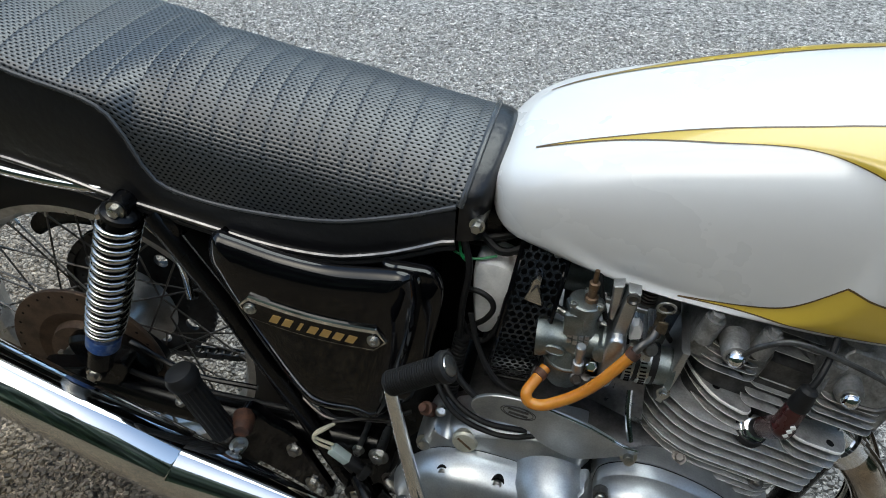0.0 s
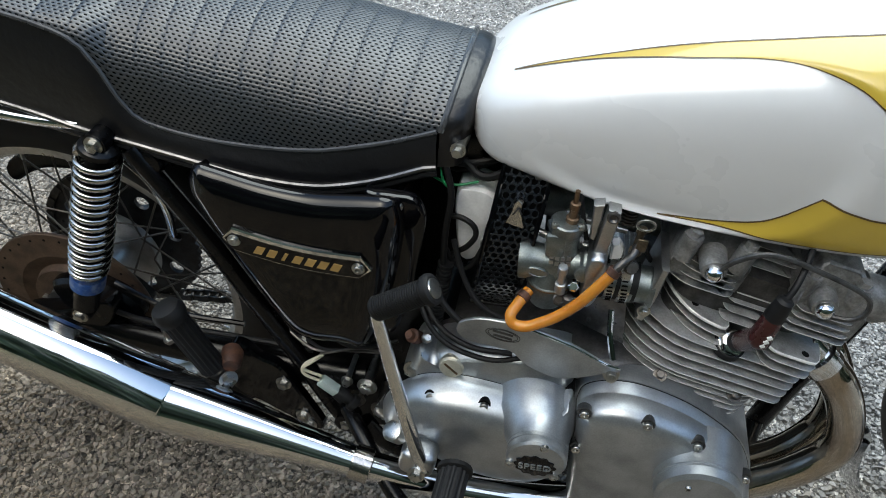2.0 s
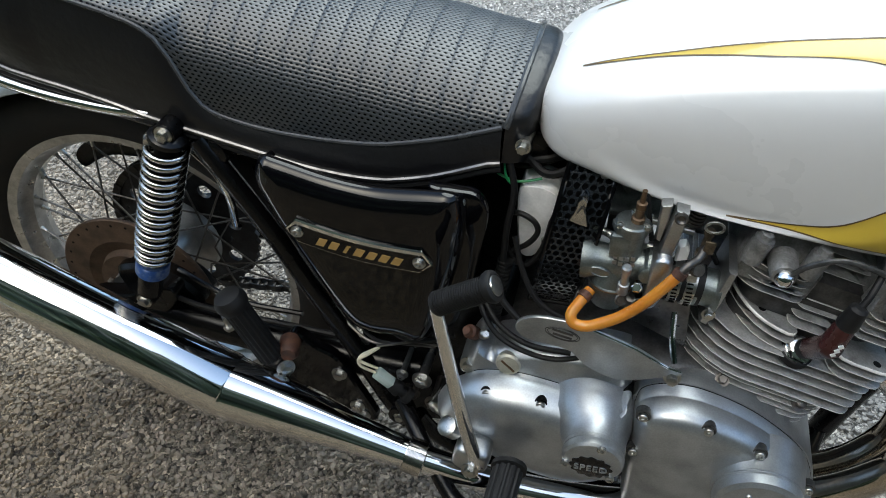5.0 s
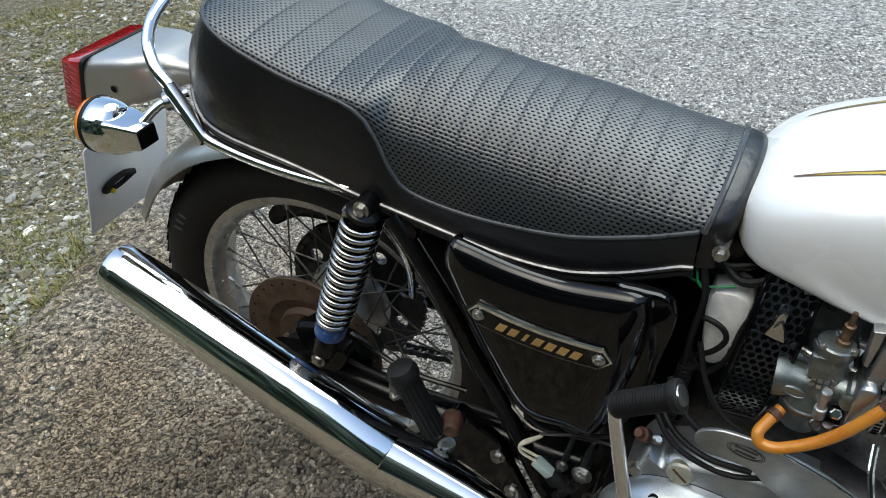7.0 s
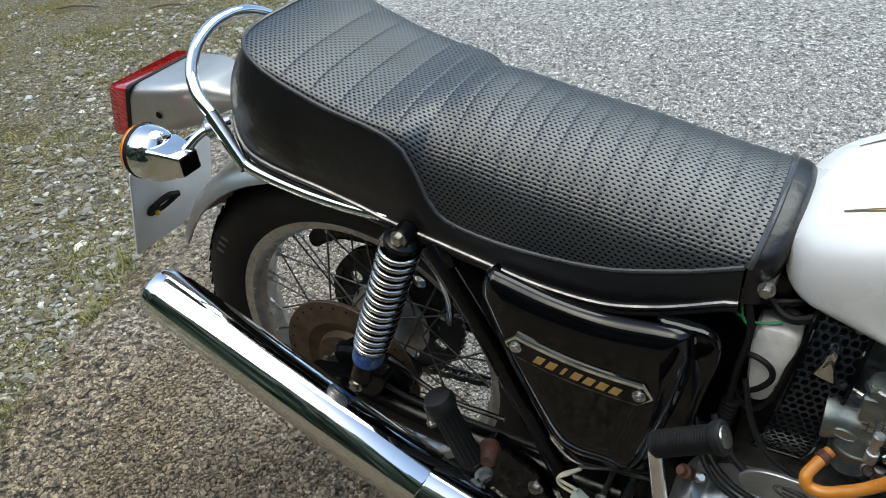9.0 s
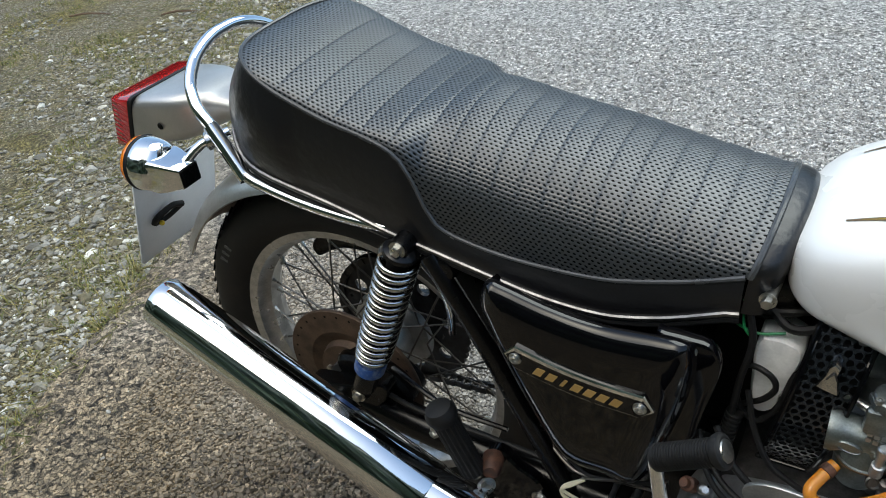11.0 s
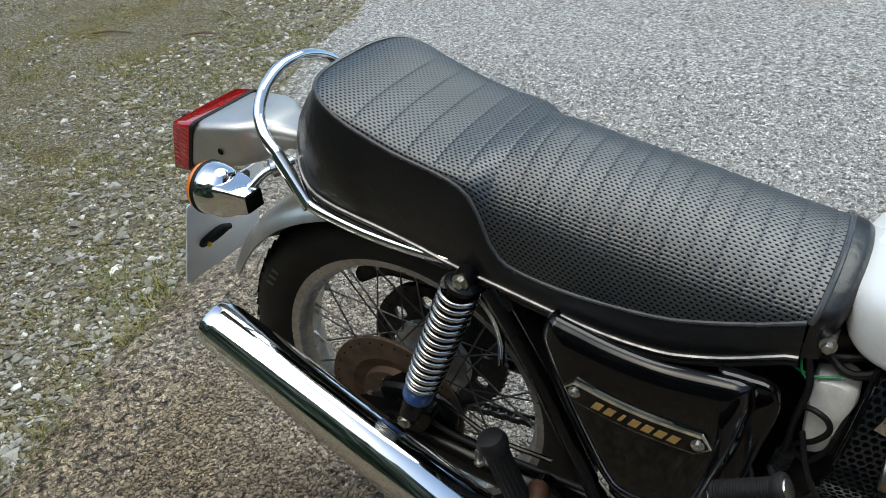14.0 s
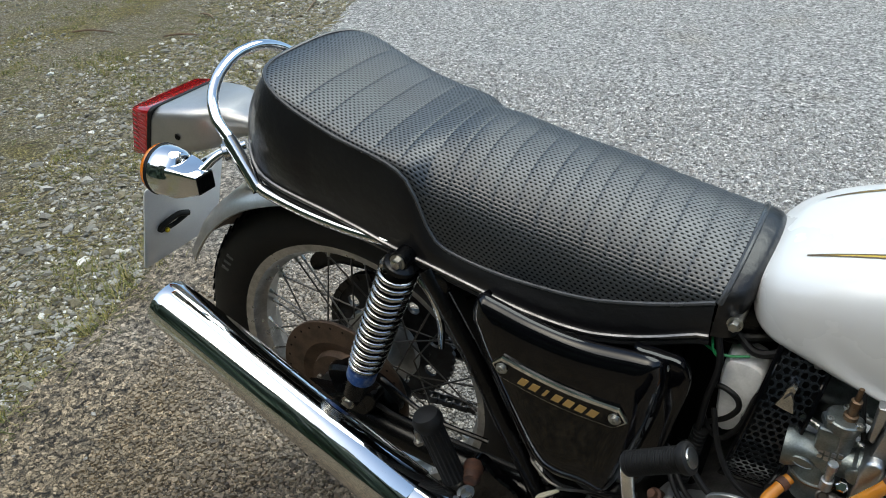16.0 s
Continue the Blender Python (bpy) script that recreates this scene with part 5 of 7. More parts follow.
    # gearbox outer cover
    GC = [(0.517, 0.352), (0.520, 0.375), (0.541, 0.406), (0.574, 0.430), (0.616, 0.437), (0.652, 0.434), (0.690, 0.427), (0.720, 0.424), (0.742, 0.436), (0.757, 0.438),
          (0.759, 0.385), (0.762, 0.335), (0.755, 0.295), (0.725, 0.272), (0.681, 0.266), (0.630, 0.274), (0.592, 0.290), (0.564, 0.312), (0.534, 0.336)]
    bm = B()
    cover(bm, GC, [(-0.16, 0.0), (-0.192, 0.0), (-0.198, 0.0010), (-0.208, 0.0042), (-0.217, 0.009), (-0.225, 0.017), (-0.231, 0.029), (-0.235, 0.045), (-0.237, 0.065)], 7)
    gk = B()
    cover(gk, [tuple(q) for q in inset(spline(GC, 7, True), -0.0005)], [(-0.15, 0), (-0.1885, 0), (-0.1895, 0.002)], smooth=False)
    part("gasket", gk, M_DARK, en)
    gear = part("gearbox_cover", bm, M_ALU, en, "polished alloy gearbox cover", angle=60)
    # points housing
    c = Vector((0.723, -0.2, 0.398))
    bm = B()
    lathe(bm, [(0.040, 0.0362), (0.056, 0.0362), (0.0565, 0.0354), (0.058, 0.0354), (0.060, 0.0362), (0.066, 0.0358), (0.069, 0.033), (0.070, 0.028), (0.070, 0.0005)], c, (0, -1, 0), 44)
    rings(bm, [[(x + r * math.cos(t), y, z + r * k * math.sin(t)) for t in np.linspace(0, 2 * math.pi, 44, False)] for x, z, y, r, k in
               ((0.712, 0.398, -0.180, 0.055, 1.0), (0.715, 0.397, -0.214, 0.049, 1.0), (0.718, 0.397, -0.226, 0.0430, 1.0), (0.720, 0.398, -0.235, 0.0394, 1.0), (0.722, 0.398, -0.243, 0.0372, 1.0), (0.723, 0.398, -0.2515, 0.0365, 1.0))])
    pc = part("points_cover", bm, M_ALU, en, "round polished contact-breaker cover with a black plaque", angle=30)
    bm = B()
    cx, cz = c.x - 0.001, c.z - 0.006
    pl = []
    for i in range(60):
        a = 2 * math.pi * i / 60
        r = 0.0212 * (1 + 0.07 * math.cos(a * 12))
        pl.append((cx + r * math.cos(a) * 1.12, cz + r * math.sin(a) * 0.86))
    cover(bm, pl, [(-0.268, 0), (-0.2712, 0), (-0.2716, 0.0006)], smooth=False)
    part("plaque", bm, M_BLACK, en, "scalloped black plaque")
    cu = bpy.data.curves.new("lettering", "FONT")
    cu.body, cu.size, cu.extrude, cu.align_x, cu.align_y = "SPEED", 0.0145, 0.0007, "CENTER", "CENTER"
    tmp = bpy.data.objects.new("lettering", cu)
    scene.collection.objects.link(tmp)
    me = bpy.data.meshes.new_from_object(tmp.evaluated_get(bpy.context.evaluated_depsgraph_get()))
    bpy.data.objects.remove(tmp)
    me.transform(Matrix.Translation((cx, -0.2722, cz - 0.001)) @ Matrix.Rotation(radians(90), 4, "X") @ Matrix.Rotation(radians(2), 4, "Z"))
    me.materials.append(M_ALU)
    ob = new("lettering", me)
    ob.parent = en
    ob["label"] = "raised silver letters"
    for a in (75, 195, 315):
        p = c + Vector((math.cos(radians(a)) * 0.0315, -0.069, math.sin(radians(a)) * 0.0315))
        bm = B()
        capscrew(bm, p, (0, -1, 0), 0.0055, 0.003)
        part("cover_screw", bm, M_STEEL, en)
    # wells are near-black rings, coloured for the shade round sunk screws
    for p in ((0.586, -0.2125, 0.420), (0.653, -0.2155, 0.422)):
        bm = B()
        lathe(bm, [(-0.006, 0.0082), (0.003, 0.0082), (0.0035, 0.0068), (0.002, 0.006)], p, (0, -1, 0.2), 20)
        part("screw_well", bm, M_DARK, en)
        bm = B()
        capscrew(bm, Vector(p) + Vector((0, -0.002, 0)), (0, -1, 0.1), 0.0056)
        part("cover_screw", bm, M_STEEL, en)
    bm = B()
    lathe(bm, [(-0.02, 0.012), (0.012, 0.012), (0.014, 0.009)], (0.520, -0.192, 0.353), (-0.3, -1, 0), 20)
    part("case_stud", bm, M_STEEL, en)
    bm = B()
    hexbolt(bm, (0.556, -0.180, 0.425), (0, -1, 0.2), 0.008, 0.007)
    part("case_stud", bm, M_STEEL, en)
    # timing cover
    TC = [(0.763, 0.393), (0.764, 0.431), (0.772, 0.450), (0.797, 0.462), (0.835, 0.462), (0.888, 0.443), (0.934, 0.412), (0.964, 0.381), (0.983, 0.339), (0.990, 0.291), (0.975, 0.235), (0.92, 0.195), (0.84, 0.19), (0.775, 0.225), (0.764, 0.31)]
    bm = B()
    cover(bm, TC, [(-0.14, 0.0), (-0.200, 0.0), (-0.201, 0.0008), (-0.203, 0.0008), (-0.220, 0.0026), (-0.228, 0.0060), (-0.233, 0.012), (-0.237, 0.024), (-0.239, 0.042), (-0.240, 0.065)], 7)
    gk = B()
    cover(gk, [tuple(q) for q in inset(spline(TC, 7, True), -0.0005)], [(-0.14, 0), (-0.1845, 0), (-0.1855, 0.002)], smooth=False)
    part("gasket", gk, M_DARK, en)
    gk = B()
    cover(gk, [tuple(q) for q in inset(spline(TC[:12], 7, True), -0.0035)], [(-0.10, 0), (-0.174, 0), (-0.1835, 0.0015), (-0.1842, 0.006)], smooth=False)
    part("case_rim", gk, M_ALU, en, "dull alloy rim of the crankcase", angle=50)
    part("timing_cover", bm, M_ALU, en, "polished alloy timing cover", angle=60)
    bm = B()
    lathe(bm, [(0.0, 0.056), (0.03, 0.052), (0.046, 0.0505), (0.048, 0.0505), (0.0485, 0.049), (0.051, 0.049), (0.053, 0.0505), (0.064, 0.049), (0.068, 0.044), (0.069, 0.002)], (0.912, -0.2, 0.370), (0, -1, 0), 44)
    part("alternator_bulge", bm, M_ALU, en, "round polished bulge in the timing cover", angle=30)
    bm = B()
    capscrew(bm, (0.897, -0.268, 0.394), (0, -1, 0), 0.004, 0.002)
    part("cover_screw", bm, M_STEEL, en)
    # dark rings paint the shade of the sunk screw wells
    for p in ((0.771, -0.228, 0.451), (0.843, -0.230, 0.450), (0.903, -0.230, 0.426), (0.768, -0.229, 0.384), (0.968, -0.226, 0.372)):
        bm = B()
        lathe(bm, [(-0.008, 0.0085), (0.002, 0.0085), (0.0025, 0.0070), (0.0012, 0.0062)], p, (0, -1, 0.25), 18)
        part("screw_well", bm, M_DARKCAST, en)
        bm = B()
        capscrew(bm, Vector(p) + Vector((0, -0.0015, 0)), (0, -1, 0.15), 0.0054)
        part("cover_screw", bm, M_STEEL, en)
    bm = B()
    hexbolt(bm, (0.945, -0.160, 0.440), (0.2, -0.5, 0.9), 0.0065, 0.007)
    part("base_nut", bm, M_STEEL_DARK, en)
    bm = B()
    hexbolt(bm, (0.855, -0.165, 0.462), (0.0, -0.5, 0.9), 0.0055, 0.006)
    part("base_nut", bm, M_STEEL_DARK, en)


M_ROCKER = mat("weathered_rocker_casting", (0.40, 0.40, 0.395), 0.40, 0.5, 0.4, 70, 420, bump=0.35, bump_scale=380, second=(0.20, 0.197, 0.19), rough_vary=0.14)
# dark alloy of small parts, also painted shade on cores and wells
M_DARKCAST = mat("dark_and_gap_shade_alloy", (0.13, 0.13, 0.13), 0.45, 0.8, 0.35, 60, 400, bump=0.2)
M_ALU_OLD = mat("yellowed_alloy", (0.60, 0.58, 0.48), 0.48, 0.6, 0.2, 40, 400, bump=0.1)
build_engine()


# ---- carburettor side
def build_intake():
    # perforated air filter band: hexagonal cells with round holes on a bowed drum
    bm = B()
    s, n = 0.0090, 12
    cols, rowsn = 5, 28

    def surf(a, b):
        """a across the band (x), b down it; the band curves away above and below."""
        z = 0.716 - b
        x = 0.657 + a - b * 0.165
        y = -0.152 + 0.045 * (abs(z - 0.600) / 0.115) ** 2.0
        return np.array((x, y, z))

    for j in range(rowsn):
        for i in range(cols):
            a, b = s * (i + 0.25 + 0.5 * (j % 2)) - 0.001, s * 0.866 * j
            outer, inner, deep = [], [], []
            for k in range(n):
                t = 2 * math.pi * k / n
                rr = s * 0.502 / max(abs(math.cos((t % (math.pi / 3)) - math.pi / 6)), 0.5)
                outer.append(surf(a + rr * math.sin(t), b + rr * math.cos(t)))
                inner.append(surf(a + s * 0.385 * math.sin(t), b + s * 0.385 * math.cos(t)))
                deep.append(inner[-1] + np.array((0, 0.0016, 0)))
            vo, vi, vd = ([bm.verts.new(tuple(q)) for q in l] for l in (outer, inner, deep))
            for k in range(n):
                l = (k + 1) % n
                bm.faces.new((vo[k], vo[l], vi[l], vi[k]))
                bm.faces.new((vi[k], vi[l], vd[l], vd[k]))
    bmesh.ops.remove_doubles(bm, verts=bm.verts, dist=0.0008)
    filt = part("air_filter", bm, M_FILTER, BIKE, "black perforated metal air filter band", angle=30, smooth=False)
    rim = np.linspace(-0.006, 0.222, 16)
    # near-black sheet close behind the holes, painted as the shade within
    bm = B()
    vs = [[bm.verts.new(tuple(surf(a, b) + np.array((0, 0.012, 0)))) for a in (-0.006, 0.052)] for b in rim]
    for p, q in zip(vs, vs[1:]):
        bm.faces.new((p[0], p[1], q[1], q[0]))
    part("filter_dark_backing", bm, M_DARK, filt)
    for a in (-0.003, 0.0485):
        bm = B()
        tube(bm, [tuple(surf(a, b) + np.array((0, -0.001, 0))) for b in rim], 0.0026, 8, 1)
        part("filter_edge", bm, M_BLACK, filt)
    bm = B()
    tube(bm, [tuple(surf(a, 0.219) + np.array((0, -0.001, 0))) for a in (-0.003, 0.02, 0.0485)], 0.0030, 8, 1)
    part("filter_edge", bm, M_BLACK, filt)
    # latch on the band
    bm = B()
    cover(bm, [(0.667, 0.679), (0.672, 0.684), (0.677, 0.679), (0.676, 0.668), (0.680, 0.646), (0.668, 0.648), (0.659, 0.652), (0.665, 0.668)], [(-0.118, 0), (-0.1455, 0), (-0.147, 0.001)], smooth=False)
    latch = part("latch", bm, M_CHROME_OLD, filt, "scuffed metal latch")
    bm = B()
    tube(bm, [(0.667, -0.147, 0.664), (0.6725, -0.1485, 0.673), (0.676, -0.147, 0.665)], 0.0010, 6, 4)
    part("latch_wire", bm, M_STEEL_DARK, latch)
    # air box in the near-black used for shaded recesses
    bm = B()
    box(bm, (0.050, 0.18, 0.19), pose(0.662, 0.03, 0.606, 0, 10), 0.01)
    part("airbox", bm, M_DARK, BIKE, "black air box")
    # carburettor: round mixing chamber with a flat top, bore across it and a float bowl below
    cb = new("carburettor")
    cb.parent = BIKE
    tagged(cb, "grey cast carburettor with float bowl")
    c = Vector((0.722, -0.150, 0.60))
    T = Vector((0.06, 0, 1)).normalized()
    bm = B()
    lathe(bm, [(-0.022, 0.0175), (-0.004, 0.0180), (0.012, 0.0165), (0.050, 0.0160), (0.053, 0.0172), (0.055, 0.0182), (0.066, 0.0182), (0.0675, 0.0165), (0.0675, 0.0002)], c, T, 28)
    part("slide_body", bm, M_CARB, cb, angle=30)
    bm = B()
    box(bm, (0.022, 0.012, 0.030), Matrix.Translation(c + Vector((-0.006, -0.012, 0.042))), 0.004)
    box(bm, (0.040, 0.020, 0.010), Matrix.Translation(c + T * 0.060) @ Matrix.Rotation(radians(20), 4, "Z"), 0.0035)
    part("casting_rib", bm, M_CARB, cb, angle=30)
    bm = B()
    lathe(bm, [(0, 0.0072), (0.005, 0.0072), (0.006, 0.0048), (0.016, 0.0046), (0.017, 0.0056), (0.024, 0.0056), (0.025, 0.0030), (0.040, 0.0026)], c + T * 0.067 + Vector((0.004, 0, 0)), T, 12)
    part("cable_entry", bm, M_BRASS, cb, "tarnished brass cable adjuster", angle=30)
    for dx, dy in ((-0.013, -0.011), (0.014, -0.009), (0.0, 0.014)):
        bm = B()
        capscrew(bm, c + T * 0.0655 + Vector((dx, dy, 0)), T, 0.0042, 0.0035)
        part("top_screw", bm, M_STEEL, cb)
    bm = B()
    for i in range(4):
        for j in range(2):
            box(bm, (0.0045, 0.0012, 0.0052), Matrix.Translation(c + Vector((-0.009 + 0.0062 * i, -0.0172 + 0.0008 * abs(i - 1.5) ** 2, 0.027 - 0.0078 * j))))
    part("cast_mark", bm, M_ALU_DULL, cb, "raised casting marks", smooth=False)
    bm = B()
    lathe(bm, [(-0.062, 0.003), (-0.061, 0.012), (-0.056, 0.0190), (-0.046, 0.0228), (-0.030, 0.0240), (-0.026, 0.0240), (-0.0255, 0.0262), (-0.0215, 0.0262), (-0.021, 0.0240), (-0.014, 0.0215), (-0.004, 0.017)], c + Vector((-0.008, 0, 0.006)), T, 32)
    part("float_bowl", bm, M_CARB, cb, "dull grey float bowl", angle=30)
    bm = B()
    tube(bm, [tuple(c + Vector((-0.008, 0, -0.017)) + Vector((0.0264 * math.cos(t), 0.0264 * math.sin(t), 0))) for t in np.linspace(0, 2 * math.pi, 36, False)], 0.0011, 6, 1, closed=True)
    part("bowl_gasket", bm, M_BRASS, cb)
    bm = B()
    lathe(bm, [(-0.044, 0.0225), (-0.038, 0.0230), (-0.030, 0.0200), (-0.014, 0.0175), (0.0, 0.0175), (0.022, 0.0175), (0.026, 0.021), (0.032, 0.021)], c + Vector((0, 0, 0.008)), Vector((1, 0, 0.02)), 28)
    part("bore", bm, M_CARB, cb, angle=30)
    bm = B()
    rings(bm, [[(c.x - 0.023 + r * 0.0125 * math.cos(t), c.y - 0.019 - h, c.z + 0.006 + r * 0.0065 * math.sin(t) - 0.002 * math.cos(t)) for t in np.linspace(0, 2 * math.pi, 24, False)] for r, h in ((1.0, -0.006), (1.0, 0.001), (0.86, 0.002), (0.8, 0.001))])
    part("bore_label", bm, M_CARB, cb, "oval cast maker's pad", angle=30)
    bm = B()
    lathe(bm, [(0, 0.0062), (0.014, 0.0062), (0.0145, 0.0042), (0.030, 0.0042), (0.031, 0.0054), (0.040, 0.0054), (0.0415, 0.0040)], c + Vector((0.004, -0.022, -0.016)), (0.02, -0.1, 1), 16)
    part("idle_screw", bm, M_ALU_DULL, cb, "pale idle screw", angle=30)
    bm = B()
    lathe(bm, [(0, 0.0050), (0.004, 0.0062), (0.010, 0.0062), (0.011, 0.0045)], c + Vector((0.017, -0.022, -0.006)), (0.1, -0.7, 0.6), 6)
    part("jet_bolt", bm, M_CHROME, cb, "bright hexagon jet bolt", angle=30)
    bm = B()
    lathe(bm, [(-0.016, 0.0046), (0.0, 0.0052), (0.012, 0.0052), (0.013, 0.0030)], c + Vector((0.014, -0.025, -0.030)), (0.0, -0.2, 1), 12)
    lathe(bm, [(0, 0.0072), (0.004, 0.0072), (0.005, 0.0055), (0.003, 0.004)], c + Vector((0.004, -0.024, -0.026)), (0.1, -0.8, 0.5), 18)
    part("bowl_bolt", bm, M_STEEL_DARK, cb)
    bm = B()
    lathe(bm, [(0, 0.009), (0.006, 0.009), (0.007, 0.007)], c + Vector((0.026, -0.018, 0.012)), (0.1, -1, 0.2), 20)
    part("side_cap", bm, M_CARB, cb)
    # flange, stays and links in front of the carburettor
    bm = B()
    cover(bm, [(0.753, 0.636), (0.771, 0.636), (0.770, 0.600), (0.763, 0.572), (0.750, 0.568), (0.748, 0.590)], [(-0.12, 0), (-0.172, 0), (-0.176, 0.002), (-0.177, 0.004)], 4)
    part("manifold_flange", bm, M_ALU_DULL, BIKE, "bright alloy carburettor flange")
    bm = B()
    cover(bm, [(0.750, 0.697), (0.761, 0.699), (0.760, 0.680), (0.756, 0.652), (0.750, 0.654)], [(-0.146, 0), (-0.158, 0), (-0.160, 0.0015)], smooth=False)
    part("carburettor_stay", bm, M_ALU_DULL, BIKE, "flat alloy stay")
    bm = B()
    cover(bm, [(0.765, 0.698), (0.778, 0.696), (0.775, 0.670), (0.768, 0.626), (0.754, 0.624), (0.760, 0.666)], [(-0.150, 0), (-0.164, 0), (-0.1655, 0.0012), (-0.1655, 0.003)], smooth=False)
    stay = part("carburettor_stay", bm, M_ALU_DULL, BIKE, "grooved flat alloy stay")
    bm = B()
    lathe(bm, [(0, 0.007), (0.003, 0.007), (0.004, 0.005), (0.002, 0.003)], (0.771, -0.165, 0.690), (0, -1, 0.1), 18)
    part("stay_pivot", bm, M_STEEL_DARK, stay)
    for p, q, r in (((0.690, -0.12, 0.700), (0.712, -0.125, 0.704), 0.0035), ((0.690, -0.13, 0.634), (0.712, -0.14, 0.632), 0.0045), ((0.742, -0.13, 0.655), (0.790, -0.13, 0.646), 0.0040), ((0.742, -0.135, 0.625), (0.757, -0.14, 0.622), 0.0055)):
        bm = B()
        tube(bm, [p, q], r, 10, 1)
        lathe(bm, [(-0.003, r * 1.7), (0.003, r * 1.7)], p, Vector(q) - Vector(p), 8)
        part("control_link", bm, M_STEEL, BIKE)
    for k in range(9):
        bm = B()
        lathe(bm, [(0, 0.0098), (0.0022, 0.0098)], (0.793 - 0.0006 * k, -0.125, 0.690 - 0.0042 * k), (0.12, 0, 1), 16)
        part("spring_turn", bm, M_STEEL_DARK, BIKE)
    # white piece added in place of a bright patch of sky light
    bm = B()
    cover(bm, [(0.776, 0.640), (0.783, 0.643), (0.788, 0.634), (0.787, 0.622), (0.775, 0.619)], [(-0.138, 0), (-0.148, 0), (-0.150, 0.002)], smooth=False)
    part("sky_lit_patch", bm, M_WHITE_PLASTIC, BIKE, "white patch standing for a bright sky-lit spot")
    # rubber stub with its clips, and the inlet stub bolted to the head
    bm = B()
    lathe(bm, [(0, 0.0235), (0.040, 0.0235)], (0.768, -0.146, 0.592), (1, 0, -0.12), 28)
    part("rubber_stub", bm, M_RUBBER, BIKE)
    for x0, w in ((0.774, 0.010), (0.789, 0.011)):
        bm = B()
        z0 = 0.592 - (x0 - 0.768) * 0.12
        lathe(bm, [(0, 0.0240), (0.0, 0.0252), (w, 0.0252), (w, 0.0240)], (x0, -0.146, z0), (1, 0, -0.12), 28)
        box(bm, (0.011, 0.012, 0.011), pose(x0 + w / 2, -0.160, z0 + 0.022), 0.002)
        part("hose_clip", bm, M_STEEL, BIKE, "slotted worm-drive clip", angle=30)
        # slots are thin near-black bars in place of their shade
        bm = B()
        for k in range(16):
            box(bm, (w * 0.6, 0.0010, 0.0020), Matrix.Translation((x0 + w / 2, -0.146, z0 - 0.001)) @ Matrix.Rotation(radians(130 + k * 11), 4, "X") @ Matrix.Translation((0, 0.0252, 0)))
        part("clip_slots", bm, M_DARK, BIKE, "row of slots in the clip band", smooth=False)
    bm = B()
    lathe(bm, [(0, 0.0235), (0.004, 0.0235), (0.006, 0.0215), (0.020, 0.0215), (0.026, 0.026)], (0.800, -0.146, 0.588), (1, 0, -0.12), 28)
    part("inlet_stub", bm, M_CARB, BIKE, "alloy inlet stub", angle=30)
    bm = B()
    cover(bm, [(0.829, 0.628), (0.838, 0.626), (0.831, 0.585), (0.822, 0.548), (0.812, 0.552), (0.820, 0.588)], [(-0.10, 0), (-0.163, 0), (-0.166, 0.002)], smooth=False)
    flange = part("inlet_flange", bm, M_ALU_DULL, BIKE, "alloy inlet flange")
    bm = B()
    hexbolt(bm, (0.820, -0.166, 0.566), (0, -1, 0.1), 0.005, 0.005)
    part("flange_bolt", bm, M_STEEL, flange)
    for y in (-0.02, 0.09):
        bm = B()
        lathe(bm, [(0, 0.024), (0.16, 0.024)], (0.69, y, 0.60), (1, 0, -0.1), 20)
        lathe(bm, [(-0.06, 0.021), (-0.02, 0.023), (0.0, 0.017), (0.066, 0.017)], (0.722, y, 0.60), T, 20)
        part("inner_carburettor", bm, M_CARB, BIKE, "inner carburettor, mostly hidden")
    # orange breather hose
    bm = B()
    tube(bm, [(0.692, -0.166, 0.574), (0.681, -0.184, 0.566), (0.6755, -0.196, 0.561), (0.680, -0.201, 0.553), (0.694, -0.202, 0.5525), (0.709, -0.200, 0.559), (0.728, -0.197, 0.571), (0.748, -0.194, 0.591), (0.767, -0.191, 0.618), (0.780, -0.186, 0.636)], 0.0064, 14)
    part("fuel_hose", bm, M_HOSE, BIKE, "translucent orange fuel hose")
    bm = B()
    lathe(bm, [(-0.004, 0.0078), (0.004, 0.0078)], (0.687, -0.174, 0.571), (0.5, 0.8, 0.3), 16)
    part("hose_clip", bm, M_RUST_STEEL, BIKE)
    bm = B()
    lathe(bm, [(-0.004, 0.0076), (0.004, 0.0076)], (0.779, -0.186, 0.634), (0.5, 0.3, 0.8), 16)
    part("hose_clip", bm, M_RUST_STEEL, BIKE)
    bm = B()
    tube(bm, [(0.779, -0.186, 0.634), (0.786, -0.180, 0.642), (0.795, -0.170, 0.644), (0.801, -0.158, 0.650)], 0.0045, 10)
    part("fuel_tap_spout", bm, M_STEEL_DARK, BIKE, "dark fuel tap spout")
    bm = B()
    lathe(bm, [(0, 0.0070), (0.006, 0.0070), (0.007, 0.0044), (0.026, 0.0040), (0.027, 0.0056), (0.033, 0.0056), (0.034, 0.003)], (0.799, -0.154, 0.636), (0.12, 0.1, 1), 14)
    box(bm, (0.011, 0.004, 0.016), pose(0.804, -0.163, 0.655, 0, 6), 0.0015)
    part("fuel_tap", bm, M_TAP, BIKE, "worn brass fuel tap", angle=30)
    bm = B()
    tube(bm, [tuple(Vector((0.805, -0.160, 0.679)) + Vector((0.009 * math.cos(a), -0.003 * math.sin(a), 0.009 * math.sin(a)))) for a in np.linspace(0, 2 * math.pi, 20, False)], 0.0015, 6, 1, closed=True)
    part("tap_ring", bm, M_STEEL, BIKE)
    bm = B()
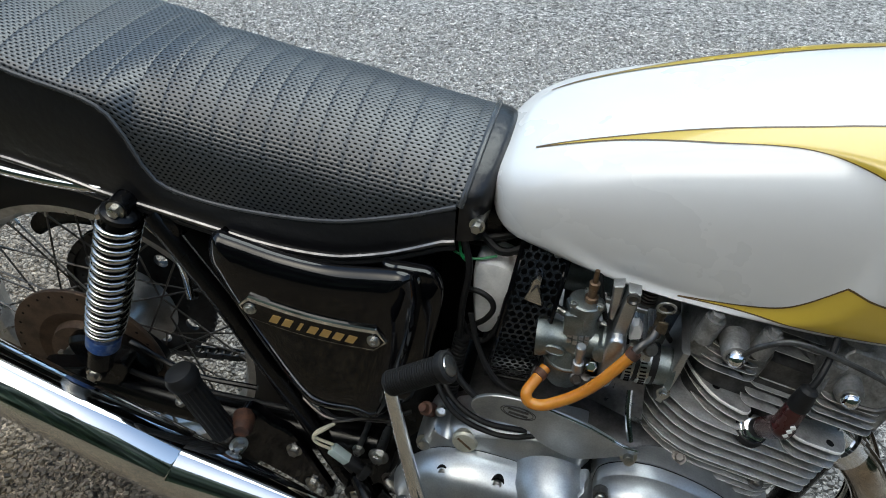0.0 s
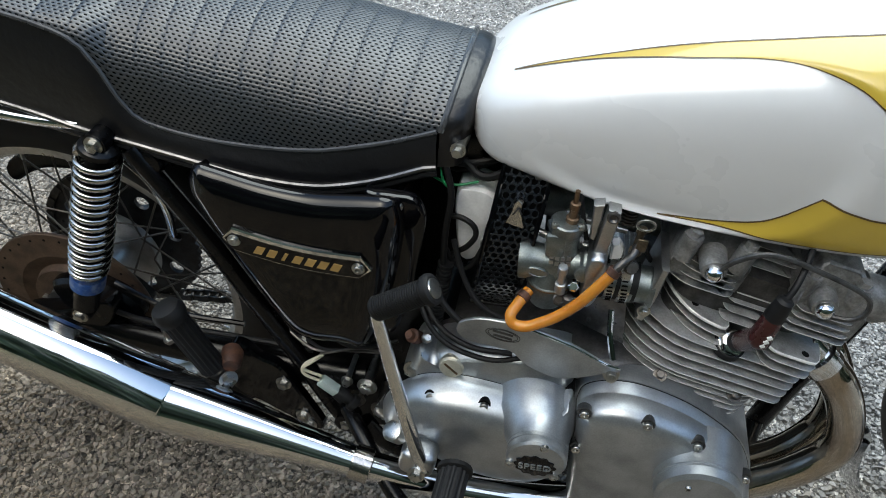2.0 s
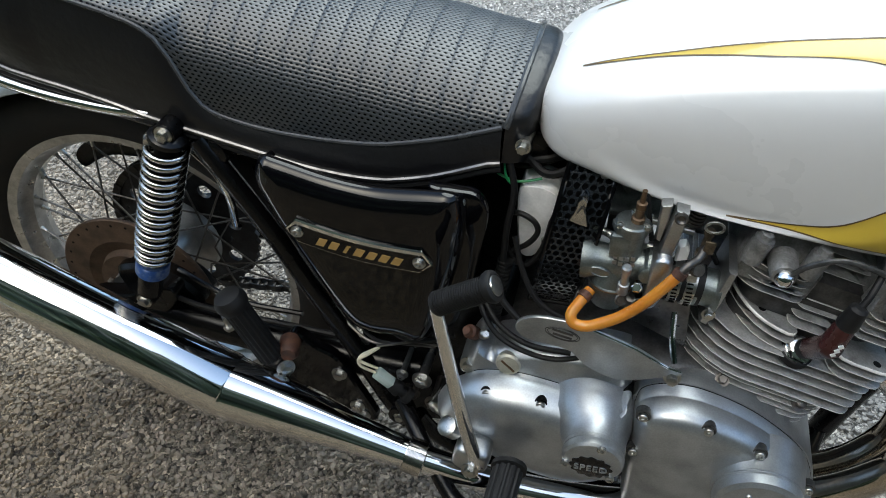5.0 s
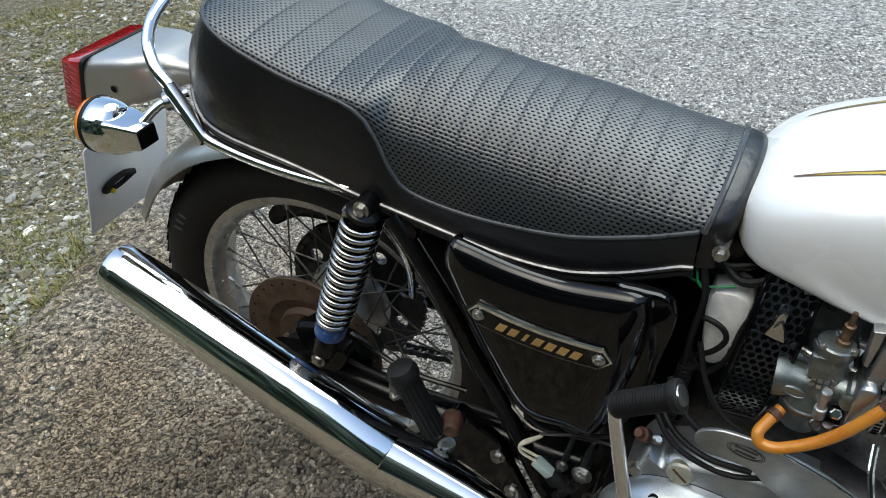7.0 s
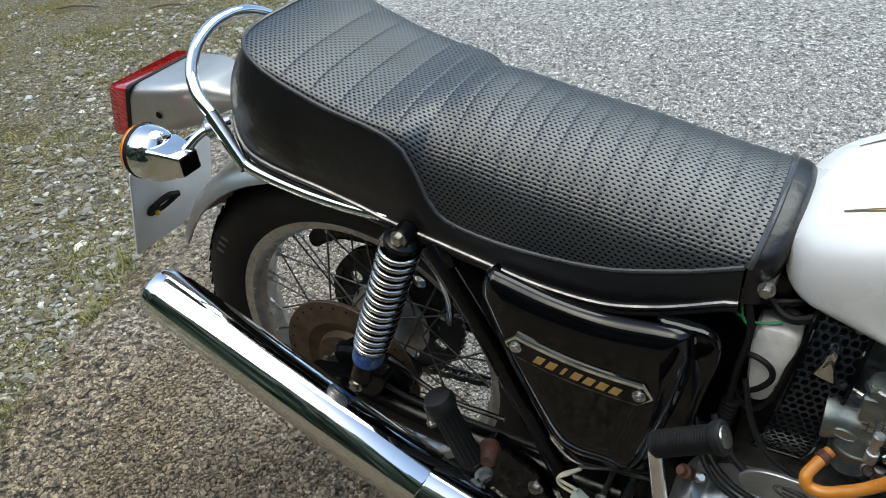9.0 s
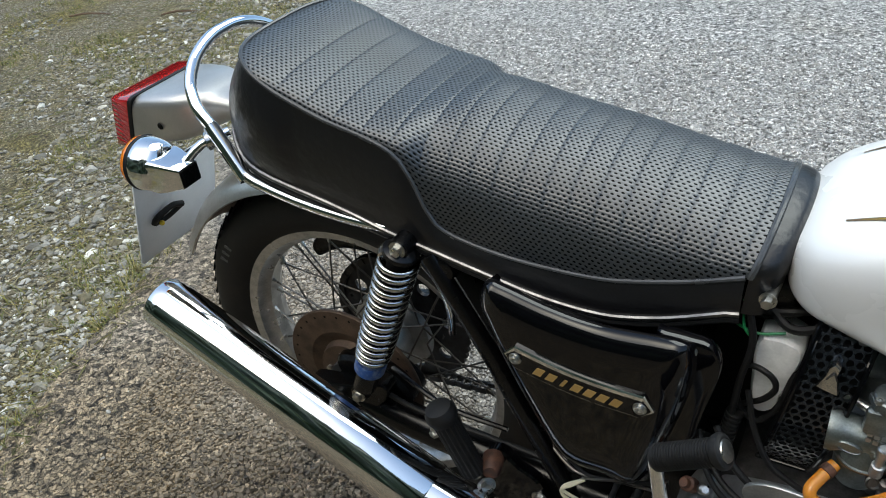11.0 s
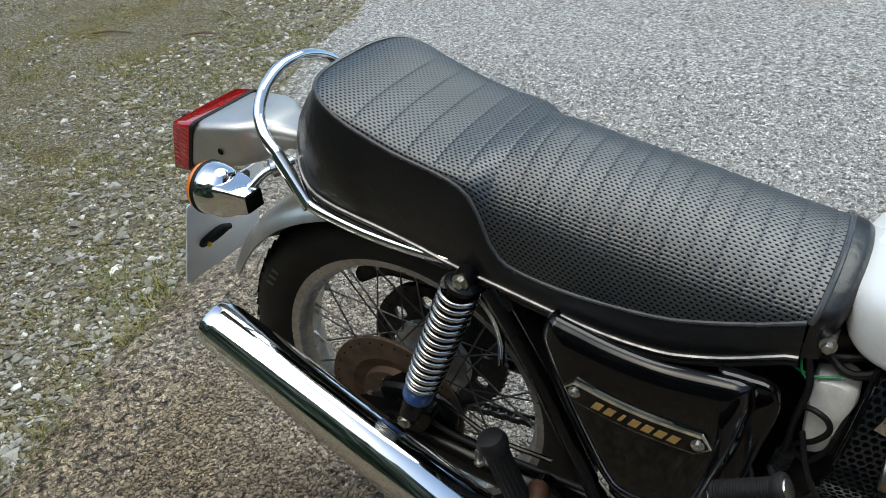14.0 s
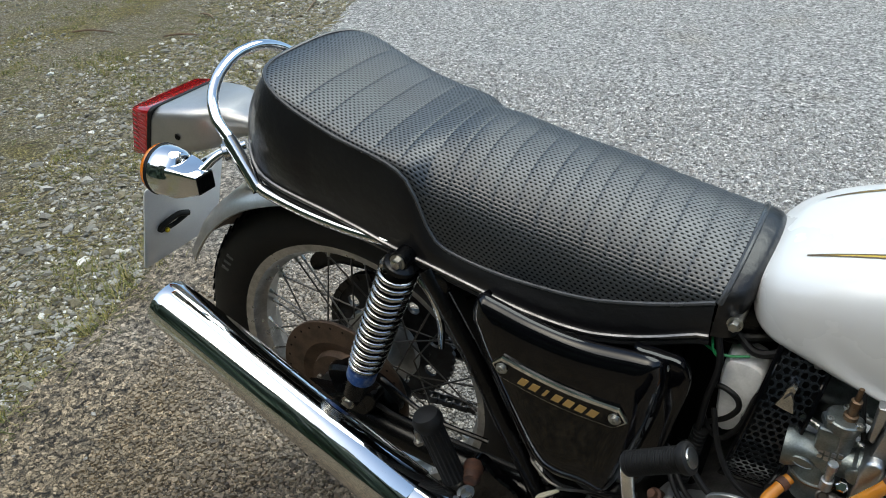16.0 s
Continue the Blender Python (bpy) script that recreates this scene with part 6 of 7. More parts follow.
    lathe(bm, [(0, 0.0082), (0.008, 0.0082), (0.010, 0.0060), (0.014, 0.0060)], (0.795, -0.166, 0.628), (0.2, -0.8, 0.5), 12)
    part("banjo_cap", bm, M_STEEL_DARK, BIKE)
    # polished plate below the carburettors
    bm = B()
    P = [(0.616, 0.528), (0.620, 0.544), (0.640, 0.5535), (0.668, 0.554), (0.696, 0.550), (0.742, 0.534), (0.788, 0.507), (0.804, 0.502), (0.801, 0.496), (0.786, 0.490), (0.762, 0.479), (0.737, 0.472), (0.715, 0.478), (0.696, 0.489), (0.680, 0.506), (0.661, 0.511), (0.630, 0.515)]
    cover(bm, P, [(-0.197, 0.0006), (-0.1985, 0), (-0.2005, 0), (-0.2015, 0.0008)], 5)
    plate = part("cover_plate", bm, M_ALU, BIKE, "polished alloy plate with an engraved oval mark")
    bm = B()
    tube(bm, [(0.700, -0.203, 0.549), (0.75, -0.203, 0.530), (0.788, -0.202, 0.5075), (0.803, -0.201, 0.503)], 0.0012, 6, 1)
    part("plate_edge", bm, M_CHROME, plate)
    oc, od = Vector((0.669, -0.2018, 0.533)), radians(-12)
    for rr in (1.0, 0.86):
        bm = B()
        pts = [tuple(oc + Vector((math.cos(od) * 0.020 * rr * math.cos(a) - math.sin(od) * 0.009 * rr * math.sin(a), 0, math.sin(od) * 0.020 * rr * math.cos(a) + math.cos(od) * 0.009 * rr * math.sin(a)))) for a in np.linspace(0, 2 * math.pi, 32, False)]
        tube(bm, pts, 0.0005, 5, 1, closed=True)
        part("engraved_ring", bm, M_DARKCAST, plate)
    for k, (w, dz) in enumerate(((0.024, 0.0032), (0.022, -0.0032))):
        bm = B()
        box(bm, (w, 0.0006, 0.0030), Matrix.Translation(oc + Vector((0, 0, dz))) @ Matrix.Rotation(-od, 4, "Y"))
        part("engraved_bar", bm, M_DARKCAST, plate, smooth=False)
    bm = B()
    cover(bm, [(0.70, 0.555), (0.80, 0.58), (0.806, 0.502), (0.745, 0.530)], [(-0.150, 0), (-0.160, 0), (-0.161, 0.001)], smooth=False)
    part("inner_shield", bm, M_TRIM, BIKE, "dark metal inner shield behind the plate")
    bm = B()
    tube(bm, [(0.786, -0.160, 0.555), (0.788, -0.176, 0.530), (0.795, -0.190, 0.505)], 0.0035, 8)
    part("plate_stay", bm, M_CHROME, BIKE)
    bm = B()
    hexbolt(bm, (0.795, -0.20, 0.492), (0, -1, 0.3), 0.0065, 0.009)
    part("plate_bolt", bm, M_STEEL, BIKE)


M_FILTER = mat("black_filter_mesh", (0.014, 0.017, 0.021), 0.26, 0.2, 0.25, 50, 300, rough_vary=0.1)
build_intake()


# ---- controls and footrests
def grip(bm, p0, p1, r, ribs, lengthwise=False, n=28):
    p0, p1 = Vector(p0), Vector(p1)
    L = (p1 - p0).length
    if not lengthwise:
        prof = [(0, r * 0.85), (0.003, r)]
        for i in range(ribs):
            h = 0.005 + (L - 0.012) * i / ribs
            st = (L - 0.012) / ribs
            prof += [(h, r), (h + st * 0.5, r), (h + st * 0.55, r * 0.93), (h + st * 0.95, r * 0.93)]
        prof += [(L - 0.006, r), (L - 0.002, r * 0.93), (L, r * 0.7)]
        lathe(bm, prof, p0, p1 - p0, n)
    else:
        a = (p1 - p0).normalized()
        u = a.orthogonal().normalized()
        w = a.cross(u)
        loops = []
        m = ribs * 4
        for h, k in ((0, 0.8), (0.003, 1), (L - 0.003, 1), (L, 0.8)):
            loops.append([p0 + a * h + (u * math.cos(t) + w * math.sin(t)) * r * k * (1.0 if (i // 2) % 2 else 0.92) for i, t in enumerate(np.linspace(0, 2 * math.pi, m, False))])
        rings(bm, loops)


def build_controls():
    ks = new("kickstarter")
    ks.parent = BIKE
    tagged(ks, "chrome kickstart lever with a ribbed rubber pedal")
    bm = B()
    foot, elbow = Vector((0.585, -0.266, 0.338)), Vector((0.534, -0.243, 0.592))
    loops = []
    for k in np.linspace(0, 1, 9):
        c = foot.lerp(elbow, k) + Vector((0.0, -0.004, 0)) * math.sin(math.pi * k)
        w, t = 0.0098 - 0.0025 * k, 0.0072 - 0.001 * k
        loops.append([c + Vector((math.cos(a) * w, math.sin(a) * t, math.cos(a) * w * 0.2)) for a in np.linspace(0, 2 * math.pi, 14, False)])
    rings(bm, loops)
    part("lever", bm, M_CHROME, ks, "fluted chrome lever")
    bm = B()
    grip(bm, (0.534, -0.243, 0.590), (0.596, -0.243, 0.630), 0.0142, 20)
    part("pedal_rubber", bm, M_RUBBER, ks, "ribbed black pedal rubber", angle=25)
    bm = B()
    d = Vector((0.062, 0, 0.040)).normalized()
    lathe(bm, [(0, 0.0165), (0.004, 0.0178), (0.008, 0.0170), (0.009, 0.0145), (0.0095, 0.014)], Vector((0.592, -0.243, 0.6275)), d, 28)
    part("pedal_end", bm, M_RUBBER, ks)
    bm = B()
    lathe(bm, [(0, 0.0115), (0.0018, 0.0108), (0.0026, 0.006)], Vector((0.592, -0.243, 0.6275)) + d * 0.0092, d, 24)
    part("pedal_washer", bm, M_STEEL, ks, "steel end washer")
    bm = B()
    box(bm, (0.046, 0.038, 0.044), pose(0.577, -0.252, 0.345, 0, 12, 0), 0.012, 3)
    part("lever_boss", bm, M_ALU_DULL, ks, "dull clamp boss of the kickstarter")
    bm = B()
    lathe(bm, [(0, 0.013), (0.020, 0.013), (0.022, 0.009)], (0.552, -0.243, 0.372), (-0.4, -0.4, 0.8), 20)
    part("cotter_bolt", bm, M_STEEL, ks)
    bm = B()
    hexbolt(bm, (0.578, -0.273, 0.336), (0, -1, 0.2), 0.0075, 0.006)
    part("boss_nut", bm, M_STEEL, ks)
    # rider's footrest on its bent hanger
    rf = new("rider_footrest")
    rf.parent = BIKE
    tagged(rf, "rider footrest with ribbed black rubber on a bent black hanger")
    bm = B()
    tube(bm, [(0.455, -0.165, 0.300), (0.480, -0.195, 0.296), (0.520, -0.238, 0.275), (0.555, -0.268, 0.252), (0.588, -0.282, 0.252), (0.612, -0.280, 0.290), (0.624, -0.272, 0.335)], 0.0115, 12)
    part("hanger", bm, M_FRAME, rf)
    bm = B()
    grip(bm, (0.626, -0.268, 0.350), (0.620, -0.372, 0.343), 0.0190, 14, True)
    part("rubber", bm, M_RUBBER, rf, "ribbed black footrest rubber", angle=25)
    bm = B()
    lathe(bm, [(0, 0.022), (0.006, 0.0225), (0.008, 0.018)], (0.626, -0.264, 0.350), (0.05, -1, -0.05), 24)
    part("rubber_flange", bm, M_RUBBER, rf)
    # pillion footrest folded up
    pf = new("pillion_footrest")
    pf.parent = BIKE
    tagged(pf, "folded pillion footrest with a worn ribbed black rubber")
    bm = B()
    p0, p1 = Vector((0.285, -0.195, 0.385)), Vector((0.252, -0.205, 0.495))
    grip(bm, p0, p1, 0.0175, 16, True)
    part("rubber", bm, M_RUBBER, pf, "ribbed black footrest rubber", angle=25)
    bm = B()
    lathe(bm, [(-0.008, 0.019), (0.0, 0.0215), (0.006, 0.0215), (0.014, 0.0175), (0.017, 0.008)], p1 - (p1 - p0).normalized() * 0.006, p1 - p0, 24)
    part("rubber_end", bm, M_RUBBER, pf)
    bm = B()
    lathe(bm, [(-0.012, 0.009), (0.0, 0.015), (0.003, 0.015)], p0 - (p1 - p0).normalized() * 0.002, p1 - p0, 18)
    box(bm, (0.03, 0.022, 0.018), Matrix.Translation((0.292, -0.19, 0.372)) @ Matrix.Rotation(0.3, 4, "Y"), 0.004)
    part("pivot_block", bm, M_STEEL_DARK, pf)
    bm = B()
    lathe(bm, [(0, 0.015), (0.025, 0.014), (0.03, 0.010)], (0.300, -0.165, 0.388), (0.3, -1, 0.1), 18)
    part("rusty_pivot", bm, M_RUST_STEEL, pf, "rust-brown pivot lug")
    bm = B()
    hexbolt(bm, (0.305, -0.20, 0.372), (0.6, -0.7, 0.2), 0.0085, 0.008)
    part("pivot_bolt", bm, M_STEEL, pf)
    # studs over the silencer
    for x, z in ((0.205, 0.395), (0.238, 0.382)):
        bm = B()
        tube(bm, [(x, -0.16, z - 0.012), (x, -0.165, z + 0.018)], 0.0045, 8, 1)
        lathe(bm, [(0, 0.008), (0.007, 0.008)], (x, -0.1605, z - 0.010), (0, -0.2, 1), 6)
        part("silencer_stud", bm, M_STEEL, BIKE)


build_controls()


# ---- tail: mudguard, lamp, indicator, plate, grab rail
def build_tail():
    bm = B()
    cx, cz = AXLE[0], AXLE[2]
    loops = []
    for a in np.linspace(radians(52), radians(153), 44):
        r = 0.372 + 0.012 * max(0, (math.degrees(a) - 110) / 43)
        loop = []
        w = 0.070
        prof = [(-w, -0.036), (-w * 1.04, -0.034), (-w, -0.030), (-w * 0.86, -0.016), (-w * 0.55, -0.004), (0, 0.0), (w * 0.55, -0.004), (w * 0.86, -0.016), (w, -0.030), (w * 1.04, -0.034), (w, -0.036),
                (w * 0.96, -0.034), (w * 0.95, -0.030), (w * 0.82, -0.019), (w * 0.52, -0.007), (0, -0.0025), (-w * 0.52, -0.007), (-w * 0.82, -0.019), (-w * 0.95, -0.030), (-w * 0.96, -0.034)]
        for y, d in prof:
            rr = r + d
            loop.append((cx + rr * math.cos(a), y, cz + rr * math.sin(a)))
        loops.append(loop)
    rings(bm, loops)
    mg = part("rear_mudguard", bm, M_STAINLESS, BIKE, "dull metal rear mudguard, dusty brown inside", angle=50)
    bm = B()
    loops = []
    for a in np.linspace(radians(54), radians(152.5), 40):
        r = 0.372 + 0.012 * max(0, (math.degrees(a) - 110) / 43) - 0.004
        w = 0.066
        prof = [(-w, -0.031), (-w * 0.85, -0.018), (-w * 0.5, -0.0055), (0, -0.0015), (w * 0.5, -0.0055), (w * 0.85, -0.018), (w, -0.031)]
        loops.append([(cx + (r + d) * math.cos(a), y, cz + (r + d) * math.sin(a)) for y, d in prof])
    vs = [[bm.verts.new(q) for q in l] for l in loops]
    for a, b in zip(vs, vs[1:]):
        for i in range(6):
            bm.faces.new((a[i], a[i + 1], b[i + 1], b[i]))
    part("guard_lining", bm, M_RUST, mg, "dirty brown inner face of the mudguard")
    # lamp housing: lofted from the seat end to the lens
    tl = new("tail_lamp")
    tl.parent = BIKE
    tagged(tl, "silver tail lamp housing with a red lens")
    bm = B()
    secs = [(-0.100, 0.030, 0.764, 0.786), (-0.150, 0.033, 0.758, 0.790), (-0.180, 0.036, 0.752, 0.793), (-0.200, 0.045, 0.744, 0.798), (-0.218, 0.058, 0.734, 0.803), (-0.245, 0.068, 0.724, 0.802), (-0.285, 0.073, 0.714, 0.799), (-0.322, 0.076, 0.706, 0.793)]
    loops = []
    for x, w, z0, z1 in secs:
        loops.append([(x + (z - 0.79) * 0.36 * max(0.0, (-0.215 - x) / 0.107), y, z) for y, z in rrect(-w, w, z0, z1, min(0.020, (z1 - z0) * 0.45))])
    rings(bm, loops)
    part("housing", bm, M_ALU_GUARD, tl, "brushed silver housing", angle=50)
    bm = B()
    rings(bm, [[(x + (z - 0.79) * 0.36, y, z) for y, z in rrect(-w, w, z0, z1, 0.010)] for x, w, z0, z1 in ((-0.320, 0.077, 0.703, 0.795), (-0.327, 0.078, 0.702, 0.795))])
    part("gasket", bm, M_RUBBER, tl)
    bm = B()
    rings(bm, [[(x + (z - 0.79) * 0.30, y, z) for y, z in rrect(-w, w, z0, z1, 0.008)] for x, w, z0, z1 in ((-0.326, 0.077, 0.702, 0.794), (-0.366, 0.075, 0.700, 0.790), (-0.371, 0.071, 0.703, 0.786))])
    lens = part("lens", bm, M_RED, tl, "ribbed red lens", angle=40)
    for k in range(9):
        bm = B()
        z = 0.714 + 0.0085 * k
        box(bm, (0.030, 0.0010, 0.0040), Matrix.Translation((-0.347 + (z - 0.79) * 0.32, -0.0765, z)) @ Matrix.Rotation(0.35, 4, "Y"), 0.0008, 1)
        part("lens_rib", bm, M_RED, tl)
    # drain hole is a dark disc that paints its inner shade
    bm = B()
    lathe(bm, [(0, 0.0055), (0.0012, 0.0045), (0.0012, 0.0002)], (-0.277, -0.0728, 0.753), (0, -1, 0), 14)
    part("drain_hole", bm, M_DARK, tl)
    # indicators
    for s in (-1, 1):
        ind = new("indicator")
        ind.parent = BIKE
        tagged(ind, "chrome indicator with an amber lens on a short stalk")
        c = Vector((-0.176, s * 0.163, 0.752))
        back = Vector((-1, 0, 0.0))
        bm = B()
        lathe(bm, [(0.030, 0.0372), (0.027, 0.0388), (0.022, 0.0380), (0.010, 0.0368), (0.000, 0.0335), (-0.006, 0.0285), (-0.010, 0.020)], c, back, 40)
        part("shell", bm, M_CHROME, ind, "round chrome shell", angle=40)
        bm = B()
        loops = []
        for x, k, rr in ((-0.004, 0.0300, 0.010), (0.008, 0.0288, 0.007), (0.020, 0.0255, 0.005), (0.046, 0.0180, 0.004), (0.0485, 0.0165, 0.004)):
            loops.append([(c.x + x, c.y + y, c.z - 0.004 + z) for y, z in rrect(-k, k, -k * 0.85, k * 0.85, rr)])
        rings(bm, loops)
        part("shell_back", bm, M_CHROME, ind, "tapered chrome back", angle=25)
        bm = B()
        rings(bm, [[(c.x + x, c.y + y, c.z - 0.004 + z) for y, z in rrect(-k, k, -k * 0.85, k * 0.85, 0.004)] for x, k in ((0.0475, 0.0160), (0.0500, 0.0150), (0.0500, 0.007))])
        for j in range(7):
            box(bm, (0.0016, 0.0022, 0.024), Matrix.Translation((c.x + 0.0505, c.y - 0.0126 + 0.0042 * j, c.z - 0.004)))
        part("vent_grille", bm, M_DARK, ind, "black ribbed end grille")
        bm = B()
        lathe(bm, [(0.030, 0.0378), (0.033, 0.0383), (0.034, 0.0395)], c, back, 40)
        part("lens_gasket", bm, M_RUBBER, ind)
        bm = B()
        lathe(bm, [(0.034, 0.0382), (0.042, 0.0372), (0.048, 0.032), (0.051, 0.023), (0.052, 0.001)], c, back, 40)
        part("lens", bm, M_AMBER, ind, "amber lens", angle=50)
        bm = B()
        tube(bm, [c + Vector((0.036, 0.004 * -s, 0.006)), (-0.125, s * 0.132, 0.778), (-0.10, s * 0.10, 0.786)], 0.0065, 12, 3)
        part("stalk", bm, M_CHROME, ind)
        bm = B()
        lathe(bm, [(-0.006, 0.013), (0.008, 0.013), (0.010, 0.009)], (-0.115, s * 0.120, 0.781), (-0.6, s * 0.7, -0.1), 18)
        part("stalk_nut", bm, M_CHROME_OLD, ind)
    # number plate seen from behind
    bm = B()
    w, h = 0.095, 0.095
    m = Matrix.Translation((-0.398, 0, 0.556)) @ Matrix.Rotation(radians(19), 4, "Y")
    rings(bm, [[tuple(m @ Vector((x, y, z))) for y, z in rrect(-w + d, w - d, -h + d, h - d, 0.008)] for x, d in ((0.0018, 0.0008), (0.0012, 0), (-0.0012, 0), (-0.0018, 0.0008))])
    part("number_plate", bm, M_PLATE, BIKE, "pale back of the number plate")
    bm = B()
    box(bm, (0.010, 0.10, 0.016), m @ Matrix.Translation((0.006, 0.0, 0.088)), 0.002)
    for y in (-0.055, 0.0):
        lathe(bm, [(0, 0.008), (0.01, 0.008)], m @ Vector((0.006, y, 0.086)), m.to_3x3() @ Vector((1, 0, 0)), 12)
    part("plate_bracket", bm, M_FRAME, BIKE)
    bm = B()
    tube(bm, [m @ Vector((0.004, -0.062, -0.014)), m @ Vector((0.010, -0.058, 0.002)), m @ Vector((0.016, -0.030, 0.014)), m @ Vector((0.022, -0.010, 0.010))], 0.0055, 10)
    tube(bm, [m @ Vector((0.006, -0.062, -0.014)), m @ Vector((0.010, -0.035, -0.012)), m @ Vector((0.018, -0.012, 0.004))], 0.0045, 10)
    part("cable_loop", bm, M_RUBBER, BIKE, "black rubber strap loop on the plate")
    bm = B()
    ball(bm, m @ Vector((0.012, -0.052, -0.014)), 0.005)
    part("yellow_tag", bm, M_YELLOW_DOT, BIKE)
    # grab rail
    bm = B()
    side = [(0.165, -0.134, 0.712), (0.10, -0.137, 0.716), (0.03, -0.139, 0.726), (-0.040, -0.136, 0.740), (-0.062, -0.134, 0.752)]
    hoop = [(-0.107, -0.122, 0.804), (-0.130, -0.116, 0.824), (-0.149, -0.099, 0.847), (-0.158, -0.075, 0.868), (-0.162, -0.048, 0.881), (-0.1645, -0.022, 0.887), (-0.165, 0.0, 0.888)]
    hoop = hoop + [mirror_y(p) for p in hoop[:-1][::-1]]
    tube(bm, hoop, 0.0085, 14)
    gr = part("grab_rail", bm, M_CHROME, BIKE, "chrome hoop-shaped grab rail behind the seat")
    for s in (0, 1):
        bm = B()
        tube(bm, [mirror_y(p) if s else p for p in side], [0.0075, 0.0075, 0.0075, 0.0085, 0.0085], 12)
        part("rail_arm", bm, M_CHROME, gr)
        bm = B()
        a, b = Vector((-0.052, -0.136, 0.740)), Vector((-0.108, -0.122, 0.803))
        pts = [a, b] if not s else [mirror_y(a), mirror_y(b)]
        tube(bm, pts, 0.0105, 14, 1)
        part("rail_sleeve", bm, M_CHROME, gr)
    bm = B()
    tube(bm, [(-0.07, -0.125, 0.75), (-0.10, -0.09, 0.745), (-0.11, 0, 0.742), (-0.10, 0.09, 0.745), (-0.07, 0.125, 0.75)], 0.007, 12)
    tube(bm, [(-0.06, -0.12, 0.765), (-0.02, -0.07, 0.75), (0.02, -0.02, 0.745)], 0.006, 12)
    part("rail_bracket", bm, M_CHROME, gr)
    bm = B()
    box(bm, (0.05, 0.11, 0.03), pose(-0.095, 0, 0.785), 0.008)
    part("tail_bracket", bm, M_FRAME, BIKE)


def rrect(y0, y1, z0, z1, r, n=5):
    out = []
    for cy, cz, a0 in ((y1 - r, z1 - r, 0), (y0 + r, z1 - r, 90), (y0 + r, z0 + r, 180), (y1 - r, z0 + r, 270)):
        for k in range(n):
            a = radians(a0 + 90 * k / (n - 1))
            out.append((cy + r * math.cos(a), cz + r * math.sin(a)))
    return out


M_STAINLESS = mat("dusty_stainless", (0.80, 0.78, 0.73), 0.32, 0.9, 0.15, 14, 300, second=(0.58, 0.55, 0.49), rough_vary=0.1)
M_ALU_GUARD = mat("satin_alloy", (0.50, 0.50, 0.495), 0.38, 0.8, 0.12, 12, 400, bump=0.04, rough_vary=0.1)
build_tail()

# ---- wiring and odd fittings between the panels
def cable(pts, r, m, name="cable", label=""):
    bm = B()
    tube(bm, pts, r, 8)
    return part(name, bm, m, BIKE, label)


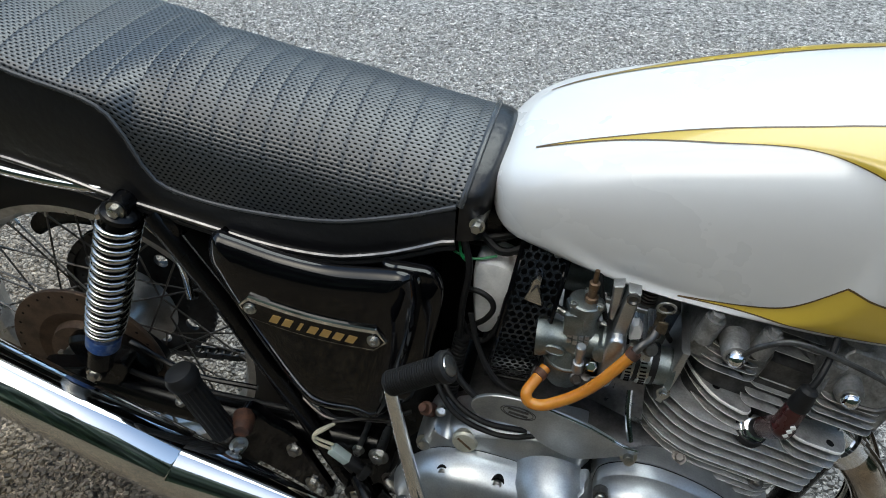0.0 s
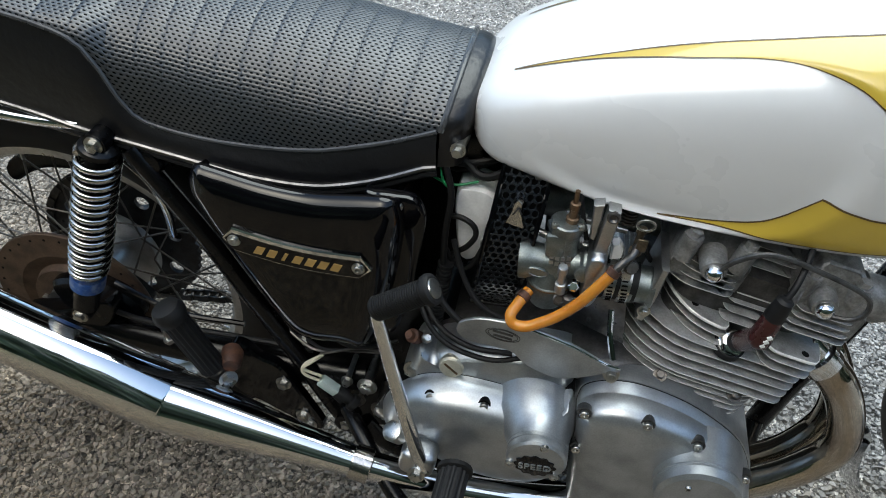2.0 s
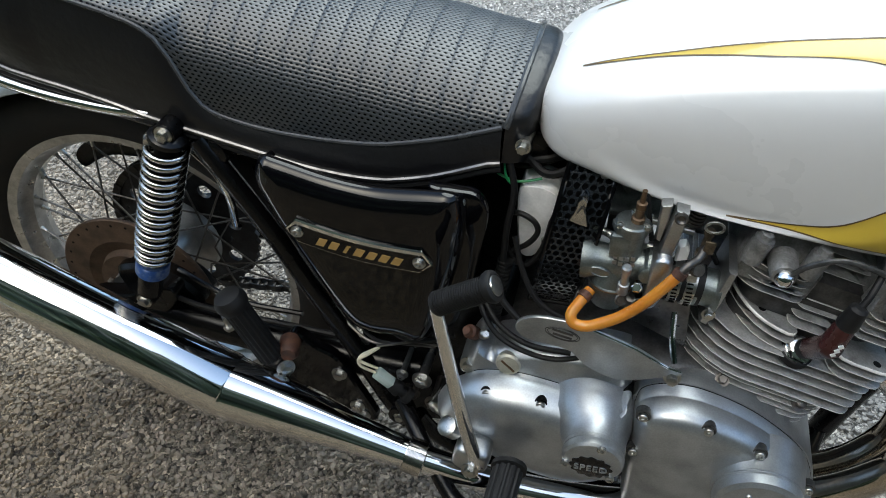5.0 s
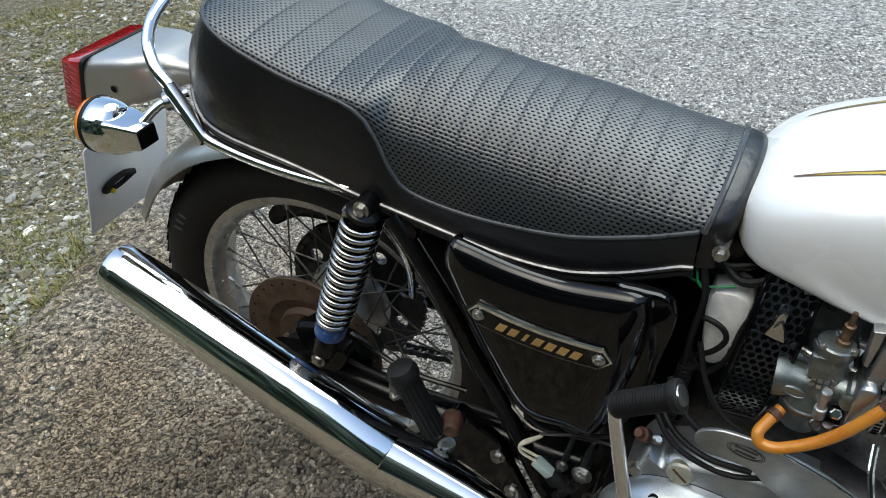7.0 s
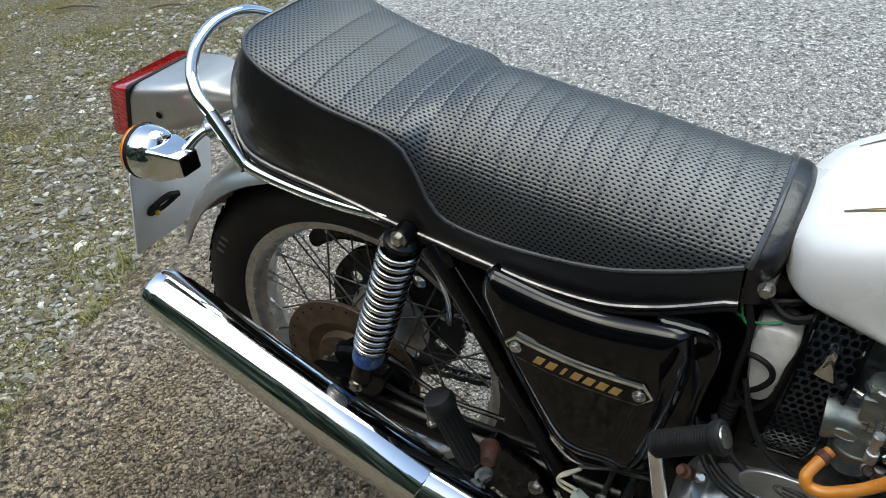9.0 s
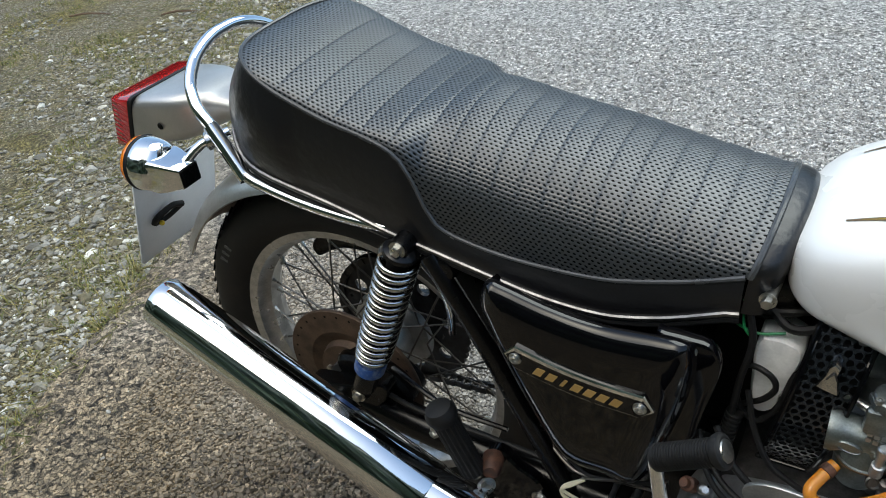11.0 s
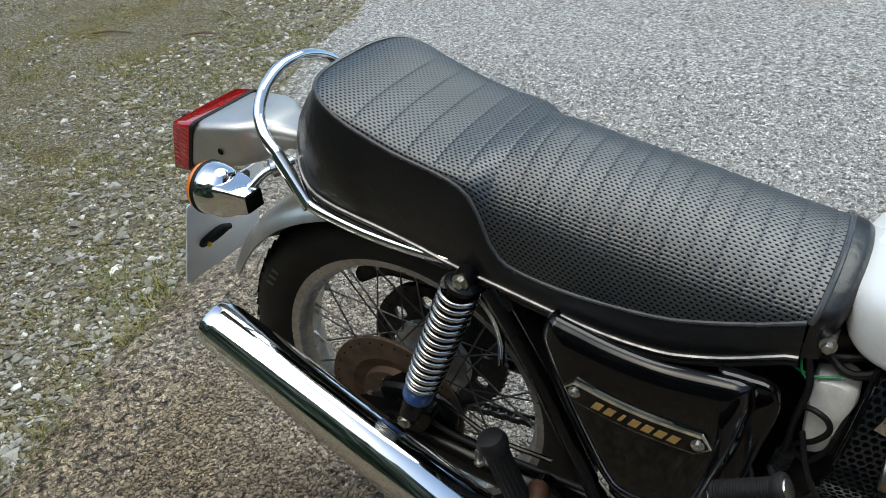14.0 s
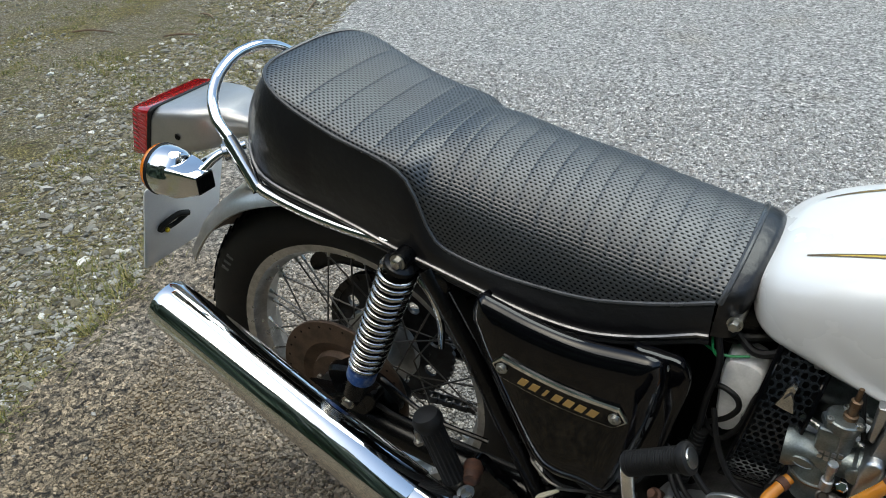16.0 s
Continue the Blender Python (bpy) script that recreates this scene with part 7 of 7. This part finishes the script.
def build_small_fittings():
    # white plastic box behind the flange
    bm = B()
    cover(bm, [(0.597, 0.652), (0.612, 0.660), (0.634, 0.656), (0.643, 0.641), (0.634, 0.602), (0.624, 0.558), (0.602, 0.553), (0.596, 0.600)], [(-0.06, 0), (-0.098, 0), (-0.103, 0.003), (-0.104, 0.008)], 3)
    part("foil_box", bm, M_FOIL, BIKE, "crumpled silver foil cover among the cables")
    bm = B()
    lathe(bm, [(0, 0.006), (0.026, 0.006), (0.028, 0.0045)], (0.630, -0.098, 0.560), (0.1, -0.3, 1), 14)
    part("box_stud", bm, M_STEEL, BIKE)
    cable([(0.590, -0.112, 0.625), (0.606, -0.118, 0.628), (0.620, -0.120, 0.620), (0.623, -0.120, 0.605), (0.612, -0.118, 0.585), (0.594, -0.112, 0.566), (0.584, -0.10, 0.54)], 0.0034, M_RUBBER, label="black cable loop")
    cable([(0.585, -0.112, 0.575), (0.596, -0.115, 0.556), (0.613, -0.112, 0.548), (0.630, -0.11, 0.578), (0.638, -0.10, 0.62)], 0.0036, M_RUBBER, label="black cable loop")
    cable([(0.566, -0.10, 0.672), (0.580, -0.104, 0.667), (0.598, -0.105, 0.664), (0.622, -0.10, 0.668)], 0.0016, M_GREEN, "green_wire", "thin green wire")
    cable([(0.560, -0.08, 0.69), (0.60, -0.09, 0.684), (0.645, -0.08, 0.69), (0.69, -0.06, 0.70)], 0.0045, M_RUBBER)
    cable([(0.565, -0.07, 0.675), (0.60, -0.08, 0.668), (0.66, -0.07, 0.69)], 0.0032, M_RUBBER)
    cable([(0.555, -0.135, 0.53), (0.571, -0.165, 0.506), (0.599, -0.182, 0.484), (0.648, -0.186, 0.470), (0.690, -0.180, 0.474), (0.73, -0.16, 0.482)], 0.0034, M_RUBBER, label="black cable over the gearbox")
    cable([(0.735, -0.13, 0.70), (0.74, -0.14, 0.672), (0.748, -0.145, 0.64)], 0.0028, M_RUBBER)
    cable([(0.80, -0.14, 0.66), (0.812, -0.14, 0.63), (0.822, -0.12, 0.60)], 0.0030, M_RUBBER)
    cable([(0.575, -0.15, 0.56), (0.600, -0.168, 0.527), (0.640, -0.178, 0.505), (0.69, -0.172, 0.500)], 0.0042, M_RUBBER, label="black cable behind the plate")
    cable([(0.56, -0.14, 0.52), (0.59, -0.170, 0.498), (0.63, -0.186, 0.488), (0.68, -0.186, 0.486)], 0.0036, M_RUBBER, label="black cable over the gearbox")
    cable([(0.598, -0.125, 0.60), (0.612, -0.14, 0.56), (0.635, -0.155, 0.530), (0.67, -0.160, 0.512)], 0.0034, M_RUBBER)
    cable([(0.585, -0.11, 0.70), (0.594, -0.118, 0.66), (0.588, -0.122, 0.61), (0.585, -0.125, 0.56)], 0.0040, M_RUBBER)
    cable([(0.60, -0.085, 0.688), (0.625, -0.10, 0.676), (0.650, -0.10, 0.684), (0.670, -0.09, 0.70)], 0.0050, M_RUBBER)
    cable([(0.578, -0.10, 0.70), (0.583, -0.112, 0.675), (0.592, -0.112, 0.662)], 0.0015, M_GREEN, "green_wire", "thin green wire")
    cable([(0.435, -0.150, 0.436), (0.465, -0.160, 0.428), (0.500, -0.158, 0.432), (0.530, -0.150, 0.440)], 0.0030, M_RUBBER)
    cable([(0.425, -0.160, 0.404), (0.450, -0.164, 0.418), (0.480, -0.160, 0.426), (0.520, -0.155, 0.420)], 0.0018, M_STEEL_DARK)
    # corrugated sleeve
    bm = B()
    p0, p1 = Vector((0.588, -0.122, 0.56)), Vector((0.570, -0.128, 0.43))
    prof = []
    L = (p1 - p0).length
    for k in range(22):
        h = L * k / 22
        prof += [(h, 0.0098), (h + L / 44, 0.0098), (h + L / 44 + 0.0006, 0.0080), (h + L / 22 - 0.0006, 0.0080)]
    lathe(bm, prof, p0, p1 - p0, 16)
    part("corrugated_sleeve", bm, M_RUBBER, BIKE, "black corrugated cable sleeve", angle=25)
    # rusty fitting and terminals behind the kickstarter
    bm = B()
    lathe(bm, [(0, 0.009), (0.016, 0.009), (0.018, 0.006), (0.026, 0.005)], (0.560, -0.165, 0.468), (-0.3, -0.6, 0.8), 14)
    part("rusty_union", bm, M_RUST_STEEL, BIKE, "rust-brown pipe union")
    bm = B()
    lathe(bm, [(0, 0.0065), (0.014, 0.0065), (0.016, 0.004)], (0.572, -0.170, 0.474), (0.3, -0.6, 0.8), 12)
    part("terminal", bm, M_STEEL, BIKE)
    # brake light switch with its pale connector
    bm = B()
    box(bm, (0.030, 0.014, 0.014), Matrix.Translation((0.432, -0.166, 0.347)) @ Matrix.Rotation(radians(42), 4, "Y"), 0.002)
    part("connector", bm, M_CONNECTOR, BIKE, "pale green-grey plug connector")
    for dx in (0.0, 0.010):
        cable([(0.421 + dx * 0.4, -0.168, 0.357 + dx), (0.402, -0.172, 0.372 + dx), (0.404 + dx, -0.170, 0.389 + dx * 0.6), (0.428, -0.160, 0.402)], 0.0022, M_CREAM, "cream_wire", "cream-coloured wire")
    bm = B()
    lathe(bm, [(0, 0.010), (0.012, 0.0115), (0.015, 0.0115), (0.016, 0.008), (0.024, 0.008), (0.026, 0.012), (0.034, 0.012)], (0.441, -0.165, 0.336), (0.75, 0, -0.66), 18)
    part("brake_switch", bm, M_RUBBER, BIKE, "black stop lamp switch")
    for p, r, m in (((0.482, -0.152, 0.340), 0.0095, M_STEEL), ((0.454, -0.152, 0.346), 0.0058, M_STEEL), ((0.496, -0.152, 0.294), 0.0080, M_STEEL_DARK), ((0.470, -0.155, 0.312), 0.0060, M_STEEL_DARK), ((0.550, -0.160, 0.380), 0.0085, M_STEEL)):
        bm = B()
        lathe(bm, [(-0.05, r * 0.7), (0, r * 0.7)], p, (0, -1, 0), 14)
        hexbolt(bm, p, (0, -1, 0.1), r, 0.007)
        part("plate_bolt", bm, m, BIKE, "hexagon bolt on the engine plate")
    bm = B()
    lathe(bm, [(-0.02, 0.017), (0.004, 0.017), (0.006, 0.013), (0.006, 0.009), (0.003, 0.008), (0.003, 0.001)], (0.452, -0.170, 0.275), (0, -1, 0), 24)
    part("pedal_pivot", bm, M_FRAME, BIKE, "black brake pedal pivot")
    bm = B()
    hexbolt(bm, (0.452, -0.173, 0.275), (0, -1, 0), 0.006)
    part("pivot_nut", bm, M_STEEL, BIKE)
    # loose wires under the side panel
    cable([(0.40, -0.14, 0.405), (0.43, -0.158, 0.412), (0.47, -0.155, 0.415), (0.52, -0.15, 0.42)], 0.0026, M_RUBBER)
    cable([(0.36, -0.13, 0.42), (0.41, -0.15, 0.40), (0.45, -0.15, 0.405), (0.50, -0.14, 0.40)], 0.0022, M_STEEL_DARK)
    # rubber hose beside the shock and brake line along the arm
    cable([(0.05, -0.11, 0.385), (0.15, -0.125, 0.377), (0.28, -0.128, 0.376), (0.40, -0.128, 0.37)], 0.0045, M_RUBBER, "brake_line", "black brake line along the swinging arm")
    cable([(0.10, -0.10, 0.42), (0.20, -0.12, 0.40), (0.30, -0.12, 0.395)], 0.004, M_FRAME)


build_small_fittings()


# ---- front wheel, of which only the rear edge shows
def build_front():
    w = build_wheel((1.535, 0.0, 0.338), True)
    outer = spline([(1.180, 0.262), (1.170, 0.235), (1.166, 0.205), (1.169, 0.175), (1.184, 0.135), (1.210, 0.095)], 6)
    inner = spline([(1.181, 0.262), (1.182, 0.237), (1.185, 0.207), (1.191, 0.178), (1.208, 0.137), (1.236, 0.094)], 6)
    bm = B()
    loops = []
    for o, i in zip(outer, inner):
        m = (o + i) / 2
        loops.append([(q[0], y, q[1]) for q, y in ((o, -0.022), (o * 0.8 + i * 0.2, -0.036), (m, -0.046), (i * 0.85 + o * 0.15, -0.052), (i, -0.049), (m, -0.041), (o * 0.85 + i * 0.15, -0.030))])
    rings(bm, loops)
    part("front_mudguard", bm, M_CHROME, BIKE, "chrome front mudguard edge")
    for s in (-1, 1):
        bm = B()
        tube(bm, [(1.548, s * 0.10, 0.338), (1.46, s * 0.10, 0.57), (1.35, s * 0.10, 0.86)], 0.026, 16)
        part("fork_leg", bm, M_CHROME_OLD, BIKE, "fork leg")


build_front()


# ---------------------------------------------------------------- loose ground cover
rng = np.random.default_rng(11)


def joined(name, verts, faces, m, label, category):
    me = bpy.data.meshes.new(name)
    me.from_pydata(verts, [], faces)
    me.materials.append(m)
    me.update()
    return tagged(new(name, me), label, category, "", "stuff")


def scatter_stones(name, n, area, size, m, label, flat=0.6):
    """Many small angular stones in one mesh."""
    bm = B()
    bmesh.ops.create_icosphere(bm, subdivisions=1, radius=1)
    base = np.array([v.co for v in bm.verts])
    tri = np.array([[v.index for v in f.verts] for f in bm.faces])
    bm.free()
    k = len(base)
    V, F = [], []
    count = 0
    while count < n:
        p = area()
        if p is None:
            continue
        s = size(p)
        q = base * (1 + rng.normal(0, 0.22, (k, 1)))
        q = q * np.array((rng.uniform(0.7, 1.35), rng.uniform(0.6, 1.0), rng.uniform(0.45, 0.85) * flat * 1.5)) * s
        a, t = rng.uniform(0, 6.28), rng.normal(0, 0.3)
        ca, sa, ct, st = math.cos(a), math.sin(a), math.cos(t), math.sin(t)
        q = q @ np.array(((1, 0, 0), (0, ct, -st), (0, st, ct))) @ np.array(((ca, -sa, 0), (sa, ca, 0), (0, 0, 1)))
        V.append(q + np.array((p[0], p[1], p[2] + s * 0.15)))
        F.append(tri + count * k)
        count += 1
    return joined(name, np.concatenate(V).tolist(), np.concatenate(F).tolist(), m, label, "gravel")


def chip_layer():
    """Stone chips bedded in the road, each a low five-sided block with a tilted top."""
    step = 0.0100
    gx, gy = np.meshgrid(np.arange(-1.45, 1.75, step), np.arange(-0.62, 2.35, step * 0.9))
    gx = gx + (np.arange(gx.shape[0])[:, None] % 2) * step * 0.5
    x, y = gx.ravel(), gy.ravel()
    x, y = x + rng.uniform(-0.42, 0.42, x.size) * step, y + rng.uniform(-0.42, 0.42, x.size) * step
    ex = np.interp(y, [p[1] for p in ROAD_EDGE], [p[0] for p in ROAD_EDGE])
    far = np.clip((y - 0.9) / 1.4, 0, 1)
    keep = (x > ex + 0.01 + 0.03 * rng.uniform(0, 1, x.size) ** 2) & (x < 1.45 + 0.12 * y) & (x > -0.72 - 0.42 * y) & (rng.uniform(0, 1, x.size) < 0.95 - 0.6 * far)
    x, y = x[keep], y[keep]
    n = x.size
    r = step * 0.5 * np.exp(rng.normal(0.02, 0.24, n)).clip(0.55, 1.75)
    h = r * rng.uniform(0.25, 0.85, n)
    a0 = rng.uniform(0, 6.28, n)[:, None]
    ang = a0 + np.arange(5)[None] * 1.2566 + rng.normal(0, 0.22, (n, 5))
    rad = r[:, None] * rng.uniform(0.72, 1.25, (n, 5))
    low = np.stack([x[:, None] + rad * np.cos(ang), y[:, None] + rad * np.sin(ang), np.full((n, 5), -0.0015)], 2)
    k = rng.uniform(0.55, 0.85, (n, 1))
    tx, ty = rng.normal(0, 0.28, (n, 1)), rng.normal(0, 0.28, (n, 1))
    dx, dy = rad * k * np.cos(ang), rad * k * np.sin(ang)
    top = np.stack([x[:, None] + dx, y[:, None] + dy, np.maximum(0.0004, h[:, None] + dx * tx + dy * ty)], 2)
    V = np.concatenate([low, top], 1).reshape(-1, 3)
    b = (np.arange(n) * 10)[:, None]
    quads = [np.concatenate([b + i, b + (i + 1) % 5, b + 5 + (i + 1) % 5, b + 5 + i], 1) for i in range(5)]
    faces = np.concatenate(quads).tolist() + np.concatenate([b + 5 + i for i in range(5)], 1).tolist()
    joined("road_chips", V.tolist(), faces, M_CHIP, "grey and dirty brown stone chips bedded in the road", "road surface")


chip_layer()


def verge_spot():
    y = rng.uniform(-1.0, 4.4)
    d = rng.exponential(0.6) if rng.uniform() < 0.6 else rng.uniform(0, 3.4)
    x = edge_x(y) - 0.02 - d
    bare = noise.noise((x * 1.1, y * 1.1, 2.0)) + 0.5 * noise.noise((x * 3.1, y * 3.1, 5.0))
    if x < -5.2 or bare < (-0.6 if d < 0.8 else 0.0):
        return None
    return x, y, -0.014


scatter_stones("verge_gravel", 36000, verge_spot, lambda p: min(0.021, 0.0040 * math.exp(abs(rng.normal(0, 0.58)))), M_STONE, "loose grey and white gravel on the verge")


def road_spot():
    y = rng.uniform(-0.5, 2.6)
    x = edge_x(y) + abs(rng.normal(0, 0.22)) - 0.03
    return x, y, -0.001


scatter_stones("road_grit", 900, road_spot, lambda p: 0.0025 * math.exp(rng.normal(0, 0.4)), M_STONE, "stray grit along the edge of the road")


def grass():
    V, F = [], []
    tufts = []
    for _ in range(3400):
        y = rng.uniform(-0.6, 4.5)
        d = abs(rng.normal(0.25, 1.3))
        x = edge_x(y) - 0.01 - d
        if noise.noise((x * 1.7 + 7, y * 1.7, 0)) > 0.04:
            tufts.append((x, y, rng.uniform(0.4, 1.0)))
    tufts += [(-1.121, 0.297, 2.0), (-1.09, 0.246, 1.6), (-1.0, 0.10, 1.8), (-1.006, 0.079, 1.5), (-1.26, 0.227, 1.2), (-1.296, 0.274, 1.2), (-1.344, 0.04, 1.6), (-0.895, -0.247, 1.6), (-0.842, -0.24, 1.2), (-1.03, 0.22, 1.6), (-1.10, 0.30, 1.5), (-1.00, 0.10, 1.0), (-1.07, 0.42, 1.2), (-0.93, -0.12, 0.9), (-0.90, -0.2, 0.9)]
    for x, y, k in tufts:
        for _ in range(int(15 * k) + 6):
            a, r = rng.uniform(0, 6.28), abs(rng.normal(0, 0.03)) * k
            bx, by = x + r * math.cos(a), y + r * math.sin(a)
            h, lean, b = rng.uniform(0.006, 0.028) * k, rng.uniform(0, 6.28), rng.uniform(0.01, 0.035) * k
            w = 0.0014
            i = len(V)
            px_, py_ = -math.sin(lean) * w, math.cos(lean) * w
            V += [(bx - px_, by - py_, -0.014), (bx + px_, by + py_, -0.014), (bx + math.cos(lean) * b * 0.5 + px_ * 0.7, by + math.sin(lean) * b * 0.5 + py_ * 0.7, h * 0.8 - 0.014),
                  (bx + math.cos(lean) * b * 0.5 - px_ * 0.7, by + math.sin(lean) * b * 0.5 - py_ * 0.7, h * 0.8 - 0.014), (bx + math.cos(lean) * b, by + math.sin(lean) * b, h - 0.014)]
            F += [(i, i + 1, i + 2, i + 3), (i + 3, i + 2, i + 4)]
    joined("verge_grass", V, F, M_GRASS, "thin moss and grass tufts among the gravel", "grass")


grass()


def litter():
    """Dry needles, stalks and twigs on the verge."""
    V, F = [], []
    for i in range(10000):
        y = rng.uniform(-0.8, 4.6)
        x = edge_x(y) + 0.06 - abs(rng.normal(0, 1.5))
        L, w, a = rng.uniform(0.006, 0.034), rng.uniform(0.0006, 0.0018), rng.uniform(0, 6.28)
        z = -0.008 if x < edge_x(y) else 0.002
        d, s = np.array((math.cos(a), math.sin(a), 0)) * L, np.array((-math.sin(a), math.cos(a), 0)) * w
        c = np.array((x, y, z))
        u = np.array((0, 0, w * 1.5))
        k = len(V)
        mid = np.array((0, 0, rng.uniform(0.0, 0.004)))
        for e, m_ in ((-d, 0 * mid), (d * 0.1 + s, mid), (d, 0 * mid)):
            V += [tuple(c + e - s + m_), tuple(c + e + s + m_), tuple(c + e + u + m_)]
        for j in (0, 3):
            F += [(k + j, k + j + 1, k + j + 4, k + j + 3), (k + j + 1, k + j + 2, k + j + 5, k + j + 4), (k + j + 2, k + j, k + j + 3, k + j + 5)]
    joined("plant_litter", V, F, M_LITTER, "dry stalks and needles scattered on the verge", "plant litter")


litter()
for x, y, a, L in ((-2.44, 2.86, 2.0, 0.11), (-2.75, 2.10, 0.5, 0.10), (-3.3, 1.95, 0.35, 0.13), (-2.9, 2.45, 2.8, 0.09)):
    bm = B()
    d = Vector((math.cos(a), math.sin(a), 0)) * L
    c = Vector((x, y, -0.004))
    tube(bm, [c - d, c - d * 0.3 + Vector((0.006, 0.004, 0.010)), c + d * 0.4 + Vector((-0.004, 0.006, 0.006)), c + d], [0.0045, 0.006, 0.005, 0.003], 7)
    tube(bm, [c + d * 0.2 + Vector((0, 0, 0.006)), c + d * 0.5 + Vector((0.02, -0.02, 0.012))], 0.003, 6, 1)
    part("twig", bm, M_TWIG, None, "broken dry brown twig lying on the gravel", category="twig")
